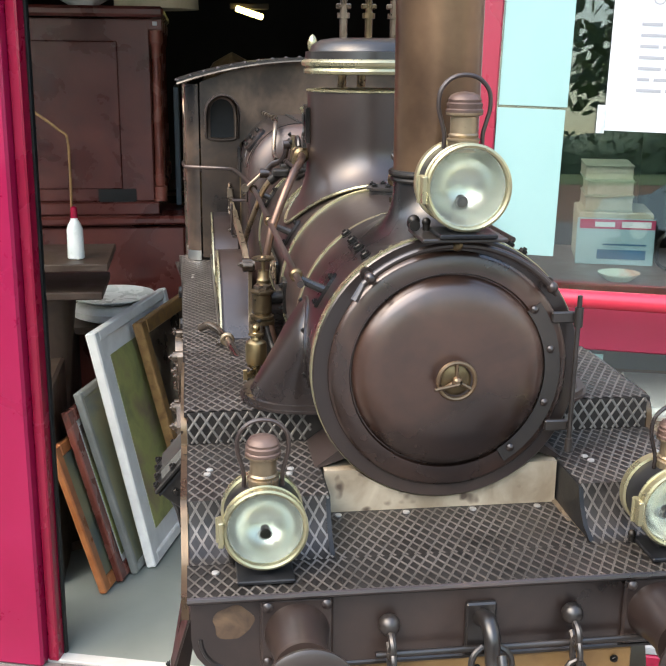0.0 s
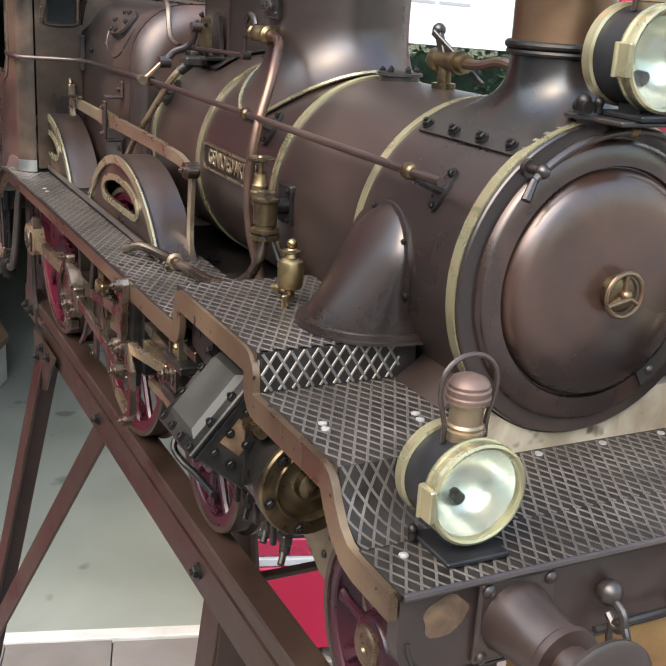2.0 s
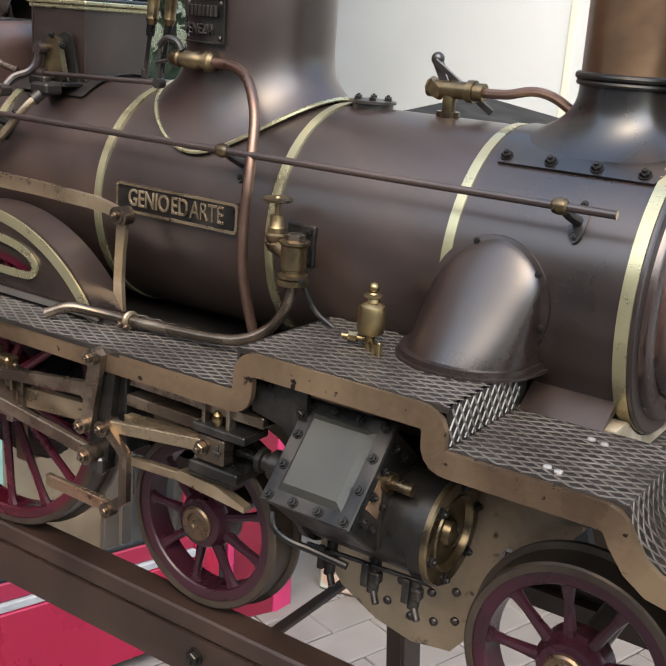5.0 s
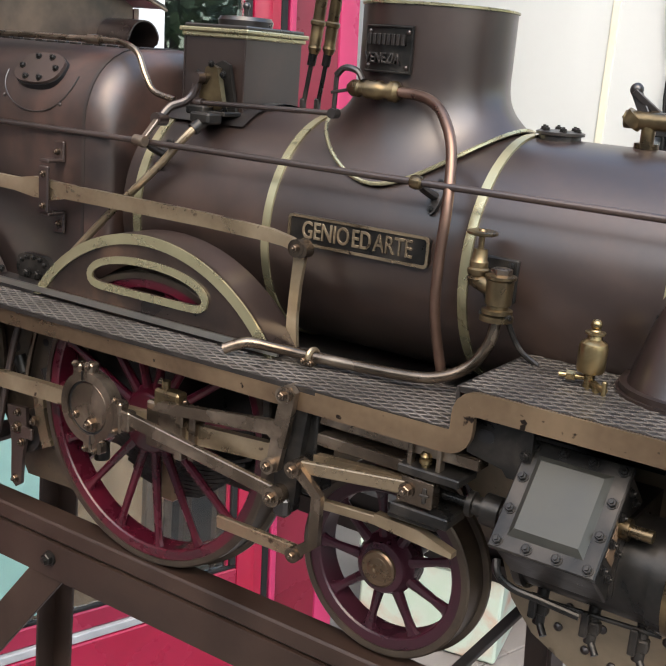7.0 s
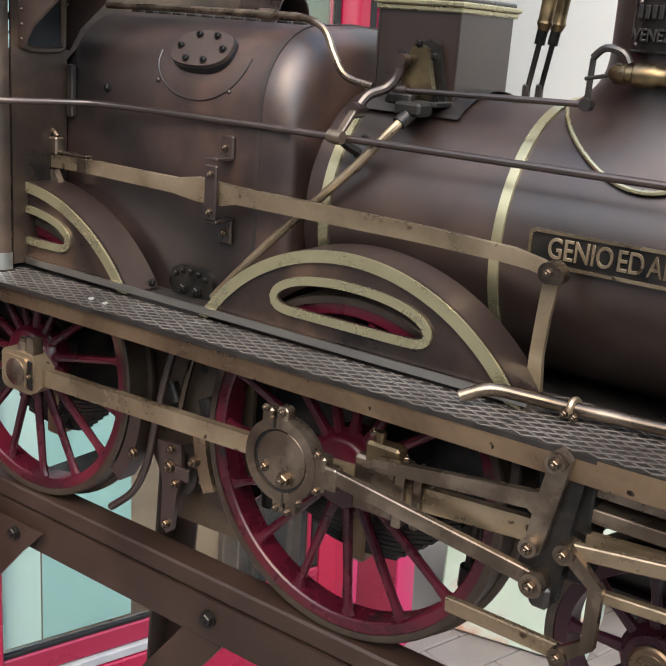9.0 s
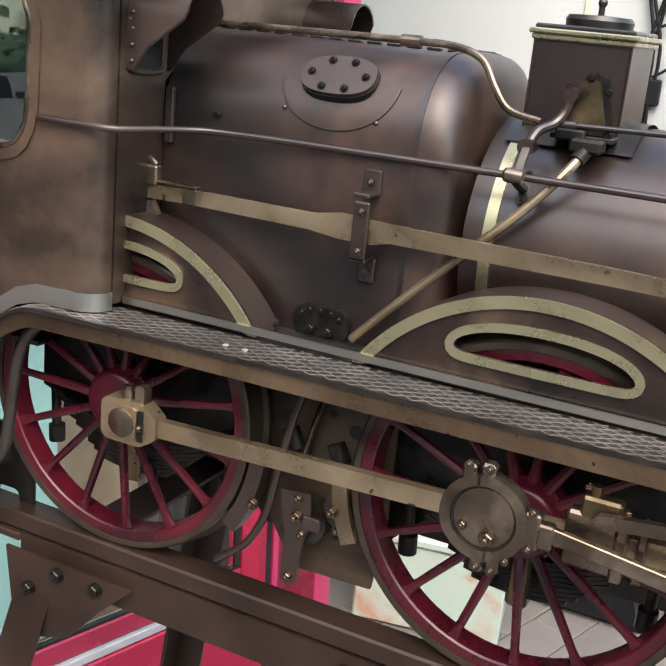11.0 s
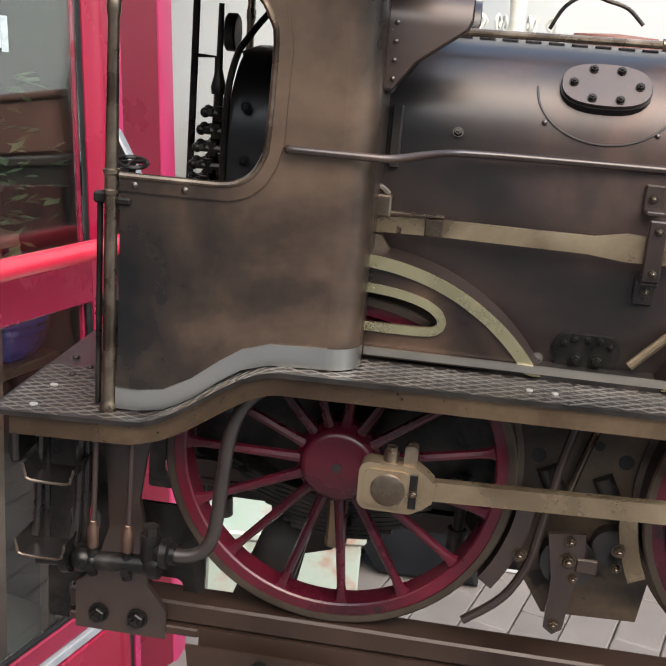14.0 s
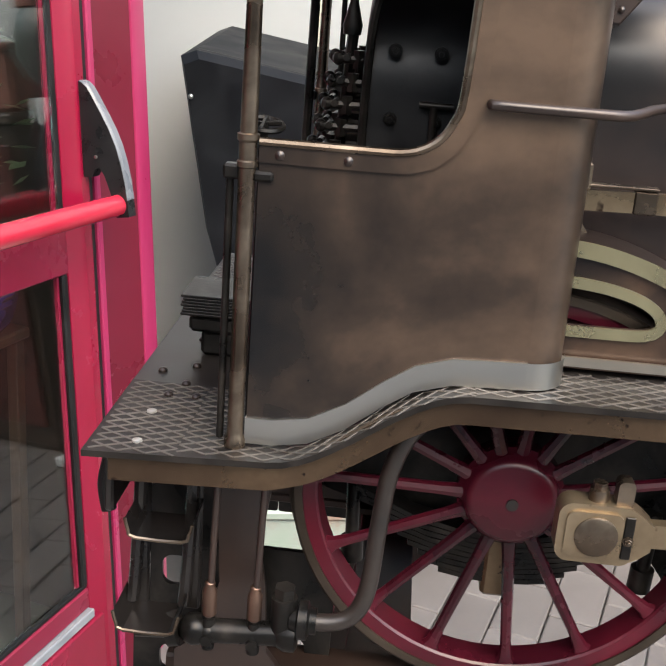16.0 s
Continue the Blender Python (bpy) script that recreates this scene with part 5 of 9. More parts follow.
# backhead with fittings
bh = part("backhead", loft([(0.172, fb_section(0.066, 1.368, 0.045, 1.23)), (0.1755, fb_section(0.075, 1.378, 0.05, 1.23)), (0.2655, fb_section(0.075, 1.380, 0.05, 1.23))]), BLACK, loco, "black boiler backhead")
bolts(BOLT_DK, bh, [(x, -0.0752, z) for x in (0.186, 0.206) for z in (1.318, 1.3475)], (0, -1, 0), 1.3, "screw")
part("side_pipe", Bld().tube([(0.1745, -0.0765, 1.25), (0.1745, -0.0765, 1.34), (0.178, -0.074, 1.372), (0.184, -0.066, 1.386), (0.190, -0.05, 1.398)], 0.0020, 8).cyl((0.205, -0.078, 1.30), (0.205, -0.078, 1.325), 0.0018).cyl((0.1985, -0.078, 1.3255), (0.2135, -0.078, 1.3255), 0.0016), IRON, bh)
cocks = Bld()
for i, z in enumerate((1.302, 1.312, 1.322, 1.332, 1.342)):
    for y in (-0.070, -0.052, -0.034):
        w = 0.154 + 0.002 * i - (0.003 if y == -0.052 else 0)
        cocks.cyl((0.172, y, z), (w, y, z), 0.0022, n=8).cyl((w + 0.003, y - 0.006, z + 0.001), (w + 0.003, y + 0.004, z + 0.001), 0.0016, n=8).ball((w - 0.001, y, z), 0.003, 8).cyl((w + 0.008, y, z - 0.004), (w + 0.008, y, z + 0.004), 0.0028, n=6)
tagged(part("backhead_fitting", cocks.cyl((0.163, -0.060, 1.296), (0.166, -0.060, 1.352), 0.0026, n=8).lathe((0.1655, -0.060, 1.352), Z, [(0, 0.004), (0.004, 0.0045), (0.010, 0.003), (0.014, 0.002), (0.05, 0.0016)], 12), IRON, bh), "cluster of dark valve cocks", kind="stuff")
part("regulator_lever", Bld().tube([(0.146, -0.045, 1.30), (0.1465, -0.045, 1.35), (0.147, -0.045, 1.44)], 0.0022, 8).tube([(0.1465, -0.045, 1.372), (0.160, -0.045, 1.372), (0.1605, -0.045, 1.335)], 0.0014, 8, 1), IRON, bh, "tall regulator lever")
part("pressure_gauge", Bld().lathe((0.166, -0.02, 1.386), (-1, 0, 0), [(0, 0.010), (0.001, 0.0112), (0.006, 0.0112), (0.007, 0.010), (0.0065, 0.0)], 24).tube([(0.170, -0.02, 1.376), (0.175, -0.02, 1.365), (0.180, -0.02, 1.37)], 0.0016, 8), IRON, bh, "small round gauge")
part("brake_wheel", Bld().torus((0.1365, -0.122, 1.3175), (0.1, -0.2, 1), 0.0080, 0.0012, 24, 6).bar((0.129, -0.122, 1.3170), (0.144, -0.122, 1.3185), 0.002, 0.002).bar((0.1365, -0.1295, 1.3165), (0.1365, -0.1145, 1.3190), 0.002, 0.002, side=(1, 0, 0)).cyl((0.1365, -0.122, 1.186), (0.1365, -0.122, 1.3185), 0.0020), IRON, loco, "small brake handwheel")
# stack of springs in the cab
pk = part("leaf", Bld().box((0.112, -0.030, 1.2085), (0.048, 0.036, 0.0014), 0.0003), IRON, loco, "stack of flat steel leaves in the cab")
for i in range(1, 7):
    part("leaf", Bld().box((0.112 + 0.0006 * (i % 3), -0.030, 1.2085 + 0.0016 * i), (0.048, 0.036, 0.0014), 0.0003), IRON, loco)
part("leaf_block", Bld().box((0.114, -0.030, 1.2030), (0.044, 0.032, 0.009), 0.002).box((0.116, -0.030, 1.1920), (0.036, 0.026, 0.0135), 0.002), IRON, loco)
part("cab_floor", Bld().ribbon([(0.074, 1.1852), (0.20, 1.1852)], -0.120, 0.120, 0.003), BROWN_DK, loco)
bolts(RIVET_ME, loco, [(x, y, 1.1856) for x, y in ((0.095, -0.10), (0.108, -0.10), (0.10, -0.085), (0.085, -0.07), (0.10, -0.06), (0.095, -0.02))], Z, 1.4, "rivet")


# ---- splashers ----
def splasher(cx, a0, a1, s):
    yf, R = s * 0.1180, 0.1262
    z0 = 1.2245
    n = 40
    outer = [(cx + R * math.cos(radians(a)), 1.155 + R * math.sin(radians(a))) for a in [a0 + (a1 - a0) * i / n for i in range(n + 1)]]
    hw, hb, ht = 0.0495, 1.2440, 1.2610
    hole = []
    for i in range(n + 1):
        t = i / n
        a = math.pi * t
        hole.append((cx + hw * math.cos(a), hb + (ht - hb) * math.sin(a) ** 0.8))
    loop = outer + [(outer[-1][0] + (outer[0][0] - outer[-1][0]) * k / 25, z0) for k in range(1, 25)]
    inner = hole + [(hole[-1][0] + (hole[0][0] - hole[-1][0]) * k / 25, hb) for k in range(1, 25)]
    for _ in range(7):
        m = len(inner)
        inner = [tuple((inner[k - 1][q] + 2 * inner[k][q] + inner[(k + 1) % m][q]) / 4 for q in (0, 1)) for k in range(m)]
    sp = part("splasher", Bld().slab(loop, yf, yf - s * 0.0018, inner), SPLASH, loco, "wheel splasher with a slotted face")
    vs, fs = [], []
    for x, z in outer:
        vs += [(x, yf, z), (x, s * 0.091, z)]
    part("splasher_top", Bld().add(vs, [(2 * i, 2 * i + 1, 2 * i + 3, 2 * i + 2) for i in range(n)]), BROWN, sp)
    o2 = [(cx + (R - 0.0068) * math.cos(radians(a)), 1.155 + (R - 0.0068) * math.sin(radians(a))) for a in [a0 + (a1 - a0) * i / n for i in range(n + 1)]]
    vs, fs = [], []
    for (x, z), (x2, z2) in zip(outer, o2):
        z2 = max(z2, z0)
        vs += [(x, yf + s * 0.0002, z), (x, yf + s * 0.0018, z), (x2, yf + s * 0.0018, z2), (x2, yf + s * 0.0002, z2)]
    for i in range(n):
        fs += [(4 * i + k, 4 * i + (k + 1) % 4, 4 * i + 4 + (k + 1) % 4, 4 * i + 4 + k) for k in range(4)]
    part("arch_trim", Bld().add(vs, fs), BRASS_LT, sp, "pale brass arch trim")
    il = [(x, yf + s * 0.001, z) for x, z in inner]
    vs, fs = [], []
    m = len(inner)
    ccx, ccz = cx, (hb + ht) / 2 - 0.003
    for k, (x, z) in enumerate(inner):
        dx, dz = x - ccx, z - ccz
        ln = math.hypot(dx, dz * 1.6)
        w = 0.0060
        tx, tz = inner[(k + 1) % m][0] - inner[k - 1][0], inner[(k + 1) % m][1] - inner[k - 1][1]
        tl = math.hypot(tx, tz) or 1
        nx, nz_ = tz / tl, -tx / tl
        if nx * dx + nz_ * dz < 0:
            nx, nz_ = -nx, -nz_
        vs += [(x, yf + s * 0.0002, z), (x, yf + s * 0.0018, z), (x + nx * w * 0.8, yf + s * 0.0018, z + nz_ * w * 0.8), (x + nx * w * 0.8, yf + s * 0.0002, z + nz_ * w * 0.8)]
    for i in range(m):
        j = (i + 1) % m
        fs += [(4 * i + k, 4 * i + (k + 1) % 4, 4 * j + (k + 1) % 4, 4 * j + k) for k in range(4)]
    part("slot_trim", Bld().add(vs, fs), BRASS_LT, sp, "pale brass slot trim")
    return sp


for s in (-1, 1):
    splasher(0.531, 33.4, 146.6, s)
    splasher(0.258, 33.4, 146.6, s)
    part("foot_strip", Bld().ribbon([(0.268, 1.2305), (0.640, 1.2308)], s * 0.1195, s * 0.1212, 0.0042), NICKEL, loco)


# ---- wheels ----
def wheel(x, z, R, yf, s, spokes, rim_mat, hub_r, mat_hub, counter=None, phase=0.0):
    """yf: the outer face of the tyre."""
    d = -s
    W = part("driving_wheel" if R > 0.08 else "bogie_wheel", Bld()._ring((x, yf, z), (0, d, 0), [(0, R - 0.0050), (0, R - 0.0012), (0.001, R), (0.017, R + 0.0004), (0.0175, R + 0.004), (0.0205, R + 0.004), (0.021, R - 0.0050), (0, R - 0.0050)], 72, (0, 0, 1)), TYRE, loco, "spoked wheel with a worn steel tyre")
    part("rim", Bld()._ring((x, yf + d * 0.0012, z), (0, d, 0), [(0.001, R - 0.0120), (0, R - 0.0110), (0, R - 0.0050), (0.016, R - 0.0050), (0.016, R - 0.0125), (0.001, R - 0.0120)], 72, (0, 0, 1)), rim_mat, W)
    part("hub", Bld().lathe((x, yf - d * 0.003, z), (0, d, 0), [(0, 0.0), (0.0002, hub_r * 0.82), (0.0010, hub_r * 0.93), (0.003, hub_r), (0.006, hub_r * 1.04), (0.0085, hub_r * 1.16), (0.02, hub_r * 1.16)], 40), mat_hub, W)
    for i in range(spokes):
        a = 2 * math.pi * i / spokes + phase
        c, q = math.cos(a), math.sin(a)
        b = Bld()
        vs = []
        for rr, wd, tk in ((hub_r * 0.85, 0.0040, 0.0036), (hub_r * 1.5, 0.0031, 0.0032), (R - 0.022, 0.0026, 0.0028), (R - 0.0145, 0.0036, 0.003), (R - 0.0105, 0.0062, 0.0036)):
            for k in range(8):
                t = 2 * math.pi * k / 8
                u, w = wd * math.cos(t), tk * math.sin(t)
                vs.append((x + rr * c - u * q, yf + d * 0.006 + w, z + rr * q + u * c))
        fs = [(j * 8 + k, j * 8 + (k + 1) % 8, j * 8 + 8 + (k + 1) % 8, j * 8 + 8 + k) for j in range(4) for k in range(8)]
        part("spoke", b.add(vs, fs), rim_mat, W)
    return W


for s in (-1, 1):
    for x in (0.258, 0.531):
        W = wheel(x, 1.155, 0.1015, s * 0.1120, s, 15, RED, 0.0215, RED, phase=0.2)
        part("axle_pip", Bld().cyl((x, s * 0.1140, 1.155), (x, s * 0.1162, 1.155), 0.0028), BROWN_DK, W)
    for x in (0.716, 0.9535):
        W = wheel(x, 1.113, 0.0570, s * 0.1075, s, 9, WINE, 0.0165, WINE, phase=0.35)
        part("axle_end", Bld().lathe((x, s * 0.1100, 1.113), (0, s, 0), [(0, 0.0115), (0.0020, 0.0112), (0.0030, 0.0100), (0.0026, 0.0072), (0.0030, 0.0066), (0.0030, 0.0030), (0.0018, 0.0022), (0.0018, 0.0)], 32), VALANCE, W, "turned axle end")
for x in (0.258, 0.531, 0.716, 0.9535):
    part("axle", Bld().cyl((x, -0.10, 1.155 if x < 0.6 else 1.113), (x, 0.10, 1.155 if x < 0.6 else 1.113), 0.008), BROWN_DK, loco)
# main frames
FRAME = surface("tan_frame_plate", [(0.14, 0.105, 0.070), (0.30, 0.228, 0.150)], 0.42, 0.4, 18, 260, 0.04, dirt=((0.045, 0.032, 0.022), 0.0, 90))
for s in (-1, 1):
    archp = [(0.9535 + 0.064 * math.cos(radians(a)), 1.113 + 0.064 * math.sin(radians(a))) for a in range(150, 14, -15)]
    archr = [(0.716 + 0.062 * math.cos(radians(a)), 1.113 + 0.062 * math.sin(radians(a))) for a in range(165, 14, -15)]
    # Rear frame takes near-black iron: shade behind the wheels put into colour.
    rf_ = part("rear_frame", Bld().slab([(0.165, 1.205), (0.165, 1.135), (0.21, 1.120), (0.33, 1.118), (0.355, 1.085), (0.43, 1.085), (0.47, 1.125), (0.61, 1.125), (0.645, 1.145), (0.652, 1.205)], s * 0.068, s * 0.0740), IRON, loco, "plate frame behind the driving wheels, darkened for shade")
    mf = part("main_frame", Bld().slab([(0.640, 1.205), (0.645, 1.145)] + archr + [(0.785, 1.105), (0.80, 1.088), (0.825, 1.075), (0.85, 1.070), (0.875, 1.074), (0.895, 1.100)] + archp + [(1.028, 1.150), (1.028, 1.199), (0.90, 1.205)], s * 0.0680, s * 0.0745), FRAME, loco, "tan plate frame with rivets")
    bolts(RIVET_ME, mf, [(x, s * 0.0747, z) for x, z in ((0.815, 1.098), (0.832, 1.090), (0.848, 1.086), (0.863, 1.0885), (0.876, 1.094), (0.887, 1.106), (0.82, 1.112), (0.84, 1.106), (0.86, 1.106), (0.875, 1.112), (0.238, 1.185), (0.222, 1.183), (0.206, 1.180), (0.37, 1.20), (0.385, 1.192), (0.40, 1.184))], (0, s, 0), 1.6, "rivet")


# ---- plates with letters ----
def lettering(text, size, m, mat, parent, depth=0.0007, squeeze=1.0):
    cu = bpy.data.curves.new("lettering", 'FONT')
    cu.body, cu.size, cu.extrude, cu.align_x, cu.align_y = text, size, depth, 'CENTER', 'CENTER'
    cu.bevel_depth = 0.00015
    cu.offset = 0.0
    cu.space_word = 0.45
    cu.materials.append(mat)
    ob = new("lettering", cu)
    WORLD[ob] = m @ Matrix.Diagonal((squeeze, 1, 1, 1))
    ob.parent = parent
    ob.matrix_parent_inverse = WORLD[parent].inverted()
    ob.matrix_basis = WORLD[ob]
    return ob


def rrect(w, h, r, n=5):
    pts = []
    for cx, cy, a0 in ((w / 2 - r, h / 2 - r, 0), (-w / 2 + r, h / 2 - r, 90), (-w / 2 + r, -h / 2 + r, 180), (w / 2 - r, -h / 2 + r, 270)):
        pts += [(cx + r * math.cos(radians(a0 + 90 * i / n)), cy + r * math.sin(radians(a0 + 90 * i / n))) for i in range(n + 1)]
    return pts


npx, npz = 0.6605, 1.2955
npl = [(npx + x, npz + z) for x, z in rrect(0.0995, 0.0185, 0.003)]
npi = [(npx + x, npz + z) for x, z in rrect(0.0960, 0.0150, 0.002)]
name = part("nameplate", Bld().slab(npl, -0.0760, -0.0778), IRON, boiler, "cast nameplate reading GENIO ED ARTE")
part("plate_rim", Bld().slab(npl, -0.0778, -0.0788, npi), ROD, name)
FLAT = Matrix(((1, 0, 0, 0), (0, 0, -1, 0), (0, 1, 0, 0), (0, 0, 0, 1)))
lettering("GENIO ED ARTE", 0.0150, Matrix.Translation((npx, -0.0779, npz)) @ FLAT, ROD, name, squeeze=0.75)
am = radians(-98)
mp = Vector((DX + 0.0510 * math.cos(am), 0.0510 * math.sin(am), 1.406))
mm = Matrix.Translation(mp) @ Matrix.Rotation(am + math.pi / 2, 4, 'Z') @ FLAT
lettering("VENEZIA", 0.0085, mm @ Matrix.Translation((-0.002, -0.0055, 0)), BROWN_DK, mplate, 0.0008, 0.8)
for i in range(8):
    q = mm @ Vector((-0.0125 + 0.0036 * i, 0.0055, 0.0002))
    part("raised_mark", Bld().box(q, (0.0024, 0.0018, 0.0064), 0.0003, Matrix.Rotation(am + math.pi / 2, 4, 'Z')), BROWN_DK, mplate)
fr = Bld()
frame_pts = [(-0.0172, -0.013), (0.0172, -0.013), (0.0172, 0.013), (-0.0172, 0.013), (-0.0172, -0.013)]
fr.tube([(DX + 0.0512 * math.cos(am + u / 0.051), 0.0512 * math.sin(am + u / 0.051), 1.406 + w) for (a, b), (c, d) in zip(frame_pts, frame_pts[1:]) for k in range(4) for u, w in [(a + (c - a) * k / 4, b + (d - b) * k / 4)]], 0.0008, 6, 1)
part("plate_rim", fr, IRON, mplate)
bolts(RIVET_ME, mplate, [(DX + 0.0508 * math.cos(am + u), 0.0508 * math.sin(am + u), z) for u in (-0.29, 0.29) for z in (1.396, 1.416)], (math.cos(am), math.sin(am), 0), 0.9, "screw")

# ---- sandbox, spring balances, reverser ----
sx0, sx1, sy = 0.4785, 0.5325, 0.032
sb = part("sandbox", Bld().box(((sx0 + sx1) / 2, 0, 1.378), (sx1 - sx0, 2 * sy, 0.060), 0.001), BROWN, loco, "square brown sandbox with a brass cornice")
part("cornice", Bld().box(((sx0 + sx1) / 2, 0, 1.4075), (sx1 - sx0 + 0.004, 2 * sy + 0.004, 0.0034), 0.0008).box(((sx0 + sx1) / 2, 0, 1.4105), (sx1 - sx0 + 0.007, 2 * sy + 0.007, 0.0030), 0.0008), BRASS_LT, sb)
part("lid", Bld().box(((sx0 + sx1) / 2, 0, 1.4130), (sx1 - sx0 + 0.002, 2 * sy + 0.002, 0.003), 0.001).lathe(((sx0 + sx1) / 2, 0, 1.4145), Z, [(0, 0.019), (0.004, 0.0195), (0.0065, 0.018), (0.0075, 0.0)], 32).cyl(((sx0 + sx1) / 2, 0, 1.421), ((sx0 + sx1) / 2, 0, 1.427), 0.0018).ball(((sx0 + sx1) / 2, 0, 1.4285), 0.0028), BROWN_DK, sb)
for x_ in (sx0, sx1):
    part("corner_seam", Bld().cyl((x_, -sy, 1.35), (x_, -sy, 1.406), 0.0008, n=6), BROWN, sb)
vs, fs = [], []
for i in range(13):
    yy = -0.046 + 0.092 * i / 12
    zz = BZ + math.sqrt((BR + 0.0022) ** 2 - yy * yy)
    vs += [(sx0 - 0.006, yy, zz), (sx1 + 0.012, yy, zz)]
part("base_flange", Bld().add(vs, [(2 * i, 2 * i + 1, 2 * i + 3, 2 * i + 2) for i in range(12)]), BROWN_DK, sb)
part("finial", Bld().lathe((0.274, 0, 1.4575), Z, [(0, 0.005), (0.003, 0.006), (0.006, 0.003), (0.012, 0.0055), (0.018, 0.006), (0.024, 0.0035), (0.027, 0.0)], 16), BRASS_LT, loco, "small brass acorn finial")
for yy in (-0.0085, 0.0085):
    sv = part("spring_balance", Bld().lathe((0.5715, yy, 1.400), (0.1, 0, 1), [(0, 0.003), (0.004, 0.0046), (0.006, 0.004), (0.018, 0.0042), (0.019, 0.0052), (0.021, 0.0052), (0.022, 0.004), (0.050, 0.004)], 16), BRASS_DK, loco, "brass spring balance")
    part("pull_rod", Bld().cyl((0.5658, yy, 1.3660), (0.5715, yy, 1.4020), 0.0016).cyl((0.5700, yy, 1.3925), (0.5712, yy, 1.4005), 0.0030), IRON, sv)
    part("spring_foot", Bld().box((0.5655, yy, 1.3655), (0.004, 0.004, 0.010), 0.0008).lathe((0.565, yy * 0.8, 1.3612), Z, [(0, 0.010), (0.0015, 0.0095), (0.002, 0.0)], 20), BROWN_DK, sv)
rv = part("reverser_bracket", Bld().slab([(0.505, 1.3585), (0.512, 1.386), (0.517, 1.388), (0.522, 1.386), (0.529, 1.3585)], -0.048, -0.0435), BRASS_DK, loco, "brass reverser bracket")
part("cheek", Bld().slab([(0.503, 1.3565), (0.5115, 1.3885), (0.5175, 1.391), (0.5235, 1.3885), (0.531, 1.3565)], -0.0375, -0.0345).box((0.517, -0.044, 1.3565), (0.034, 0.018, 0.003), 0.0006).box((0.512, -0.052, 1.358), (0.016, 0.012, 0.006), 0.001), IRON, rv)
bolts(BOLT_DK, rv, [(0.517, -0.048, 1.3885), (0.506, -0.048, 1.382), (0.5275, -0.048, 1.382), (0.505, -0.048, 1.359), (0.530, -0.048, 1.359)], (0, -1, 0), 1.0)
part("bell_crank", Bld().tube([(0.5085, -0.0515, 1.3775), (0.5065, -0.0525, 1.3690), (0.5025, -0.0565, 1.3625), (0.4965, -0.0640, 1.3585), (0.4940, -0.0700, 1.3515)], 0.0029, 10).cyl((0.5085, -0.0545, 1.3785), (0.5085, -0.0475, 1.3785), 0.0040).cyl((0.4940, -0.0760, 1.3500), (0.4940, -0.0670, 1.3500), 0.0045), BROWN, rv)
part("drop_link", Bld().bar((0.4945, -0.0740, 1.3500), (0.4955, -0.0880, 1.3375), 0.0046, 0.0030, 0.0006).cyl((0.4905, -0.0905, 1.3365), (0.4995, -0.0905, 1.3362), 0.0036), STEEL, rv)
part("socket", Bld().box((0.5230, -0.0585, 1.3535), (0.017, 0.015, 0.0075), 0.0015).cyl((0.5235, -0.0600, 1.3525), (0.5205, -0.0680, 1.3455), 0.0042), IRON, rv)
part("reach_link", Bld().cyl((0.509, -0.0515, 1.3625), (0.621, -0.0505, 1.3655), 0.0017).cyl((0.506, -0.0515, 1.3624), (0.514, -0.0515, 1.3626), 0.003), BROWN, rv)
part("regulator_link", Bld().bar((0.6205, -0.0525, 1.3655), (0.621, -0.0525, 1.3885), 0.003, 0.002).cyl((0.6205, -0.055, 1.3655), (0.6205, -0.049, 1.3655), 0.0032).tube([(0.621, -0.053, 1.3885), (0.627, -0.053, 1.3935), (0.636, -0.053, 1.392), (0.640, -0.053, 1.387)], 0.002, 8).bar((0.618, -0.053, 1.378), (0.634, -0.053, 1.3815), 0.002, 0.002), BROWN_DK, rv)
fit_ = part("steam_valve", Bld().lathe((0.631, -0.0535, 1.3820), (1, 0, 0.0), [(0, 0.0028), (0.003, 0.005), (0.008, 0.0052), (0.009, 0.004), (0.012, 0.004), (0.013, 0.0055), (0.023, 0.0058), (0.025, 0.0045), (0.029, 0.0045), (0.030, 0.0062), (0.034, 0.0062), (0.036, 0.004)], 20).cyl((0.650, -0.040, 1.382), (0.650, -0.053, 1.382), 0.005), BRASS_DK, loco, "brass steam valve on the dome")
part("injector_pipe", Bld().tube([(0.664, -0.0535, 1.382), (0.678, -0.0545, 1.3815), (0.692, -0.058, 1.3785), (0.704, -0.0645, 1.3705), (0.715, -0.073, 1.354), (0.7215, -0.0835, 1.326), (0.722, -0.0875, 1.295), (0.7215, -0.0845, 1.262), (0.7255, -0.076, 1.226)], 0.0032, 12, 6), COPPER, loco, "copper steam pipe down the barrel")
ck = part("clack_valve", Bld().cyl((0.748, -0.0905, 1.304), (0.748, -0.0905, 1.3145), 0.0016).lathe((0.748, -0.0905, 1.286), Z, [(0, 0.0045), (0.004, 0.0062), (0.005, 0.0050), (0.007, 0.0062), (0.009, 0.0062), (0.010, 0.005), (0.013, 0.005), (0.014, 0.0042), (0.020, 0.0038)], 20).lathe((0.7625, -0.0925, 1.2735), Z, [(0, 0.0085), (0.002, 0.0085), (0.0025, 0.006), (0.0045, 0.006), (0.005, 0.0072), (0.018, 0.0075), (0.019, 0.0085), (0.0205, 0.0085), (0.0215, 0.0055)], 24).tube([(0.748, -0.0905, 1.289), (0.7625, -0.0925, 1.285)], 0.005, 12), BRASS_DK, loco, "brass clack valve")
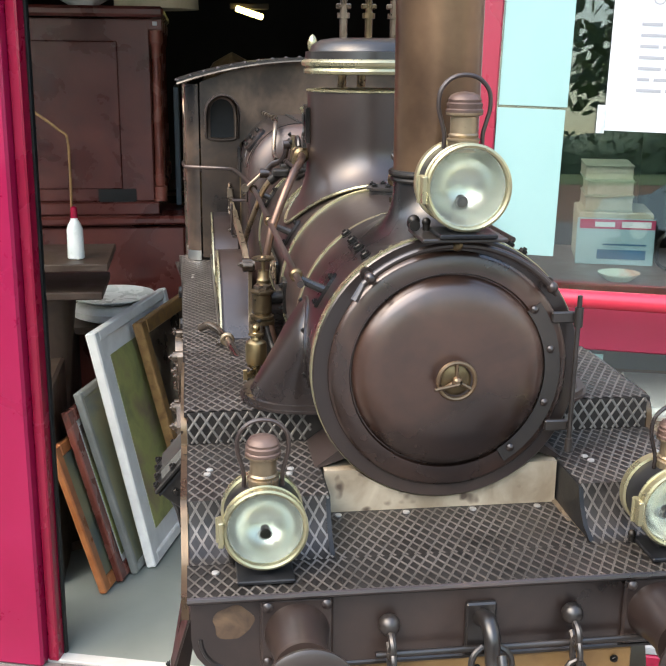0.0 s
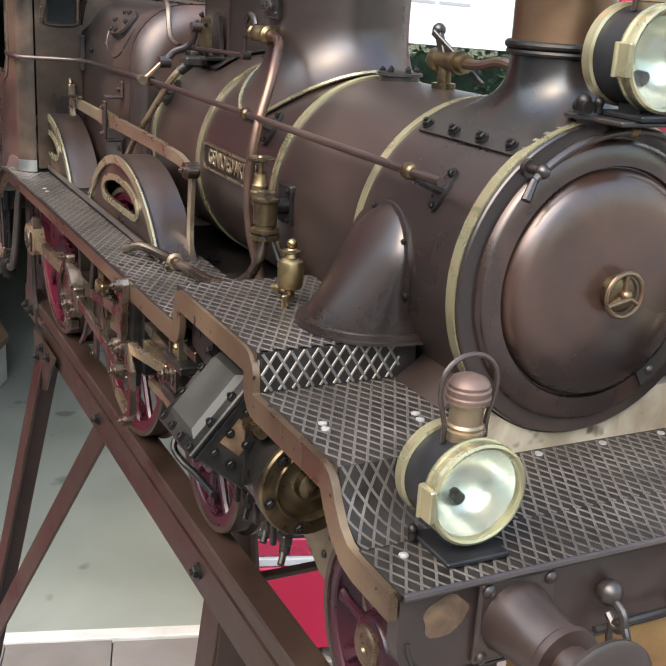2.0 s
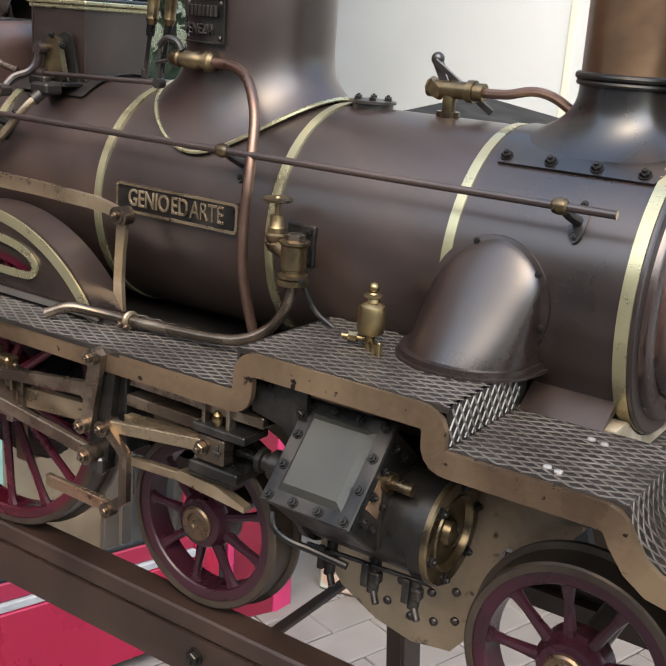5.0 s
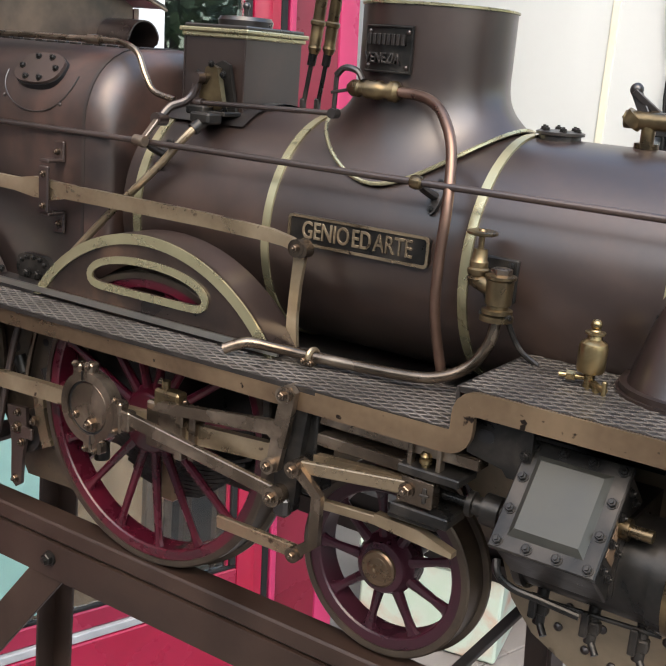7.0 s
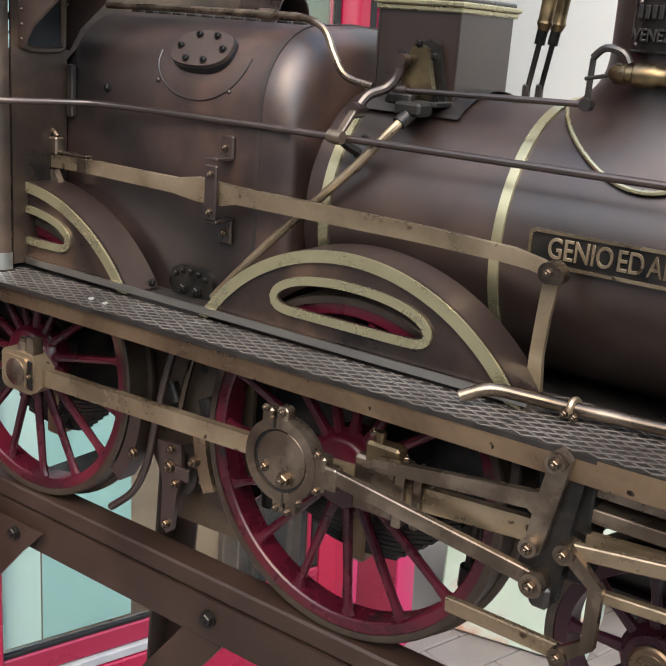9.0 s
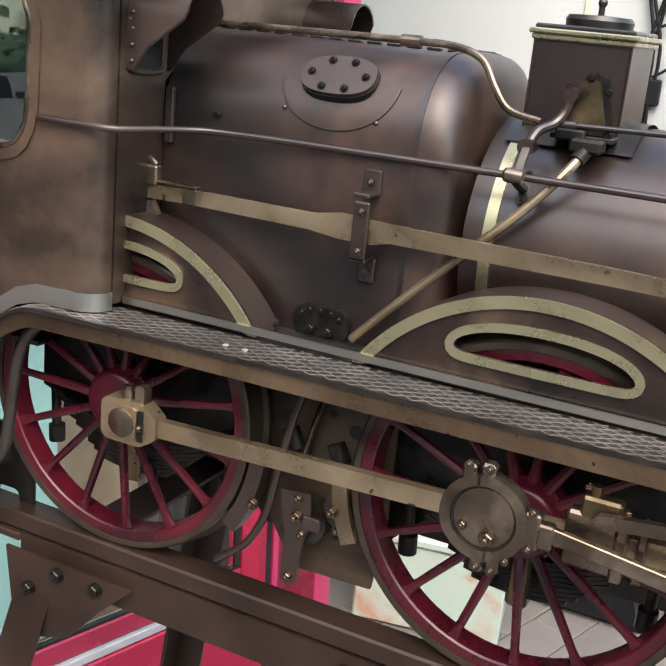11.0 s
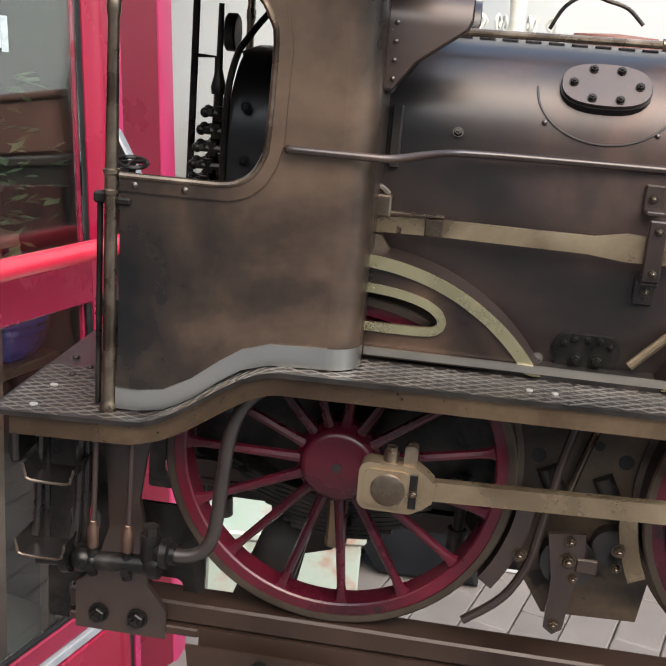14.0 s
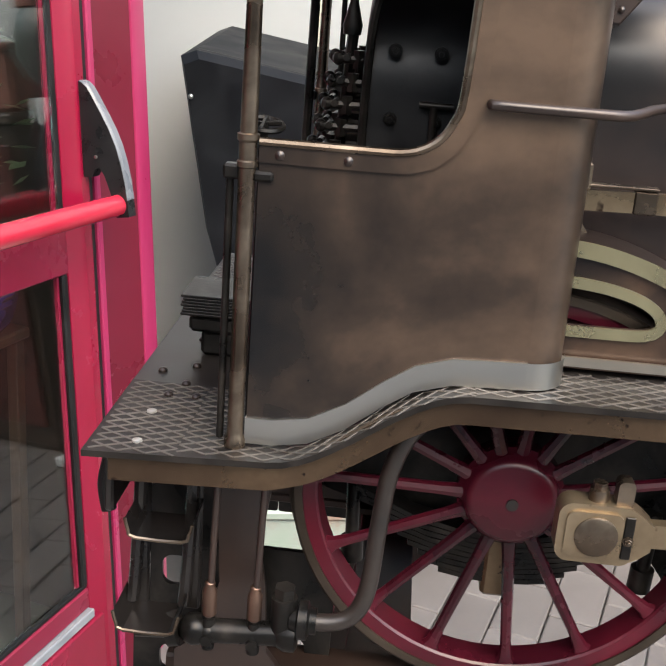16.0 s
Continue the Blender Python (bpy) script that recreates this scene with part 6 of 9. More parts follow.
part("valve_wheel", Bld().lathe((0.748, -0.0905, 1.3135), Z, [(0, 0.0075), (0.0006, 0.0085), (0.0018, 0.0085), (0.0024, 0.0072), (0.0022, 0.0025), (0.0032, 0.002), (0.0034, 0)], 24), BRASS_DK, ck)
part("valve_nut", Bld().lathe((0.7625, -0.0925, 1.2948), Z, [(0, 0.006), (0.0028, 0.006), (0.0032, 0.005)], 6), STEEL, ck)
part("valve_flange", Bld().lathe((0.7625, -0.0925, 1.2695), Z, [(0, 0.0092), (0.0028, 0.0092), (0.0034, 0.007)], 24), BRASS_DK, ck)
part("mount_pad", Bld().box((0.7555, -0.0755, 1.2885), (0.0190, 0.004, 0.0240), 0.0008).cyl((0.7610, -0.0925, 1.287), (0.7585, -0.076, 1.2880), 0.0048), IRON, ck)
bolts(BOLT_DK, ck, [(0.7615, -0.0775, z) for z in (1.2800, 1.2970)] + [(0.7625 + 0.0075 * c, -0.0925 + 0.006 * q, 1.2725) for c, q in ((1, -0.3), (-1, -0.3))], (0, -1, 0.2), 0.9)
part("feed_pipe", Bld().tube([(0.7625, -0.0925, 1.271), (0.7615, -0.0945, 1.258), (0.754, -0.0990, 1.2435), (0.739, -0.1055, 1.2345), (0.715, -0.1095, 1.2315), (0.661, -0.1150, 1.2305), (0.640, -0.1200, 1.2315), (0.624, -0.1290, 1.2335), (0.612, -0.1365, 1.2285)], 0.0033, 12, 5), STEEL, loco, "grey feed pipe along the board")
cl = part("pipe_clip", Bld().torus((0.661, -0.1150, 1.2305), (1, -0.1, 0), 0.0042, 0.0018, 20, 8), ROD, loco, "brass pipe clip")
bolts(BOLT_ME, cl, [(0.659, -0.1210, 1.2288), (0.664, -0.1210, 1.2282)], (0, -1, 0), 0.9)
part("drip_pipe", Bld().tube([(0.768, -0.090, 1.270), (0.775, -0.086, 1.255), (0.785, -0.082, 1.247)], 0.0016, 8), IRON, ck)
# oil cup
oc = part("oil_cup", Bld().lathe((0.8205, -0.1005, 1.2545), Z, [(0, 0.003), (0.0015, 0.0065), (0.003, 0.0072), (0.0145, 0.0074), (0.0165, 0.0068), (0.0185, 0.004), (0.0205, 0.0035), (0.0212, 0.0052), (0.0222, 0.0052), (0.0228, 0.003), (0.0235, 0.0025)], 24).ball((0.8205, -0.1005, 1.2805), 0.0030), BRASS, loco, "brass displacement oil cup")
part("oil_cock", Bld().cyl((0.8205, -0.1005, 1.2475), (0.8205, -0.1005, 1.256), 0.0028).cyl((0.806, -0.1050, 1.2525), (0.8205, -0.1005, 1.2525), 0.0014).cyl((0.8095, -0.1040, 1.2525), (0.814, -0.1025, 1.2525), 0.0028, n=6).cyl((0.8205, -0.1005, 1.2515), (0.832, -0.1085, 1.2500), 0.0017).box((0.8315, -0.1085, 1.2500), (0.002, 0.003, 0.010), 0.0005).cyl((0.8265, -0.1050, 1.2475), (0.8265, -0.1050, 1.2505), 0.0022, n=6), BRASS, oc)

# ---- reach rod along the firebox ----
rp = [(0.250, 1.2975), (0.298, 1.2990), (0.383, 1.2985), (0.400, 1.3015), (0.428, 1.3000), (0.56, 1.2985), (0.612, 1.2965), (0.628, 1.2935), (0.635, 1.2905)]
rq = [(0.633, 1.2850), (0.622, 1.2875), (0.606, 1.2885), (0.56, 1.2895), (0.432, 1.2895), (0.420, 1.2868), (0.400, 1.2868), (0.380, 1.2890), (0.298, 1.2900), (0.250, 1.2890)]
rr_ = part("reach_rod", Bld().slab(rp + rq, -0.0985, -0.0945), ROD, loco, "long flat steel reach rod")
part("rod_joint", Bld().box((0.298, -0.0965, 1.2945), (0.010, 0.0055, 0.0100), 0.0006).box((0.280, -0.0965, 1.3005), (0.046, 0.006, 0.0012), 0.0003), STEEL, rr_)
rj = part("rod_pin", Bld().cyl((0.633, -0.1005, 1.2880), (0.633, -0.090, 1.2880), 0.0055, n=20).cyl((0.6365, -0.1000, 1.2870), (0.6365, -0.092, 1.2870), 0.0045, n=20), STEEL, rr_)
bolts(BOLT_ME, rj, [(0.633, -0.1003, 1.2880)], (0, -1, 0), 1.2)
part("drop_arm", Bld().slab([(0.6290, 1.288), (0.6375, 1.288), (0.6345, 1.265), (0.6335, 1.245), (0.6350, 1.2265), (0.6265, 1.2265), (0.6265, 1.245), (0.6275, 1.265)], -0.0955, -0.0925), ROD, rr_)
stp = part("rod_guide", Bld().box((0.4140, -0.1005, 1.2940), (0.0095, 0.0025, 0.0330), 0.0008).box((0.4120, -0.0915, 1.3135), (0.0100, 0.016, 0.0025), 0.0006).box((0.4120, -0.0850, 1.3195), (0.0105, 0.0025, 0.0150), 0.0008).box((0.4140, -0.0925, 1.2765), (0.0095, 0.016, 0.0025), 0.0006).box((0.4140, -0.0860, 1.2690), (0.0105, 0.0025, 0.0150), 0.0008), BROWN, rr_, "bolted rod guide")
bolts(BOLT_ME, stp, [(0.4145, -0.1015, 1.3050), (0.4145, -0.1015, 1.2825), (0.4115, -0.0862, 1.3195), (0.4145, -0.0872, 1.2690)], (0, -1, 0), 1.0)
part("cab_hinge", Bld().box((0.268, -0.0965, 1.304), (0.012, 0.007, 0.012), 0.001).tube([(0.262, -0.097, 1.308), (0.266, -0.097, 1.314), (0.272, -0.097, 1.310)], 0.002, 8).slab([(0.258, 1.288), (0.263, 1.276), (0.274, 1.2725), (0.278, 1.276), (0.270, 1.288)], -0.099, -0.094), STEEL, rr_)
part("sand_pipe", Bld().tube([(0.5230, -0.0625, 1.3510), (0.522, -0.0660, 1.3480), (0.516, -0.0735, 1.338), (0.500, -0.0800, 1.318), (0.468, -0.0885, 1.285), (0.437, -0.0915, 1.254), (0.412, -0.0925, 1.228)], 0.0027, 10), ROD, loco, "brass sanding pipe")
ff = part("washout_door", Bld().slab([(0.3885 + x, 1.2315 + z) for x, z in rrect(0.037, 0.0200, 0.0085)], -0.0880, -0.0835), IRON, firebox, "bolted dark washout door")
bolts(BOLT_DK, ff, [(0.3885 + u, -0.0880, 1.2315 + w) for u, w in ((-0.0125, 0.0045), (0.0125, 0.0045), (0, 0.0078), (-0.007, 0.0072), (0.007, 0.0072))], (0, -1, 0), 0.85)
bolts(BOLT_DK, ff, [(0.3830, -0.0885, 1.2275), (0.3945, -0.0885, 1.2275)], (0, -1, 0), 1.5)
bolts(BOLT_DK, firebox, [(0.357, -0.0955, 1.2275), (0.362, -0.0950, 1.2275), (0.305, -0.0835, 1.345)], (0, -1, 0.5), 1.2)
part("blower_pipe", Bld().tube([(0.276, -0.058, 1.3965), (0.35, -0.057, 1.3975), (0.415, -0.0555, 1.3980), (0.440, -0.056, 1.3975), (0.458, -0.058, 1.392), (0.468, -0.060, 1.378), (0.478, -0.061, 1.367), (0.496, -0.060, 1.363)], 0.0022, 10, 5), STEEL, loco, "grey steel blower pipe")
part("pipe_union", Bld().cyl((0.408, -0.0557, 1.3979), (0.420, -0.0555, 1.3980), 0.0034), STEEL, loco)

# ---- valve gear and rods, near side ----
G = -1
er = part("coupling_rod", Bld().slab([(0.306, 1.1660), (0.316, 1.1665), (0.505, 1.1735), (0.505, 1.1625), (0.316, 1.1555), (0.306, 1.1550)], -0.1430, -0.1370), ROD, loco, "coupling rod between the driving wheels")
re_ = part("rod_end", Bld().slab([(0.2905 + x, 1.1610 + z) for x, z in rrect(0.0335, 0.0275, 0.006)], -0.1460, -0.1340).slab([(0.305, 1.1735), (0.3095, 1.1705), (0.314, 1.1665), (0.314, 1.1550), (0.3095, 1.1510), (0.305, 1.1485)], -0.1455, -0.1345), ROD, er)
part("bearing_cap", Bld().slab([(0.2890 + x, 1.1612 + z) for x, z in rrect(0.0240, 0.0210, 0.004)], -0.1475, -0.1455), ROD, re_)
part("pin_face", Bld().lathe((0.2900, -0.1470, 1.1608), (0, -1, 0), [(0, 0.0092), (0.0012, 0.0092), (0.0018, 0.0080), (0.0018, 0.0)], 28), STEEL, re_)
part("wedge", Bld().box((0.3035, -0.1466, 1.1610), (0.0042, 0.0012, 0.0200), 0.0004), IRON, re_)
bolts(BOLT_ME, re_, [(0.3035, -0.1472, 1.1600)], (0, -1, 0), 0.9)
part("oil_pot", Bld().cyl((0.2900, -0.1400, 1.1740), (0.2900, -0.1400, 1.1800), 0.0042).cyl((0.2900, -0.1400, 1.1800), (0.2900, -0.1400, 1.1830), 0.0032, n=6).slab([(0.3005 + x, 1.1790 + z) for x, z in rrect(0.007, 0.0130, 0.0025)], -0.1440, -0.1360), STEEL, re_)

dc = Vector((0.5240, -0.1560, 1.1745))
ec = part("eccentric_strap", Bld()._ring(dc, (0, -1, 0), [(-0.0045, 0.0175), (-0.0045, 0.0232), (0.0045, 0.0232), (0.0045, 0.0175), (-0.0045, 0.0175)], 48, Z), STEEL, loco, "two-part eccentric strap with bolted lugs")
part("crank_disc", Bld().lathe(dc + Vector((0, 0.006, 0)), (0, -1, 0), [(0, 0.0165), (0.0085, 0.0165), (0.0092, 0.0158), (0.0092, 0.0)], 48), STEEL, ec, "plain turned disc")
part("groove", Bld()._ring(dc, (0, -1, 0), [(0.0, 0.0163), (0.0028, 0.0163), (0.0028, 0.0178), (0.0, 0.0178), (0.0, 0.0163)], 48, Z), BLACK, ec)
for dx, dz in ((-0.0105, 0.0225), (-0.001, 0.0245), (0.0075, -0.0245), (-0.0005, -0.0255)):
    part("lug", Bld().box(dc + Vector((dx, 0, dz)), (0.0075, 0.0085, 0.0095), 0.0015), STEEL, ec)
bolts(BOLT_ME, ec, [dc + Vector((0.0035, -0.0030, -0.0100))], (0, -1, 0), 1.9)
bolts(BOLT_ME, ec, [dc + Vector((-0.0105, -0.0030, -0.0065))], (0, -1, 0), 1.15)
bolts(BOLT_ME, ec, [dc + Vector((-0.0105, -0.0045, 0.0270)), dc + Vector((0.0005, -0.0045, 0.0270)), dc + Vector((0.0075, -0.0045, -0.0270)), dc + Vector((-0.0005, -0.0045, -0.0270)), dc + Vector((0.014, -0.004, -0.0195))], (0, -1, 0.3), 0.9)
for du, dz in ((-0.0045, 0.0205), (0.0035, -0.0205)):
    part("split_line", Bld().box(dc + Vector((du, -0.0046, dz)), (0.0012, 0.0008, 0.006), 0), IRON, ec)
rod = part("eccentric_rod", Bld().bar((0.549, -0.1570, 1.1765), (0.6700, -0.1545, 1.1600), 0.0082, 0.0042, 0.0006), STEEL, loco, "long eccentric rod")
part("rod_fork", Bld().box((0.5485, -0.1560, 1.1745), (0.0085, 0.0085, 0.0200), 0.0012).box((0.5555, -0.1560, 1.1735), (0.008, 0.0075, 0.0130), 0.001), STEEL, rod)
bolts(BOLT_ME, rod, [(0.5485, -0.1602, 1.1855), (0.5485, -0.1602, 1.1655)], (0, -1, 0), 0.9)
big = part("connecting_rod", Bld().slab([(0.535, 1.1760), (0.565, 1.1775), (0.745, 1.1895), (0.745, 1.1795), (0.565, 1.1640), (0.535, 1.1620)], -0.1450, -0.1400), ROD, loco, "main connecting rod")
part("big_end", Bld().box((0.575, -0.1430, 1.1720), (0.026, 0.010, 0.0300), 0.0015).box((0.590, -0.1430, 1.1720), (0.006, 0.012, 0.034), 0.001).box((0.600, -0.143, 1.172), (0.005, 0.011, 0.030), 0.001), STEEL, big)
part("oil_box", Bld().box((0.578, -0.1430, 1.1900), (0.020, 0.010, 0.012), 0.0015).cyl((0.574, -0.143, 1.196), (0.574, -0.143, 1.201), 0.0028), BRASS_DK, big)
bolts(BOLT_ME, big, [(0.570, -0.1430, 1.1985), (0.590, -0.1430, 1.1900), (0.600, -0.1430, 1.1880)], Z, 1.0)
part("valve_rod", Bld().slab([(0.575, 1.1870), (0.578, 1.1905), (0.660, 1.2010), (0.668, 1.2005), (0.668, 1.1935), (0.660, 1.1925), (0.580, 1.1845)], -0.1540, -0.1495).cyl((0.6655, -0.1552, 1.1970), (0.6655, -0.148, 1.1970), 0.0055), STEEL, loco, "forked valve rod")
lk = part("expansion_link", Bld().slab([(0.6790, 1.2190), (0.6850, 1.2150), (0.6815, 1.1880), (0.6790, 1.1500), (0.6720, 1.1460), (0.6650, 1.1500), (0.6645, 1.1720), (0.6700, 1.1990)], -0.1500, -0.1440), IRON, loco, "slotted expansion link")
part("swing_link", Bld().slab([(0.6765, 1.2245), (0.6795, 1.2215), (0.6760, 1.2000), (0.6705, 1.1735), (0.6665, 1.1715), (0.6625, 1.1745), (0.6650, 1.1950), (0.6700, 1.2220), (0.6730, 1.2245)], -0.1560, -0.1520), STEEL, lk)
for x, z, r_, m_ in ((0.6735, 1.2200, 0.0048, STEEL), (0.6660, 1.1765, 0.0045, STEEL), (0.6700, 1.1590, 0.0058, STEEL), (0.6830, 1.1795, 0.0048, STEEL)):
    pb = part("link_pin", Bld().cyl((x, -0.1600, z), (x, -0.1480, z), r_, n=20), m_, lk)
    bolts(BOLT_ME, pb, [(x, -0.1598, z)], (0, -1, 0), r_ / 0.0040)
part("link_foot", Bld().box((0.672, -0.150, 1.1515), (0.010, 0.008, 0.012), 0.002), BROWN_DK, lk)
crp = bent_strip([(0.6815, 1.1808), (0.6865, 1.1780), (0.6990, 1.1680), (0.6992, 1.1400), (0.6850, 1.1285)], 0.0066, -0.1580, -0.1540, 0.004)
cr = part("combination_lever", crp.cyl((0.6865, -0.1592, 1.1290), (0.6865, -0.1532, 1.1290), 0.0045).cyl((0.6830, -0.1592, 1.1798), (0.6830, -0.1532, 1.1798), 0.0046), STEEL, loco, "cranked combination lever")
bolts(BOLT_ME, cr, [(0.6865, -0.1588, 1.1290)], (0, -1, 0), 1.0)
part("union_link", Bld().bar((0.6865, -0.1530, 1.1290), (0.622, -0.1450, 1.1245), 0.0080, 0.0040, 0.0006), ROD, loco)
part("radius_bar", Bld().bar((0.6830, -0.1530, 1.1800), (0.7470, -0.1460, 1.1850), 0.0072, 0.0042, 0.0006), ROD, loco, "flat radius bar")
part("slide_rod", Bld().bar((0.690, -0.1400, 1.1560), (0.735, -0.1400, 1.1585), 0.0055, 0.005, 0.0006).slab([(0.728, 1.1625), (0.755, 1.1615), (0.776, 1.1550), (0.776, 1.1520), (0.728, 1.1560)], -0.1430, -0.1370), ROD, loco)
gb = part("guide_bar", Bld().box((0.728, -0.1370, 1.2065), (0.115, 0.012, 0.0065), 0.0006), STEEL, loco, "polished guide bar")
part("guide_bar", Bld().box((0.722, -0.1370, 1.1945), (0.105, 0.014, 0.0070), 0.0006), STEEL, loco, "polished guide bar")
part("guide_bracket", Bld().box((0.684, -0.1350, 1.190), (0.008, 0.020, 0.060), 0.001).box((0.645, -0.125, 1.195), (0.006, 0.02, 0.05), 0.001).box((0.655, -0.115, 1.205), (0.006, 0.02, 0.035), 0.001), IRON, loco)
xh = part("crosshead", Bld().box((0.7540, -0.1430, 1.1840), (0.0190, 0.0090, 0.0150), 0.0006), STEEL, loco, "crosshead block")
part("slipper", Bld().box((0.7600, -0.1380, 1.1955), (0.036, 0.022, 0.0050), 0.0008).box((0.7570, -0.1380, 1.1720), (0.034, 0.022, 0.0065), 0.0008).box((0.752, -0.136, 1.167), (0.03, 0.02, 0.004), 0.001), IRON, xh)
part("slipper_rib", Bld().box((0.7470, -0.1430, 1.2040), (0.0025, 0.006, 0.0150), 0.0004).box((0.7640, -0.1430, 1.2040), (0.0025, 0.006, 0.0150), 0.0004), STEEL, xh)
part("crosshead_oiler", Bld().cyl((0.7555, -0.1430, 1.1980), (0.7555, -0.1430, 1.2040), 0.0022).lathe((0.7555, -0.143, 1.2), Z, [(0, 0.0035), (0.002, 0.0035), (0.003, 0.002), (0.004, 0.0035), (0.006, 0.002)], 14), BRASS, xh)
bolts(BOLT_ME, xh, [(0.7485, -0.1478, 1.1840)], (0, -1, 0), 1.7)
bolts(BOLT_ME, xh, [(0.7440, -0.1440, 1.1770)], (0, -1, 0), 1.1)
part("key_slot", Bld().box((0.7590, -0.1478, 1.1840), (0.0022, 0.0010, 0.0085), 0.0004).box((0.7590, -0.1480, 1.1840), (0.005, 0.001, 0.0015), 0.0003), IRON, xh)
part("piston_rod", Bld().cyl((0.763, -0.1340, 1.1820), (0.815, -0.1300, 1.1790), 0.0026).lathe((0.778, -0.1335, 1.1815), (1, 0.08, -0.05), [(0, 0.007), (0.003, 0.007), (0.0035, 0.005), (0.008, 0.005), (0.009, 0.0085), (0.018, 0.0085), (0.0185, 0.0062), (0.028, 0.0062)], 24), IRON, loco, "piston rod and gland")
fb_ = part("motion_plate", Bld().slab([(0.777, 1.2360), (0.8115, 1.2360), (0.8115, 1.2045), (0.800, 1.2045), (0.797, 1.2080), (0.777, 1.2120)], -0.1415, -0.1385), IRON, loco, "bracket with its oval slot painted on in black")
# Black inset on the solid bracket paints the slot's inner dark.
part("slot", Bld().slab([(0.7865 + x, 1.2225 + z) for x, z in rrect(0.0095, 0.0065, 0.003)], -0.1418, -0.1412), BLACK, fb_)
bolts(BOLT_DK, fb_, [(0.8085, -0.1415, 1.2185), (0.8085, -0.1415, 1.2065)], (0, -1, 0), 1.2)

# ---- cylinder and steam chest ----
cyl = part("cylinder", Bld().lathe((0.806, -0.113, 1.1680), X, [(0, 0.0270), (0.002, 0.0290), (0.006, 0.0290), (0.0062, 0.0262), (0.070, 0.0262), (0.0702, 0.0285), (0.0775, 0.0285)], 48), IRON, loco, "cylinder with a brass front cover")
part("block", Bld().slab([(0.808, 1.196), (0.860, 1.196), (0.860, 1.160), (0.808, 1.160)], -0.140, -0.075), IRON, cyl)
cov = part("front_cover", Bld().lathe((0.8835, -0.113, 1.1680), X, [(0, 0.0288), (0.0025, 0.0288), (0.0035, 0.0278), (0.0035, 0.0205), (0.0045, 0.0198), (0.0035, 0.0190), (0.0005, 0.0180), (0.0, 0.0120), (0.001, 0.0090), (0.0045, 0.0075), (0.0062, 0.0045), (0.0065, 0.0)], 48), BRASS_DK, cyl, "dished tarnished brass cylinder cover")
bolts(BOLT_DK, cov, [(0.8868, -0.113 + 0.0243 * math.cos(radians(a)), 1.1680 + 0.0243 * math.sin(radians(a))) for a in range(15, 375, 60)], X, 1.3)
N0 = Vector((0, -0.756, 0.654)).normalized()
V0 = Vector((0, 0.654, 0.756)).normalized()
CM = Matrix((X, V0, N0)).transposed().to_4x4()
cc = Vector((0.8330, -0.1510, 1.2025))


def chest(c2, s2, ch=0.0006):
    q = cc + CM.to_3x3() @ Vector(c2)
    return Bld().box(q, s2, ch, CM)


sc = part("steam_chest", chest((0, 0, -0.0200), (0.0500, 0.0560, 0.0370), 0.001), IRON, cyl, "bolted steam chest")
part("chest_cover", chest((0, 0, -0.0005), (0.0535, 0.0585, 0.0030), 0.0008), IRON, sc)
part("chest_joint", chest((0, 0, -0.0035), (0.0525, 0.0575, 0.0012), 0), BLACK, sc)
vs = [cc + CM.to_3x3() @ Vector((u * 0.0190 * k, v * 0.0215 * k, h)) for h, k in ((0.001, 1.0), (0.0042, 0.84)) for u, v in ((-1, -1), (1, -1), (1, 1), (-1, 1))]
part("cover_panel", Bld().add(vs, [(0, 1, 5, 4), (1, 2, 6, 5), (2, 3, 7, 6), (3, 0, 4, 7), (4, 5, 6, 7)]), surface("grey_green_panel", [(0.024, 0.024, 0.0205), (0.039, 0.038, 0.032)], 0.5, 0.2, 20, 300, 0.02), sc, "raised grey panel", 10)
pts = []
for i in range(4):
    u = -0.0225 + 0.015 * i
    pts += [(u, -0.0252), (u, 0.0252)]
pts += [(-0.0225, -0.0085), (-0.0225, 0.0085), (0.0225, -0.0085), (0.0225, 0.0085)]
bolts(BOLT_DK, sc, [cc + CM.to_3x3() @ Vector((u, v, 0.001)) for u, v in pts], N0, 1.15)
bolts(BOLT_DK, sc, [cc + CM.to_3x3() @ Vector((0.0252, v, h)) for v in (-0.020, -0.007, 0.007, 0.020) for h in (-0.010, -0.022)], X, 1.1)
part("rust_patch", chest((0.0253, -0.006, -0.016), (0.0006, 0.016, 0.014), 0), RUST, sc)
part("valve_stub", Bld().cyl(cc + CM.to_3x3() @ Vector((0.024, 0.004, -0.016)), cc + CM.to_3x3() @ Vector((0.030, 0.004, -0.016)), 0.0055).cyl(cc + CM.to_3x3() @ Vector((0.029, 0.004, -0.016)), cc + CM.to_3x3() @ Vector((0.041, 0.004, -0.016)), 0.0032), BRASS_DK, sc, "tarnished brass stub")
for x in (0.819, 0.847, 0.872):
    dk = part("drain_cock", Bld().cyl((x, -0.118, 1.143), (x, -0.120, 1.122), 0.0032).box((x, -0.120, 1.131), (0.009, 0.006, 0.007), 0.001).cyl((x, -0.120, 1.124), (x + 0.005, -0.124, 1.118), 0.002).box((x - 0.002, -0.126, 1.134), (0.004, 0.003, 0.014), 0.0006), IRON, cyl, "drain cock")
part("drain_pipe", Bld().tube([(0.808, -0.160, 1.170), (0.811, -0.163, 1.164), (0.818, -0.160, 1.158), (0.83, -0.156, 1.155), (0.85, -0.153, 1.152)], 0.0020, 10), IRON, cyl)
part("drain_rod", Bld().cyl((0.805, -0.122, 1.136), (0.882, -0.122, 1.140), 0.0013), IRON, cyl)

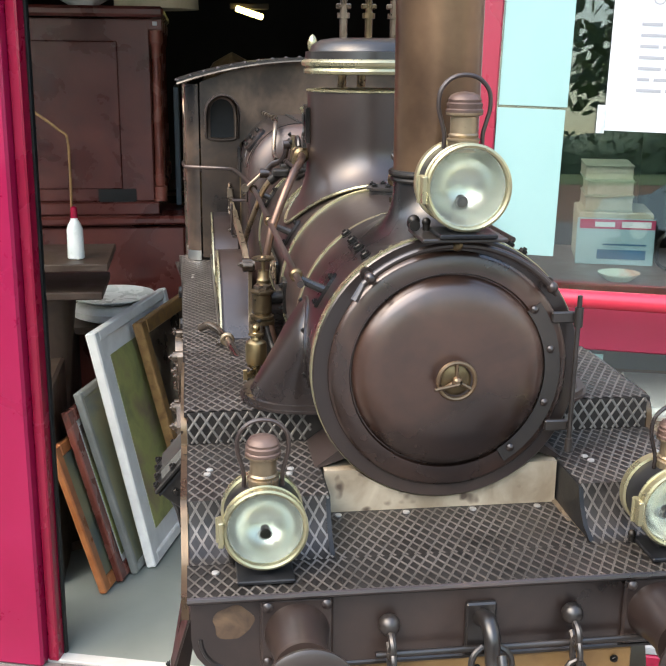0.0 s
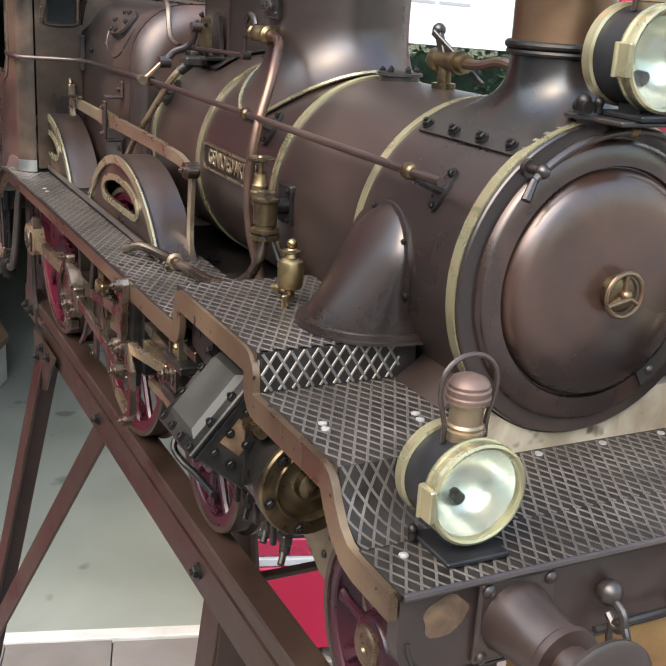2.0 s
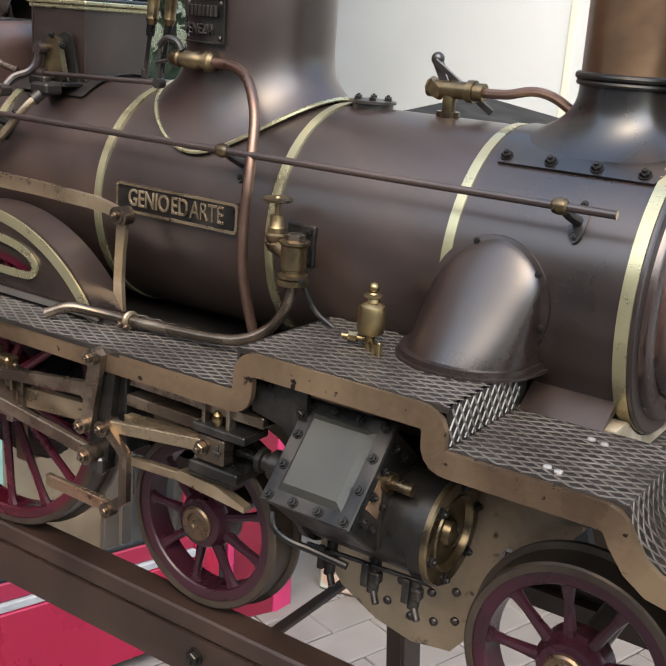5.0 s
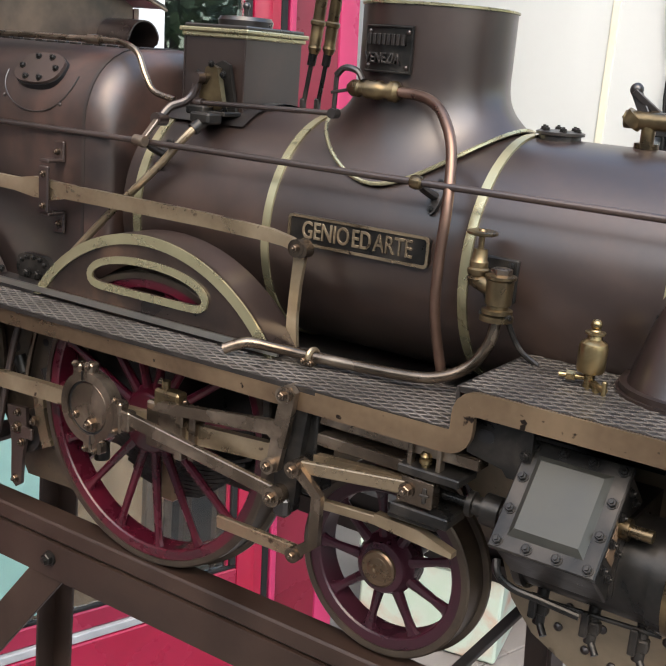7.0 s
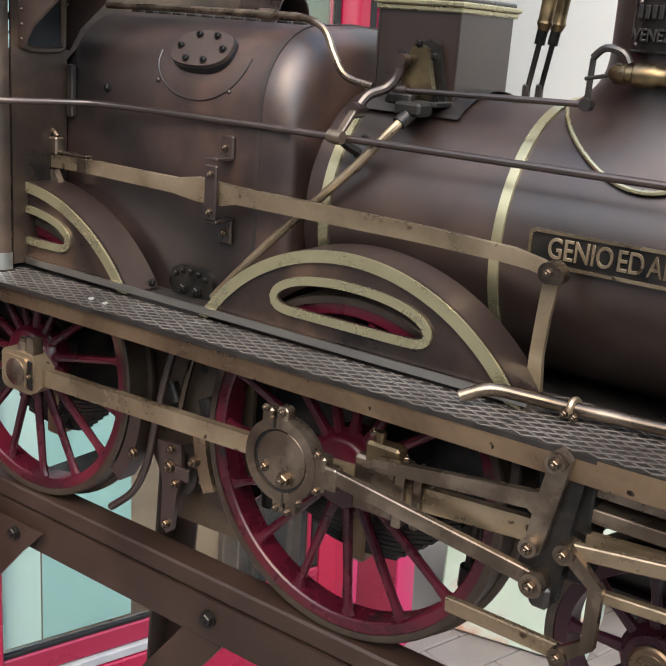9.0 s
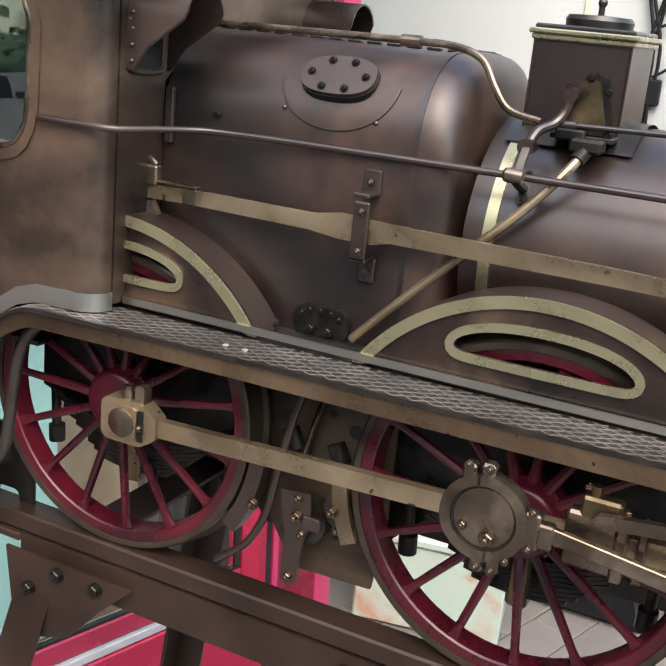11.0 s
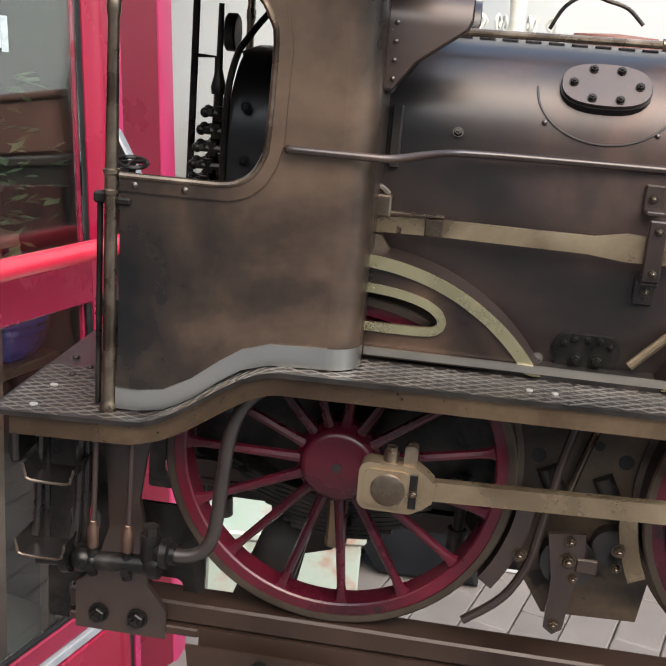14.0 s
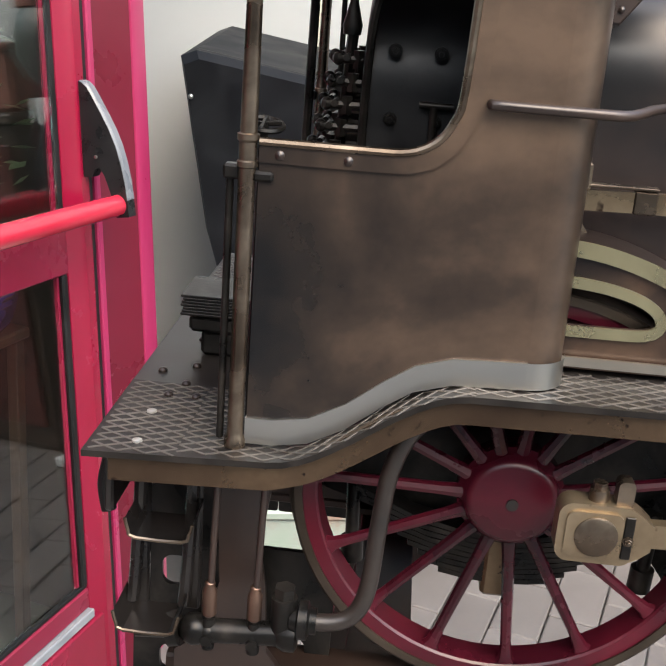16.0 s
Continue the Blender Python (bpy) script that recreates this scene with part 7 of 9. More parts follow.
# ---- brake gear between the driving wheels ----
for cx, a0, a1 in ((0.258, -34, -6), (0.531, 184, 205)):
    ar = [(cx + 0.1040 * math.cos(radians(a0 + (a1 - a0) * i / 8)), 1.155 + 0.1040 * math.sin(radians(a0 + (a1 - a0) * i / 8))) for i in range(9)]
    br = [(cx + 0.1140 * math.cos(radians(a0 + (a1 - a0) * i / 8)), 1.155 + 0.1140 * math.sin(radians(a0 + (a1 - a0) * i / 8))) for i in range(9)]
    bk = part("brake_shoe", Bld().slab(ar + br[::-1], -0.1120, -0.0980), ROD if cx > 0.4 else BROWN, loco, "curved brake shoe")
    am_ = math.radians((a0 + a1) / 2)
    bolts(BOLT_ME, bk, [(cx + 0.1150 * math.cos(am_), -0.1120, 1.155 + 0.1150 * math.sin(am_))], (0, -1, 0), 1.6)
hg = part("brake_hanger", Bld().slab([(0.381, 1.1280), (0.402, 1.1300), (0.4035, 1.1100), (0.399, 1.0950), (0.3965, 1.0680), (0.391, 1.0640), (0.3855, 1.0680), (0.386, 1.1000)], -0.1060, -0.1030).box((0.4045, -0.1065, 1.1110), (0.012, 0.003, 0.009), 0.0008), BROWN, loco, "brake hanger linkage")
bolts(BOLT_ME, hg, [(0.394, -0.106, 1.1250), (0.398, -0.106, 1.1020), (0.391, -0.106, 1.0710), (0.4210, -0.104, 1.1110)], (0, -1, 0), 1.3)
bolts(BOLT_ME, hg, [(0.394, -0.106, 1.1130)], (0, -1, 0), 1.9)
stay = part("frame_stay", Bld().slab([(0.352, 1.200), (0.446, 1.200), (0.446, 1.120), (0.440, 1.070), (0.385, 1.068), (0.352, 1.120)], -0.0890, -0.0860), FRAME_TAN, loco, "dusty tan frame plate")
# Black discs on the uncut plate paint the dark of its holes.
for x, z, r_ in ((0.371, 1.168, 0.0045), (0.420, 1.170, 0.0045), (0.404, 1.178, 0.003)):
    part("plate_hole", Bld().cyl((x, -0.0893, z), (x, -0.0880, z), r_, n=20), BLACK, stay)
part("brake_cylinder", Bld().cyl((0.395, -0.100, 1.108), (0.395, -0.070, 1.108), 0.016, n=24).cyl((0.418, -0.098, 1.12), (0.418, -0.07, 1.12), 0.011, n=20), BROWN_DK, loco)
part("spring_coil", Bld().cyl((0.376, -0.09, 1.162), (0.382, -0.09, 1.150), 0.006).cyl((0.408, -0.09, 1.160), (0.414, -0.09, 1.148), 0.006), IRON, loco)
part("sand_pipe_rear", Bld().tube([(0.392, -0.098, 1.205), (0.384, -0.102, 1.175), (0.377, -0.105, 1.135), (0.372, -0.1065, 1.108), (0.360, -0.107, 1.084), (0.339, -0.107, 1.0655)], 0.0027, 10), BROWN, loco, "bent sand pipe")
part("sand_pipe_front", Bld().tube([(0.404, -0.095, 1.200), (0.395, -0.095, 1.17), (0.388, -0.095, 1.14)], 0.0022, 10), STEEL, loco)
# leaf springs behind the wheels
for cx in (0.258, 0.531):
    for s in (-1, 1):
        lf = Bld()
        for i in range(9):
            L_ = 0.072 - 0.0055 * i
            lf.ribbon([(cx + L_ * t, 1.124 - 0.0029 * i + (0.020 * L_ / 0.072) * t * t * L_ / 0.072) for t in (-1, -0.6, -0.2, 0.2, 0.6, 1)], s * 0.090, s * 0.077, 0.0025)
        ls = part("leaf_spring", lf, IRON, loco, "laminated leaf spring")
        part("buckle", Bld().box((cx, s * 0.0835, 1.110), (0.013, 0.016, 0.038), 0.002), VALANCE, ls, "tan spring buckle")
        for e in (-1, 1):
            part("hanger", Bld().cyl((cx + e * 0.0735, s * 0.0835, 1.142), (cx + e * 0.072, s * 0.0835, 1.110), 0.0034).cyl((cx + e * 0.072, s * 0.0835, 1.112), (cx + e * 0.0715, s * 0.0835, 1.100), 0.0058), IRON, ls)
# ---- rear steps and injector ----
for s in (-1, 1):
    col = part("rear_bracket", Bld().slab([(0.1050, 1.0600), (0.1050, 1.0290), (0.1620, 1.0290), (0.1620, 1.0480), (0.1500, 1.0640), (0.1480, 1.1000), (0.1440, 1.1200), (0.1480, 1.1500), (0.1560, 1.1760), (0.1560, 1.1840), (0.1210, 1.1840), (0.1230, 1.1500), (0.1260, 1.1000), (0.1160, 1.0680)], s * 0.1190, s * 0.1150), BROWN, loco, "riveted rear bracket plate")
    bolts(BOLT_DK, col, [(0.1200, s * 0.1190, 1.0410), (0.1445, s * 0.1190, 1.0410)], (0, s, 0), 2.6)
    for x in (0.093, 0.1165):
        part("step_post", Bld().box((x, s * 0.1370, 1.140), (0.0075, 0.004, 0.086), 0.001).tube([(x, s * 0.1395, 1.175), (x - 0.002, s * 0.1400, 1.12), (x - 0.003, s * 0.1420, 1.101)], 0.0028, 8), BROWN_DK, loco)
    for z, x in ((1.1450, 0.106), (1.0985, 0.101)):
        tr = [(-0.0145, 0.009), (-0.0130, 0.003), (-0.0100, 0.0), (0.0100, 0.0), (0.0130, 0.003), (0.0145, 0.009)]
        vs, fs = [], []
        for y in (s * 0.138, s * 0.162):
            for o in (0, -0.0012):
                vs += [(x + u, y, z + w + o) for u, w in tr]
        n = len(tr)
        for k in (0, n):
            fs += [(k + i, k + i + 1, 2 * n + k + i + 1, 2 * n + k + i) for i in range(n - 1)]
        fs += [(i, i + 1, n + i + 1, n + i) for i in range(n - 1)] + [(2 * n + i, 3 * n + i, 3 * n + i + 1, 2 * n + i + 1) for i in range(n - 1)]
        st = part("foot_step", Bld().add(vs, fs), BROWN_DK, loco, "pressed footstep with raised ends")
        part("step_edge", Bld().tube([(x + u, s * 0.162, z + w) for u, w in tr], 0.0008, 6, 2), STEEL, st)
for s in (-1, 1):
    for (x0, x1, z0, z1), (a0, a1, c0, c1) in (((0.080, 0.1285, 1.065, 1.182), (0.094, 0.1135, 1.084, 1.101)), ((0.080, 0.1285, 1.022, 1.0645), (0.0935, 0.1255, 1.033, 1.0495)), ((0.129, 0.1800, 1.022, 1.110), (0.1465, 0.1675, 1.038, 1.061))):
        po = [((x0 + x1) / 2 + x, (z0 + z1) / 2 + z) for x, z in rrect(x1 - x0, z1 - z0, 0.002)]
        ph = [((a0 + a1) / 2 + x, (c0 + c1) / 2 + z) for x, z in rrect(a1 - a0, c1 - c0, 0.0055)]
        part("rear_frame_plate", Bld().slab(po, s * 0.1010, s * 0.0980, ph), IRON, loco, "dark frame plate with a rounded opening")
part("rear_drop", Bld().box((0.0805, 0, 1.166), (0.004, 0.296, 0.036), 0.001), BROWN_DK, loco, "rear drag plate")
part("hose", Bld().tube([(0.079, -0.140, 1.170), (0.077, -0.141, 1.158), (0.079, -0.142, 1.146)], 0.0035, 10), RUBBER, loco)
ij = part("injector", Bld().cyl((0.117, -0.146, 1.0915), (0.163, -0.146, 1.0945), 0.0056, n=20).lathe((0.158, -0.146, 1.0945), X, [(0, 0.0062), (0.003, 0.0078), (0.008, 0.0078), (0.009, 0.006)], 20).lathe((0.163, -0.147, 1.1035), X, [(0, 0.0052), (0.003, 0.0060), (0.004, 0.0088), (0.008, 0.0088), (0.009, 0.006), (0.012, 0.006)], 20).cyl((0.160, -0.146, 1.094), (0.160, -0.146, 1.114), 0.0058).cyl((0.160, -0.146, 1.1135), (0.160, -0.146, 1.119), 0.0048, n=6).ball((0.120, -0.146, 1.0920), 0.0075).cyl((0.108, -0.146, 1.0905), (0.113, -0.146, 1.0915), 0.0082).cyl((0.093, -0.145, 1.0890), (0.110, -0.146, 1.0910), 0.0046), IRON, loco, "dark injector body")
part("injector_pipe_rear", Bld().tube([(0.168, -0.1475, 1.1035), (0.183, -0.1475, 1.1045), (0.192, -0.1465, 1.1100), (0.1965, -0.1450, 1.1230), (0.1985, -0.1420, 1.1500), (0.2015, -0.1400, 1.1780), (0.210, -0.1390, 1.1980), (0.226, -0.1390, 1.2090), (0.260, -0.139, 1.2115), (0.54, -0.139, 1.2125)], 0.0040, 12, 5), BROWN_DK, loco, "bent delivery pipe under the board")
for x in (0.1265, 0.1470):
    tl = part("valve_spindle", Bld().cyl((x, -0.1475, 1.100), (x + 0.002, -0.149, 1.176), 0.0016), BROWN, loco)
    part("sleeve", Bld().lathe((x, -0.1475, 1.101), Z, [(0, 0.0022), (0.001, 0.0034), (0.013, 0.0034), (0.015, 0.0024), (0.017, 0.0024), (0.018, 0.0016)], 14), COPPER, tl)
    part("spindle_foot", Bld().ball((x, -0.1475, 1.0925), 0.0046).cyl((x, -0.1475, 1.084), (x, -0.1475, 1.100), 0.0030).cyl((x, -0.153, 1.0905), (x, -0.146, 1.0905), 0.0026), IRON, tl)


# ---- display stand ----
stand = thing("display_stand", (0.5, 0, 0), "brown painted angle-iron trestle stand bolted together", "stand")


def angle_iron(a, b, w, th, side, flange):
    """An L section from a to b: one leaf w wide facing side, the other turned in along flange."""
    a, b, side, flange = Vector(a), Vector(b), Vector(side), Vector(flange)
    bl = Bld().bar(a, b, w, th, 0.0006, side)
    off = flange * (w / 2)
    inw = -side * (w / 2 - th / 2)
    return bl.bar(a + off + inw, b + off + inw, w - th, th, 0.0006, flange)


for s in (-1, 1):
    yb = s * 0.1150
    bm_ = part("rail_beam", Bld().slabx([(s * 0.0850, 1.0375), (yb, 1.0375), (yb, 1.0085), (s * 0.1110, 1.0085), (s * 0.1110, 1.0335), (s * 0.0850, 1.0335)], 0.182, 1.09), STAND, stand, "angle-iron beam under the wheels")
    part("rail", Bld().slabx([(s * 0.0945, 1.0530), (s * 0.1130, 1.0530), (s * 0.1145, 1.0515), (s * 0.1145, 1.0405), (s * 0.1120, 1.0378), (s * 0.0945, 1.0378)], 0.100, 1.09), STAND, stand, "flat rail bar carrying the wheels")
    part("rail_foot", Bld().box((0.141, s * 0.1050, 1.0345), (0.082, 0.024, 0.0060), 0.001), STAND, stand)
    for x in (0.440, 0.722):
        bolts(BOLT_DK, bm_, [(x, s * 0.1152, 1.0245)], (0, s, 0), 2.4)
    # rear leg: splayed out and back
    lg = part("leg", angle_iron((0.205, s * 0.1190, 1.020), (0.000, s * 0.279, 0.004), 0.030, 0.0035, (0, s, 0), (-1, 0, 0)), STAND, stand, "splayed angle-iron leg")
    part("foot_plate", Bld().box((0.0, s * 0.275, 0.004), (0.06, 0.05, 0.008), 0.001), STAND, lg)
    gus = part("gusset", Bld().slab([(0.176, 1.030), (0.285, 1.030), (0.262, 1.008), (0.232, 0.975), (0.185, 0.960)], s * 0.1210, s * 0.1235), STAND, stand, "bolted gusset plate")
    bolts(BOLT_DK, gus, [(x, s * 0.1236, z) for x, z in ((0.198, 1.004), (0.223, 1.022), (0.256, 1.022))], (0, s, 0), 2.2)
    # rear brace from the beam to the foot of the leg
    if s < 0:
        br = part("brace", Bld().bar((0.446, s * 0.1085, 1.025), (0.128, s * 0.1880, 0.590), 0.028, 0.0035, 0.0006), STAND, stand, "diagonal flat brace")
        bolts(BOLT_DK, br, [(0.136, s * 0.190, 0.602)], (0, s, 0), 2.2)
    # front leg
    fl = part("leg", angle_iron((0.742, s * 0.1085, 1.030), (0.760, s * 0.230, 0.004), 0.030, 0.0035, (0, s, 0), (1, 0, 0)), STAND, stand, "splayed angle-iron leg")
    part("foot_plate", Bld().box((0.760, s * 0.228, 0.004), (0.06, 0.05, 0.008), 0.001), STAND, fl)
for x, w in ((0.205, 0.036), (0.742, 0.008)):
    part("cross_bar", Bld().box((x, 0, 1.0230), (w, 0.225, 0.004), 0.0006), STAND, stand)


# ---- the shop front ----
DIR = Vector((0.290, 0.957, 0)).normalized()
NRM = Vector((DIR.y, -DIR.x, 0))
H0 = Vector((-0.610, 0.402, 0))
LROT = Matrix((DIR, NRM, Z)).transposed().to_4x4()
LM = Matrix.Translation(H0) @ LROT
rng = random.Random(7)


def L3(u, n, z):
    return LM @ Vector((u, n, z))


def lbox(b, u0, u1, n0, n1, z0, z1, ch=0.003):
    return b.box(L3((u0 + u1) / 2, (n0 + n1) / 2, (z0 + z1) / 2), (u1 - u0, n1 - n0, z1 - z0), ch, LROT)


solid("ground", Bld().box((0, 0, -0.10), (160, 160, 0.16), 0), CONCRETE, "worn grey concrete ground before the shop", "ground", kind="structure")
solid("floor_1", lbox(Bld(), -3.2, 1.0, -5.0, -0.02, -0.019, 0.002, 0), FLOOR, "worn grey-green shop floor", "floor", kind="structure")
solid("threshold", lbox(Bld(), -0.97, 0.0, -0.025, 0.012, -0.012, 0.004, 0.002), STONE, "worn stone door threshold", "threshold", kind="structure")

# the leaf and its post lean against the level of the rails: the forecourt slopes
UD, UP = Vector((0.2534, 0.9669, -0.0300)).normalized(), Vector((-0.0714, 0.0496, 0.9962)).normalized()
ND = UD.cross(UP)
DROT = Matrix((UD, ND, UP)).transposed().to_4x4()
DM = Matrix.Translation(H0 + DIR * 0.85 + Z - UD * 0.85 - UP) @ DROT


def D3(u, n, z):
    return DM @ Vector((u, n, z))


def dbox(b, u0, u1, n0, n1, z0, z1, ch=0.003):
    return b.box(D3((u0 + u1) / 2, (n0 + n1) / 2, (z0 + z1) / 2), (u1 - u0, n1 - n0, z1 - z0), ch, DROT)


def dbar(prof, z0, z1):
    """An upright bar with the section prof of (u, n)."""
    k = len(prof)
    return Bld().add([D3(u, n, z) for z in (z0, z1) for u, n in prof], [(i, (i + 1) % k, k + (i + 1) % k, k + i) for i in range(k)] + [tuple(range(k))[::-1], tuple(range(k, 2 * k))])


leaf = thing("door_leaf", D3(0, 0, 0.02), "crimson glazed door leaf with a push bar", "door")
part("kick_panel", dbox(Bld(), 0.03, 0.790, -0.020, 0.028, 0.012, 0.207), SHOPRED, leaf, "crimson kick panel")
part("glazing_strip", dbox(Bld(), 0.064, 0.768, 0.002, 0.022, 0.2075, 0.2250, 0.002), GREYTRIM, leaf, "grey glazing strip")
part("bottom_rail", dbox(Bld(), 0.064, 0.768, -0.012, 0.012, 0.2255, 0.2660, 0.003), WINERED, leaf, "duller crimson bottom rail")
part("bottom_seal", dbox(Bld(), 0.064, 0.768, -0.008, 0.008, 0.2662, 0.2740, 0.001), RUBBER, leaf)
part("stile", dbox(Bld(), 0.0, 0.064, -0.022, 0.022, 0.012, 2.15), SHOPRED, leaf)
part("stile", dbar([(0.767, -0.022), (0.832, -0.022), (0.832, 0.020), (0.828, 0.024), (0.806, 0.024), (0.800, 0.018), (0.770, 0.010), (0.767, 0.004)], 0.012, 2.15), SHOPRED, leaf, "crimson stile with a moulded edge")
part("mid_rail", dbox(Bld(), 0.064, 0.766, -0.018, 0.014, 0.862, 0.950), WINERED, leaf, "duller crimson middle rail")
part("top_rail", dbox(Bld(), 0.064, 0.766, -0.02, 0.02, 2.05, 2.15), SHOPRED, leaf)
for z0, z1 in ((0.2745, 0.8615), (0.9505, 2.0495)):
    part("seal", dbox(Bld(), 0.750, 0.766, -0.008, 0.012, z0, z1, 0.003), RUBBER, leaf)
    part("seal", dbox(Bld(), 0.744, 0.750, -0.008, 0.004, z0, z1, 0.001), WINERED, leaf)
    for n in ((-0.003, 0.012) if z0 > 0.5 else (-0.003,)):
        g = part("pane", dbox(Bld(), 0.064, 0.744, n - 0.003, n + 0.003, z0, z1, 0), GLASS, leaf)
        g.visible_shadow = False
bar_ = part("push_bar", Bld().cyl(D3(0.03, 0.085, 0.976), D3(0.816, 0.085, 0.976), 0.0185, n=28), BARRED, leaf, "glossy crimson tubular push bar")
hin = [(0.024, 1.150), (0.024, 1.022), (0.040, 1.022), (0.048, 1.036), (0.056, 1.038), (0.064, 1.026), (0.074, 0.998), (0.084, 0.955)]
hout = [(0.108, 0.957), (0.1055, 0.985), (0.1020, 1.016), (0.0965, 1.045), (0.0890, 1.073), (0.0775, 1.101), (0.0640, 1.127), (0.0500, 1.152), (0.0390, 1.170), (0.0300, 1.178), (0.024, 1.180)]
for u in (0.022, 0.812):
    hp = hin + hout
    n_ = len(hp)
    lv = part("bar_lever", Bld().add([D3(u + d, a, z) for d in (0.0, 0.024) for a, z in hp], [(i, (i + 1) % n_, n_ + (i + 1) % n_, n_ + i) for i in range(n_)] + [tuple(range(n_))[::-1], tuple(range(n_, 2 * n_))]), BLACKPL, bar_, "black curved push-bar lever")
    k_ = len(hout) - 1
    gr = [D3(u + d, a + w, z + w * 0.5) for d, w in ((0.001, 0.0), (0.004, 0.003), (0.020, 0.003), (0.023, 0.0)) for a, z in hout[1:]]
    part("lever_face", Bld().add(gr, [(j * k_ + i, j * k_ + i + 1, (j + 1) * k_ + i + 1, (j + 1) * k_ + i) for j in range(3) for i in range(k_ - 1)]), LEVERGREY, lv, "satin grey outer face")
    part("lever_screw", Bld().lathe(D3(u - 0.0002, 0.050, 1.056), -UD, [(0, 0.0034), (0.0012, 0.0030), (0.0016, 0.0)], 14), NICKEL, lv)
# gap, post; shade and reflection are put into the colours of its two faces
solid("door_seal", dbar([(0.834, -0.030), (0.861, -0.030), (0.861, 0.006), (0.856, 0.012), (0.840, 0.012), (0.834, 0.006)], 0.0, 2.15), RUBBER, "black rubber strip in the gap beside the door", "door seal", kind="structure")
pst = thing("door_post", D3(0.92, 0, 0.0), "crimson metal door post with shade and reflection in its colours", "door frame", kind="structure")
part("post_bar", dbox(Bld(), 0.862, 0.879, -0.03, 0.016, 0.0, 2.3, 0.003), PINKRED, pst)
part("post_body", dbar([(0.880, -0.030), (0.994, -0.030), (0.994, 0.020), (0.8815, -0.004)], 0.0, 2.3), SHADECRIMSON, pst, "crimson post side, shade put into its colour")
part("post_face", dbar([(0.995, -0.040), (1.058, -0.040), (1.064, -0.034), (1.064, 0.006), (1.058, 0.014), (1.006, 0.024), (0.998, 0.022), (0.995, 0.016)], 0.0, 2.3), PINKRED, pst, "satin outer face, a reflection put into its pink")
for u, nm in ((-0.97, "doorway_post"),):
    q = thing(nm, L3(u, 0, 0), "glossy crimson doorway post", "door frame", kind="structure")
    part("post_body", lbox(Bld(), -1.105, -0.965, -0.035, 0.045, 0.0, 2.3, 0.006), DOORWAYRED, q)
    part("post_step", lbox(Bld(), -0.965, -0.938, -0.035, 0.015, 0.0, 2.3, 0.004), SHOPRED, q)
    part("seal", lbox(Bld(), -0.938, -0.932, -0.035, -0.02, 0.0, 2.3, 0.001), RUBBER, q)
part_w = thing("window_1", L3(-1.7, 0, 0), "crimson framed fixed shop window", "window", kind="structure")
part("window_sill", lbox(Bld(), -2.4, -1.105, -0.03, 0.02, 0.0, 0.185, 0.004), SHOPRED, part_w)
part("window_rail", lbox(Bld(), -2.4, -1.105, -0.02, 0.02, 1.0, 1.06, 0.004), SHOPRED, part_w)
g = part("pane", lbox(Bld(), -2.4, -1.105, -0.003, 0.003, 0.185, 1.0, 0), GLASS, part_w)
g.visible_shadow = False
g = part("pane", lbox(Bld(), -2.4, -1.105, -0.003, 0.003, 1.06, 2.15, 0), GLASS, part_w)
g.visible_shadow = False
solid("transom", lbox(Bld(), -2.4, 1.02, -0.04, 0.03, 2.15, 2.3, 0.006), SHOPRED, "crimson beam over the shop front", "door frame", kind="structure")
solid("wall_fascia", lbox(Bld(), -3.4, 1.02, -0.25, 0.02, 2.301, 4.2, 0), RENDERW, "plain rendered wall above the shop front", "wall", kind="structure")
solid("wall_pier", lbox(Bld(), -3.4, -2.401, -0.25, 0.02, 0.0, 2.3, 0), RENDERW, "plain rendered pier beside the window", "wall", kind="structure")
solid("wall_north", Bld().box((0.35, 2.45, 1.6), (3.3, 0.2, 3.3), 0), PLASTER, "white plastered wall with a faint seam", "wall", kind="structure")
solid("wall_seam", Bld().box((-0.076, 2.348, 1.6), (0.022, 0.008, 3.2), 0.002), SEAM, "faint yellowed joint strip on the white wall", "wall joint", kind="structure")
solid("wall_shop_back", lbox(Bld(), -3.4, 1.2, -5.2, -5.0, 0.0, 2.8, 0), DARKROOM, "shop back wall with the room's dimness in its colour", "wall", kind="structure")
solid("wall_shop_side", lbox(Bld(), -3.4, -3.2, -5.0, -0.26, 0.0, 2.8, 0), DARKROOM, "shop side wall with the room's dimness in its colour", "wall", kind="structure")
solid("wall_shop_end", lbox(Bld(), 0.990, 1.02, -5.0, -0.031, 0.0, 2.8, 0), DARKROOM, "shop end wall with the room's dimness in its colour", "wall", kind="structure")
solid("ceiling_shop", lbox(Bld(), -3.4, 1.2, -5.2, -0.26, 2.8, 2.9, 0), DARKROOM, "shop ceiling with the room's dimness in its colour", "ceiling", kind="structure")


# ---- notices on the door glass ----
def sheet(name, u0, u1, z0, z1, n, mat, label, bars=(), ink=None):
    ob = thing(name, D3((u0 + u1) / 2, n, z0), label, "notice")
    part("paper", dbox(Bld(), u0, u1, n, n + 0.0012, z0, z1, 0.0004), mat, ob)
    for a, b, c, d in bars:
        part("text_bar", dbox(Bld(), a, b, n + 0.0016, n + 0.0020, c, d, 0), ink or GREYINK, ob)
    return ob


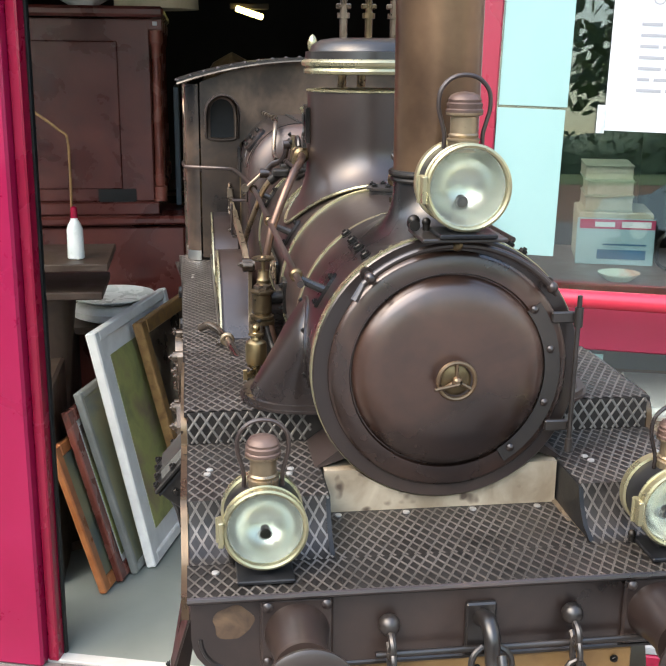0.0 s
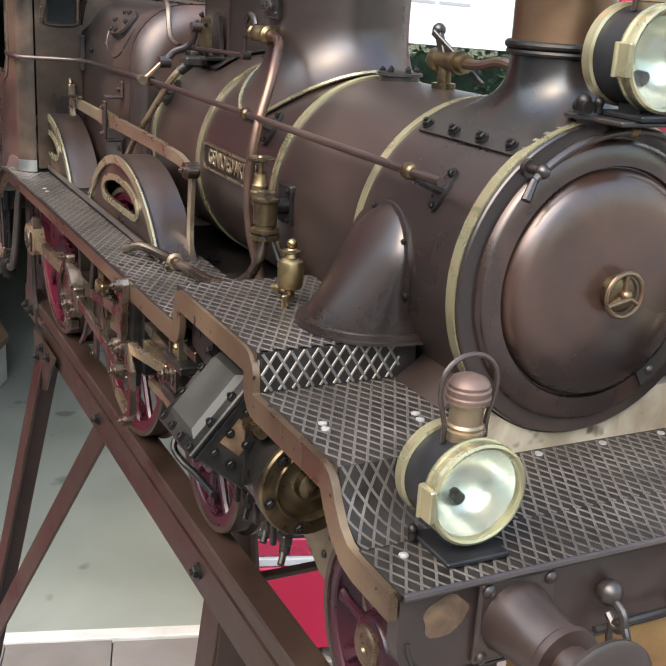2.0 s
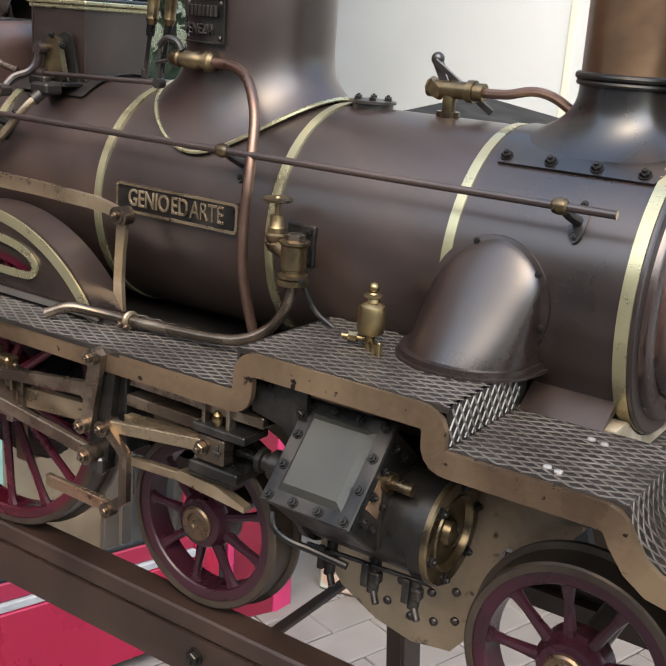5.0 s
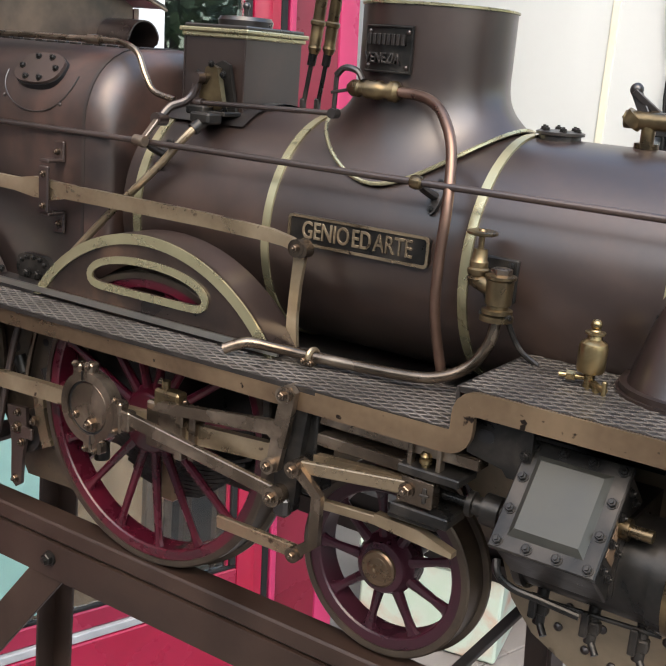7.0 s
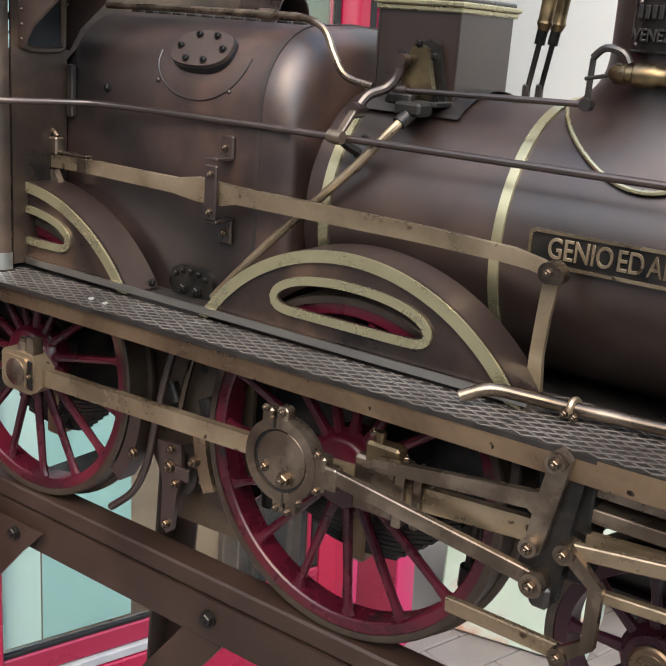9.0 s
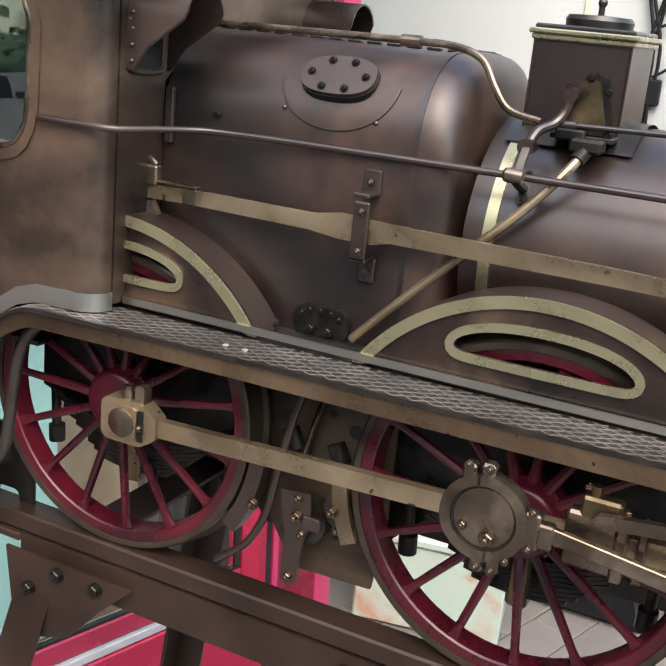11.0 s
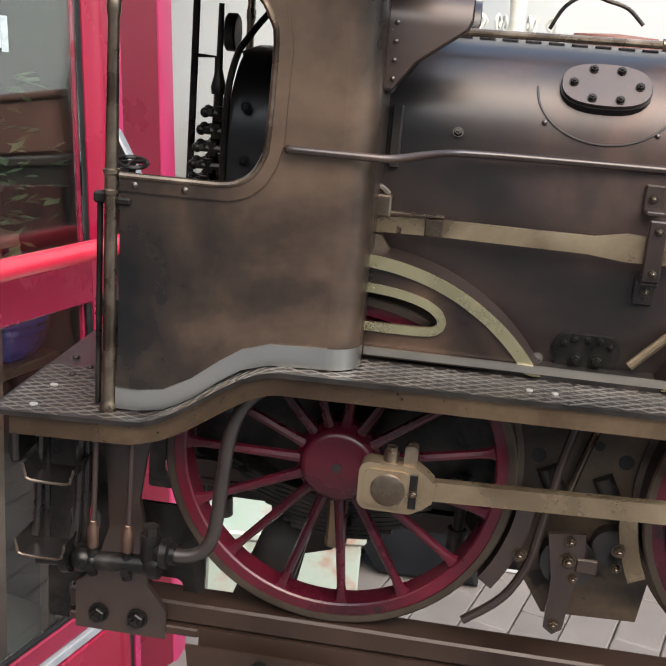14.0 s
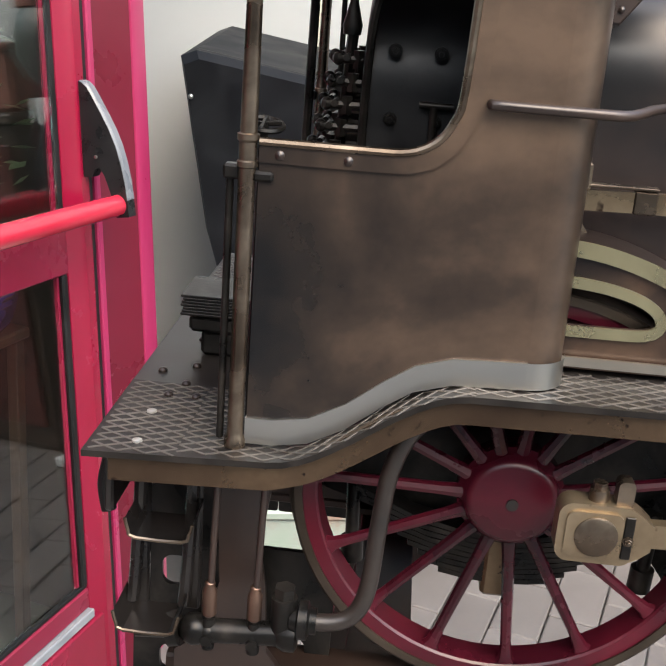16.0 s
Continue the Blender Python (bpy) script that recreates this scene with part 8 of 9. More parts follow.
sheet("poster", 0.068, 0.203, 1.348, 1.66, 0.0165, MINT, "mint green poster sheet taped on the door glass")
sheet("poster", 0.066, 0.200, 1.051, 1.343, 0.0165, MINT, "mint green poster sheet taped on the door glass")
sheet("poster", 0.146, 0.322, 0.280, 0.852, -0.0062, MINT, "large mint green sheet behind the lower glass")
sheet("poster", 0.070, 0.143, 0.280, 0.852, -0.0062, PALEMINT, "paler mint sheet behind the lower glass")
lines = []
for k, wd in enumerate((0.10, 0.13, 0.09, 0.12, 0.11, 0.06, 0.12)):
    z = 1.510 - 0.021 * k
    lines += [(0.332, 0.332 + wd * 0.4, z, z + 0.006), (0.340 + wd * 0.4, 0.332 + wd, z, z + 0.006)]
notice = sheet("notice", 0.277, 0.550, 1.307, 1.616, 0.0165, PAPER, "white opening-hours notice taped on the glass", lines)
txt = bpy.data.curves.new("heading", "FONT")
txt.body, txt.size, txt.extrude = "ORARIO", 0.034, 0.0003
txt.align_x = 'CENTER'
txt.materials.append(GREYINK)
to = new("heading", txt)
tm = Matrix.Translation(D3(0.412, 0.0183, 1.550)) @ Matrix((UD * -1, UP, ND)).transposed().to_4x4()
WORLD[to] = tm
to.parent = notice
to.matrix_parent_inverse = WORLD[notice].inverted()
to.matrix_basis = tm
for u in (0.270, 0.557):
    sheet("tape_strip", u - 0.008, u + 0.008, 1.301, 1.356, 0.0182, TAPE, "crumpled clear tape on the door glass")


def ltube(name, pts, r, mat, parent, label=""):
    return part(name, Bld().tube([L3(*p) for p in pts], r, 8, 4), mat, parent, label)


# ---- behind the door glass ----
tbl = thing("display_table", L3(0.35, -0.30, 0), "dark wooden display table behind the door glass", "table")
part("tabletop", lbox(Bld(), 0.05, 0.66, -0.55, -0.06, 0.974, 0.998), DKWOOD, tbl)
part("apron", lbox(Bld(), 0.07, 0.64, -0.53, -0.08, 0.92, 0.974), DKWOOD, tbl)
for u in (0.09, 0.62):
    for n in (-0.51, -0.10):
        part("leg", lbox(Bld(), u - 0.02, u + 0.02, n - 0.02, n + 0.02, 0.004, 0.92), DKWOOD, tbl)
dsh = thing("green_dish", L3(0.352, -0.11, 0.9985), "pale green dish on the display table", "dish")
part("dish", Bld().lathe(L3(0.352, -0.112, 0.9985), Z, [(0, 0.026), (0.004, 0.030), (0.014, 0.044), (0.017, 0.045), (0.014, 0.041), (0.006, 0.026), (0.005, 0.0)], 32), FLORAL, dsh)
crl = thing("iron_scroll", L3(0.43, -0.20, 0.9985), "black wrought-iron scroll on the display table", "ornament")
part("scroll", Bld().tube([L3(u, -0.20, z) for u, z in ((0.470, 0.999), (0.464, 1.010), (0.448, 1.018), (0.440, 1.035), (0.444, 1.075), (0.468, 1.092), (0.496, 1.085), (0.508, 1.050), (0.515, 1.028))], 0.0045, 8, 4), IRON, crl)
zb = 1.1195
for k, (du, w) in enumerate(((0.0, 0.112), (0.004, 0.108), (-0.003, 0.112))):
    bk = thing("book", L3(0.34, -0.40, zb), "pale hardback book lying in a small stack", "book", "stacked books")
    for dz in (0.0, 0.032):
        part("board", lbox(Bld(), 0.284 + du, 0.284 + du + w, -0.48, -0.31, zb + dz, zb + dz + 0.003, 0.001), BOOKGREEN, bk, "pale green cloth board")
    part("pages", lbox(Bld(), 0.286 + du, 0.281 + du + w, -0.476, -0.314, zb + 0.003, zb + 0.032, 0.001), PAGES, bk)
    zb += 0.0355
bx = thing("paper_block", L3(0.35, -0.4, 0.9985), "block of old magazines under the books", "magazines")
part("block", lbox(Bld(), 0.272, 0.442, -0.48, -0.300, 0.9985, 1.1190), PAGES, bx)
mg = thing("magazine", L3(0.35, -0.29, 0.9985), "pale blue magazine with a pink band propped upside down", "magazine")
part("cover", lbox(Bld(), 0.270, 0.446, -0.297, -0.290, 0.9985, 1.106, 0.001), MAGBLUE, mg)
part("pink_band", lbox(Bld(), 0.276, 0.446, -0.2898, -0.2892, 1.082, 1.104, 0), PINKRED, mg)
for a, b, c, d in ((0.370, 0.436, 1.086, 1.100), (0.310, 0.355, 1.087, 1.098)):
    part("text_bar", lbox(Bld(), a, b, -0.2890, -0.2886, c, d, 0), PAPER, mg)
part("title_bar", lbox(Bld(), 0.318, 0.428, -0.2890, -0.2886, 1.012, 1.034, 0), NAVY, mg)
part("text_bar", lbox(Bld(), 0.330, 0.428, -0.2890, -0.2886, 1.044, 1.048, 0), NAVY, mg)
ch = thing("wooden_chest", L3(0.55, -0.3, 0), "tan wooden chest standing behind the lower glass", "chest")
part("body", lbox(Bld(), 0.345, 0.660, -0.52, -0.10, 0.012, 0.655, 0.006), TANWOOD, ch)
part("lid", lbox(Bld(), 0.340, 0.665, -0.53, -0.09, 0.656, 0.680, 0.005), TANWOOD, ch)
part("plinth", lbox(Bld(), 0.355, 0.650, -0.51, -0.11, 0.002, 0.012, 0), DKWOOD, ch)
cl = thing("folded_cloth", L3(0.55, -0.3, 0.681), "crumpled white cloth lying on the chest", "cloth")
part("cloth", lbox(Bld(), 0.40, 0.655, -0.40, -0.105, 0.681, 0.712, 0.012), LINEN, cl)
pst_ = thing("plant_stand", L3(0.77, -0.23, 0.004), "dark wooden stand under the blue pot", "stand")
part("stand_top", lbox(Bld(), 0.675, 0.865, -0.325, -0.135, 0.690, 0.7115, 0.004), DKWOOD, pst_)
for u in (0.695, 0.845):
    for n in (-0.305, -0.155):
        part("leg", lbox(Bld(), u - 0.012, u + 0.012, n - 0.012, n + 0.012, 0.004, 0.690, 0.002), DKWOOD, pst_)
pot = thing("glazed_pot", L3(0.77, -0.23, 0.712), "dark blue glazed ribbed pot on a stand", "pot")
pp_ = [(0, 0.06), (0.004, 0.085)] + [(0.02 + 0.018 * k + 0.009 * j, 0.094 + 0.018 * math.sin(math.pi * (k + 1) / 9) + (0.004 if j else 0.0)) for k in range(8) for j in (0, 1)] + [(0.175, 0.095), (0.185, 0.10), (0.190, 0.098), (0.185, 0.088), (0.10, 0.085), (0.10, 0.0)]
part("bowl", Bld().lathe(L3(0.77, -0.23, 0.712), Z, pp_, 40), BLUEGLAZE, pot)
plant = thing("potted_plant", L3(0.77, -0.30, 0.80), "dark leafy plant standing in the blue pot", "plant")
lf_ = Bld()
for k in range(150):
    a, r, h = rng.uniform(0, 6.28), rng.uniform(0.02, 0.14), rng.uniform(0.02, 0.42)
    c = L3(0.77 + r * math.cos(a), -0.23 + r * 0.8 * math.sin(a), 0.84 + h)
    d = Vector((math.cos(a), math.sin(a), rng.uniform(-0.4, 0.7))).normalized()
    e = d.cross(Z).normalized()
    ln, w = rng.uniform(0.03, 0.06), rng.uniform(0.008, 0.016)
    lf_.add([c, c + d * ln * 0.5 + e * w, c + d * ln, c + d * ln * 0.5 - e * w, c + d * ln * 0.5 + Z * 0.004], [(0, 1, 4), (1, 2, 4), (2, 3, 4), (3, 0, 4)])
part("leaves", lf_, LEAF_GREEN, plant)["kind"] = "stuff"
part("stem", Bld().tube([L3(0.77, -0.23, 0.81), L3(0.772, -0.235, 0.95), L3(0.76, -0.22, 1.10)], 0.004, 6).tube([L3(0.77, -0.23, 0.82), L3(0.81, -0.25, 0.92), L3(0.84, -0.27, 1.02)], 0.003, 6), DKWOOD, plant)

# ---- shop interior beyond the doorway ----
sb = thing("sideboard", (-2.6, -0.6, 0), "dark mahogany sideboard with a moulded top", "sideboard")
part("body", Bld().box((-2.75, -0.72, 0.45), (1.10, 1.10, 0.86), 0.006), MAHOG, sb)
part("top", Bld().box((-2.75, -0.70, 0.905), (1.16, 1.18, 0.03), 0.008), MAHOG, sb)
part("front_post", Bld().lathe((-2.23, -0.20, 0.02), Z, [(0, 0.03), (0.05, 0.03), (0.06, 0.022), (0.75, 0.020), (0.77, 0.03), (0.85, 0.03)], 16), MAHOG, sb)
part("base", Bld().box((-2.75, -0.72, 0.012), (1.05, 1.05, 0.02), 0), DKWOOD, sb)
cbn = thing("cabinet", (-2.7, -0.5, 0.921), "dark mahogany cabinet with turned columns on the sideboard", "cabinet")
part("body", Bld().box((-2.72, -0.50, 1.275), (0.98, 0.46, 0.62), 0.005), MAHOG, cbn)
part("plinth", Bld().box((-2.72, -0.50, 0.943), (1.02, 0.49, 0.044), 0.004), MAHOG, cbn)
part("cornice", Bld().box((-2.72, -0.49, 1.605), (1.08, 0.54, 0.035), 0.01), MAHOG, cbn)
part("side_panel", Bld().box((-2.229, -0.53, 1.26), (0.010, 0.30, 0.50), 0.004), MAHOG, cbn)
# Black strip paints the dark inside the vent slot; nothing is cut.
part("vent_slot", Bld().box((-2.228, -0.40, 0.985), (0.004, 0.13, 0.05), 0), RUBBER, cbn)
for x in (-2.255, -2.55, -2.90, -3.17):
    part("column", Bld().lathe((x, -0.252, 0.965), Z, [(0, 0.024), (0.05, 0.024), (0.055, 0.016), (0.07, 0.019), (0.30, 0.0175), (0.52, 0.016), (0.535, 0.020), (0.54, 0.024), (0.62, 0.024)], 18), MAHOG_LT, cbn)
    part("capital", Bld().box((x, -0.252, 1.565), (0.052, 0.052, 0.04), 0.004), MAHOG, cbn)
part("ivory_inlay", Bld().box((-2.2285, -0.252, 1.568), (0.004, 0.016, 0.014), 0.001), PAPER, cbn)
solid("slate_slab", Bld().box((-2.55, -0.19, 1.14), (0.26, 0.020, 0.43), 0.003), SLATE, "blue-grey slate slab leaning against the cabinet", "slab")
shd = thing("lamp_shade", (-2.45, -0.22, 1.6235), "pale domed lamp shade standing on the cabinet", "lamp")
part("dome", Bld().lathe((-2.45, -0.25, 1.6235), Z, [(0, 0.15), (0.05, 0.148), (0.11, 0.125), (0.16, 0.08), (0.18, 0.03), (0.185, 0.0)], 32), SHADE, shd)
tur = thing("soup_tureen", (-2.40, -0.52, 1.6235), "white porcelain tureen with a lid on the cabinet", "tureen")
part("bowl", Bld().lathe((-2.40, -0.50, 1.6235), Z, [(0, 0.05), (0.01, 0.055), (0.03, 0.09), (0.07, 0.12), (0.09, 0.115), (0.09, 0.0)], 28), ENAMEL, tur)
part("lid", Bld().lathe((-2.40, -0.50, 1.714), Z, [(0, 0.118), (0.02, 0.10), (0.045, 0.05), (0.05, 0.012), (0.07, 0.016), (0.08, 0.0)], 28), ENAMEL, tur)
tubel = thing("tube_lamp", (-4.2, 0.10, 1.60), "glowing yellowish fluorescent tube lamp deep in the shop", "lamp")
part("tube", Bld().cyl((-4.05, 0.11, 1.70), (-4.15, 0.24, 1.665), 0.016, n=14), GLOW, tubel)
part("housing", Bld().box((-4.11, 0.175, 1.715), (0.03, 0.20, 0.03), 0.004), DKWOOD, tubel)
part("cord", Bld().cyl((-4.11, 0.175, 1.72), (-4.11, 0.175, 2.81), 0.004, n=8), RUBBER, tubel)
# low table with platter
lt = thing("side_table", (-1.95, -0.42, 0), "dark worn wooden side table", "table")
part("tabletop", Bld().box((-2.02, -0.42, 0.590), (0.30, 0.56, 0.025), 0.004), DKWOOD, lt)
for x in (-2.14, -1.90):
    for y in (-0.66, -0.18):
        part("leg", Bld().lathe((x, y, 0.004), Z, [(0, 0.014), (0.1, 0.018), (0.4, 0.022), (0.573, 0.024)], 12), DKWOOD, lt)
cus = thing("folded_quilt", (-2.0, -0.40, 0.603), "white quilted bundle on the side table", "cloth")
part("quilt", Bld().lathe((-2.02, -0.40, 0.6035), Z, [(0, 0.12), (0.012, 0.15), (0.035, 0.155), (0.05, 0.13), (0.055, 0.0)], 30), LINEN, cus)
plt = thing("enamel_platter", (-2.0, -0.43, 0.66), "white enamel oval platter with a blue rim on the quilt", "platter")
part("dish", Bld().lathe((-2.02, -0.42, 0.6590), Z, [(0, 0.09), (0.004, 0.10), (0.018, 0.145), (0.022, 0.146), (0.018, 0.138), (0.008, 0.10), (0.006, 0.0)], 36), ENAMEL, plt)
sh = thing("wall_shelf_unit", (-1.75, -0.62, 0), "worn dark wooden stand with a shelf", "shelf")
part("shelf", Bld().box((-1.60, -0.56, 0.885), (0.34, 0.36, 0.022), 0.003), DKWOOD, sh)
part("shelf", Bld().box((-1.60, -0.56, 0.800), (0.30, 0.32, 0.022), 0.003), DKWOOD, sh)
part("pedestal", Bld().lathe((-1.60, -0.58, 0.004), Z, [(0, 0.14), (0.03, 0.14), (0.05, 0.06), (0.3, 0.05), (0.6, 0.07), (0.76, 0.09), (0.785, 0.10)], 20), DKWOOD, sh)
bo = thing("bottle", (-1.52, -0.475, 0.896), "white plastic bottle with a red cap on the stand", "bottle")
part("bottle_body", Bld().lathe((-1.52, -0.475, 0.8965), Z, [(0, 0.02), (0.003, 0.024), (0.085, 0.023), (0.10, 0.018), (0.112, 0.010), (0.118, 0.010)], 24), ENAMEL, bo)
part("cap", Bld().lathe((-1.52, -0.475, 1.014), Z, [(0, 0.011), (0.03, 0.009), (0.034, 0.0)], 18), SHOPRED, bo)
sk = thing("wall_pipe", (-1.75, -0.52, 0.9), "thin yellow bent rod standing on the shelf", "rod")
part("rod", Bld().tube([(-1.66, -0.50, 0.8965), (-1.66, -0.495, 1.20), (-1.66, -0.52, 1.25), (-1.66, -0.60, 1.31)], 0.004, 8, 3), GILT, sk)


def leaning_frame(label, base, along, width, height, lean, bw, mats, paint, dep=0.022, mat_w=0.0):
    """A picture frame standing on its lower edge; base: its lower near corner; lean: how far the top leans back."""
    ob = thing("picture_frame", base, label, "picture", "pictures leaning on the floor")
    ex = Vector((along[0], along[1], 0)).normalized()
    back = Vector((ex.y, -ex.x, 0))
    if back.y > 0:
        back = -back
    ez = (back * lean + Z * math.sqrt(max(0.01, height * height - lean * lean))).normalized()
    ey = ez.cross(ex)
    M = Matrix((ex, ey, ez)).transposed().to_4x4()
    B = Vector(base)

    def pb(x0, x1, z0, z1, y0, y1, ch):
        c = B + ex * ((x0 + x1) / 2) + ez * ((z0 + z1) / 2) + ey * ((y0 + y1) / 2)
        return Bld().box(c, (x1 - x0, y1 - y0, z1 - z0), ch, M)

    sy = 1 if ey.y > 0 else -1
    d0, d1 = sorted((0.0, sy * dep))
    part("stile", pb(0, bw, 0, height, d0, d1, 0.004), mats, ob)
    part("stile", pb(width - bw, width, 0, height, d0, d1, 0.004), mats, ob)
    part("rail", pb(bw, width - bw, 0, bw, d0, d1, 0.004), mats, ob)
    part("rail", pb(bw, width - bw, height - bw, height, d0, d1, 0.004), mats, ob)
    m0, m1 = sorted((sy * 0.003, sy * (dep - 0.010)))
    if mat_w:
        part("mount", pb(bw, width - bw, bw, height - bw, m0, m1, 0), WHITEP, ob, "white mount board")
        m0, m1 = sorted((sy * (dep - 0.010), sy * (dep - 0.008)))
        q = bw + mat_w
    else:
        q = bw
    part("picture", pb(q, width - q, q, height - q, m0, m1, 0), paint, ob, "painted picture surface")
    return ob


leaning_frame("white painted frame with a green landscape leaning on frames", (-1.335, -0.302, 0.003), (-0.95, 0.30), 0.62, 0.72, 0.155, 0.032, WHITEP, PAINT_GREEN, 0.030, 0.055)
leaning_frame("gilt frame with a dark flower still life leaning", (-1.530, -0.170, 0.003), (-0.95, 0.31), 0.49, 0.70, 0.17, 0.045, GILT, PAINT_FLOWER, 0.030)
leaning_frame("pale narrow frame leaning behind a white one", (-1.300, -0.345, 0.003), (-0.95, 0.30), 0.50, 0.56, 0.15, 0.022, GREYPAINT, PAINT_BLUE, 0.022)
leaning_frame("reddish wooden frame with a small landscape leaning", (-1.255, -0.385, 0.003), (-0.95, 0.30), 0.45, 0.52, 0.14, 0.04, MAHOG_LT, PAINT_GREEN, 0.022, 0.02)
leaning_frame("orange-brown wooden frame leaning", (-1.190, -0.425, 0.003), (-0.95, 0.30), 0.42, 0.44, 0.13, 0.035, ORANGEWOOD, PAINT_BLUE, 0.022)
solid("crate", Bld().box((-1.62, -0.66, 0.30), (0.72, 0.26, 0.592), 0.008), DKWOOD, "dark wooden chest that the pictures lean on", "chest")
# plinth with bricks, leather and a carved figure
pl_ = thing("plinth", (-2.5, -0.1, 0), "white painted plinth with a tan wooden top", "plinth")
part("sides", Bld().add([(x, y, z) for z in (0.003, 0.150) for x, y in ((-2.19, 0.10), (-2.23, 0.17), (-2.35, 0.23), (-3.0, 0.23), (-3.0, -0.12), (-2.19, -0.12))], [(0, 1, 7, 6), (1, 2, 8, 7), (2, 3, 9, 8), (3, 4, 10, 9), (4, 5, 11, 10), (5, 0, 6, 11), (0, 5, 4, 3, 2, 1), (6, 7, 8, 9, 10, 11)]), WHITEP, pl_, sharp=20)
part("top_board", Bld().add([(x, y, z) for z in (0.1505, 0.170) for x, y in ((-2.18, 0.105), (-2.222, 0.18), (-2.345, 0.24), (-3.0, 0.24), (-3.0, -0.12), (-2.18, -0.12))], [(0, 1, 7, 6), (1, 2, 8, 7), (2, 3, 9, 8), (3, 4, 10, 9), (4, 5, 11, 10), (5, 0, 6, 11), (0, 5, 4, 3, 2, 1), (6, 7, 8, 9, 10, 11)]), TANWOOD, pl_, sharp=20)
for k, (x, y, z, a) in enumerate(((-2.28, -0.02, 0.198, 0.1), (-2.30, 0.10, 0.198, -0.15), (-2.46, 0.05, 0.198, 0.3), (-2.36, 0.03, 0.254, 0.2), (-2.42, -0.06, 0.198, 0.0))):
    solid("brick", Bld().box((x, y, z), (0.11, 0.10, 0.054), 0.006, Matrix.Rotation(a, 4, 'Z')), BRICKM, "old reddish brick lying on the plinth", "brick", "bricks on the plinth")
lb = Bld()
n1, n2 = 22, 12
for j in range(n2 + 1):
    for i in range(n1):
        a, p = 2 * math.pi * i / n1, math.pi * j / n2
        w = 1 + 0.10 * math.sin(3 * a + 2 * p) + 0.06 * math.sin(7 * a)
        lb.v.append((-2.45 + 0.17 * w * math.sin(p) * math.cos(a), 0.02 + 0.19 * w * math.sin(p) * math.sin(a), 0.435 - 0.155 * w * math.cos(p)))
lb.f += [(j * n1 + i, j * n1 + (i + 1) % n1, (j + 1) * n1 + (i + 1) % n1, (j + 1) * n1 + i) for j in range(n2) for i in range(n1)]
solid("leather_bag", lb, LEATHER, "slumped shiny black leather bag", "bag")
sb_ = Bld()
prof = [(0.0, 0.13), (0.02, 0.14), (0.10, 0.12), (0.20, 0.105), (0.28, 0.12), (0.36, 0.15), (0.45, 0.165), (0.52, 0.14), (0.58, 0.08), (0.62, 0.075), (0.68, 0.10), (0.74, 0.115), (0.80, 0.11), (0.86, 0.07), (0.90, 0.0)]
for h, r in prof:
    for i in range(36):
        a = 2 * math.pi * i / 36
        w = r * (1 + 0.07 * math.sin(5 * a + 9 * h) + 0.05 * math.sin(11 * a - 6 * h))
        sb_.v.append((-2.55 + w * math.cos(a), 0.02 + w * math.sin(a), 0.58 + h))
sb_.f += [(j * 36 + i, j * 36 + (i + 1) % 36, (j + 1) * 36 + (i + 1) % 36, (j + 1) * 36 + i) for j in range(len(prof) - 1) for i in range(36)] + [tuple(range(36))[::-1]]
solid("carved_statue", sb_, CARVED, "worn carved wooden statue on a black bag", "statue")
solid("statue_stand", Bld().cyl((-2.60, 0.02, 0.171), (-2.60, 0.02, 0.60), 0.10, n=24), DKWOOD, "dark round wooden block under the statue", "block")

# ---- against the white wall ----
case = thing("instrument_case", (0.0, 1.95, 0), "large black tapered instrument case leaning by the white wall", "case")
cs = [(-0.335, 1.185), (-0.30, 1.200), (0.03, 1.150), (0.13, 1.05), (0.43, 0.004), (0.17, 0.004), (-0.155, 0.45), (-0.265, 0.80)]
cx_, cz_ = 0.05, 0.6
n_ = len(cs)
vs = []
for y, k in ((1.80, 0.97), (1.82, 1.0), (2.26, 1.0), (2.29, 0.97)):
    vs += [(cx_ + (x - cx_) * k, y, max(0.004, cz_ + (z - cz_) * k + (0.035 if y > 2.0 and z > 1.0 else 0.0))) for x, z in cs]
fs = [(j * n_ + i, j * n_ + (i + 1) % n_, (j + 1) * n_ + (i + 1) % n_, (j + 1) * n_ + i) for j in range(3) for i in range(n_)] + [tuple(range(n_)), tuple(range(3 * n_, 4 * n_))]
cb = part("shell", Bld().add(vs, fs), CASE, case, sharp=20)
part("seam_band", Bld().add([(cx_ + (x - cx_) * 1.004, y, max(0.004, cz_ + (z - cz_) * 1.004)) for y in (1.840, 1.852) for x, z in cs], [(i, (i + 1) % n_, n_ + (i + 1) % n_, n_ + i) for i in range(n_)]), RUBBER, cb)
part("stud", Bld().ball((-0.305, 1.797, 1.10), 0.006), NICKEL, cb)
cabl = thing("hanging_cables", (0.12, 2.30, 1.3), "bundle of dark cables hanging down the white wall", "cable")
for k, (dx, sw) in enumerate(((0.0, 0.010), (0.012, -0.012), (0.022, 0.016), (0.030, -0.006))):
    part("cable", Bld().tube([(0.085 + dx, 2.325, 2.6), (0.080 + dx + sw, 2.325, 2.0), (0.095 + dx - sw * 2, 2.325, 1.62), (0.108 + dx * 0.5 + sw, 2.325, 1.40), (0.112 + dx * 0.6, 2.325, 1.20), (0.112 + dx, 2.325, 0.9)], 0.005, 8, 5), RUBBER, cabl)
part("loop", Bld().tube([(0.125, 2.33, 1.46), (0.165, 2.33, 1.47), (0.185, 2.33, 1.42), (0.165, 2.33, 1.36), (0.125, 2.33, 1.33)], 0.004, 8, 5), RUBBER, cabl)
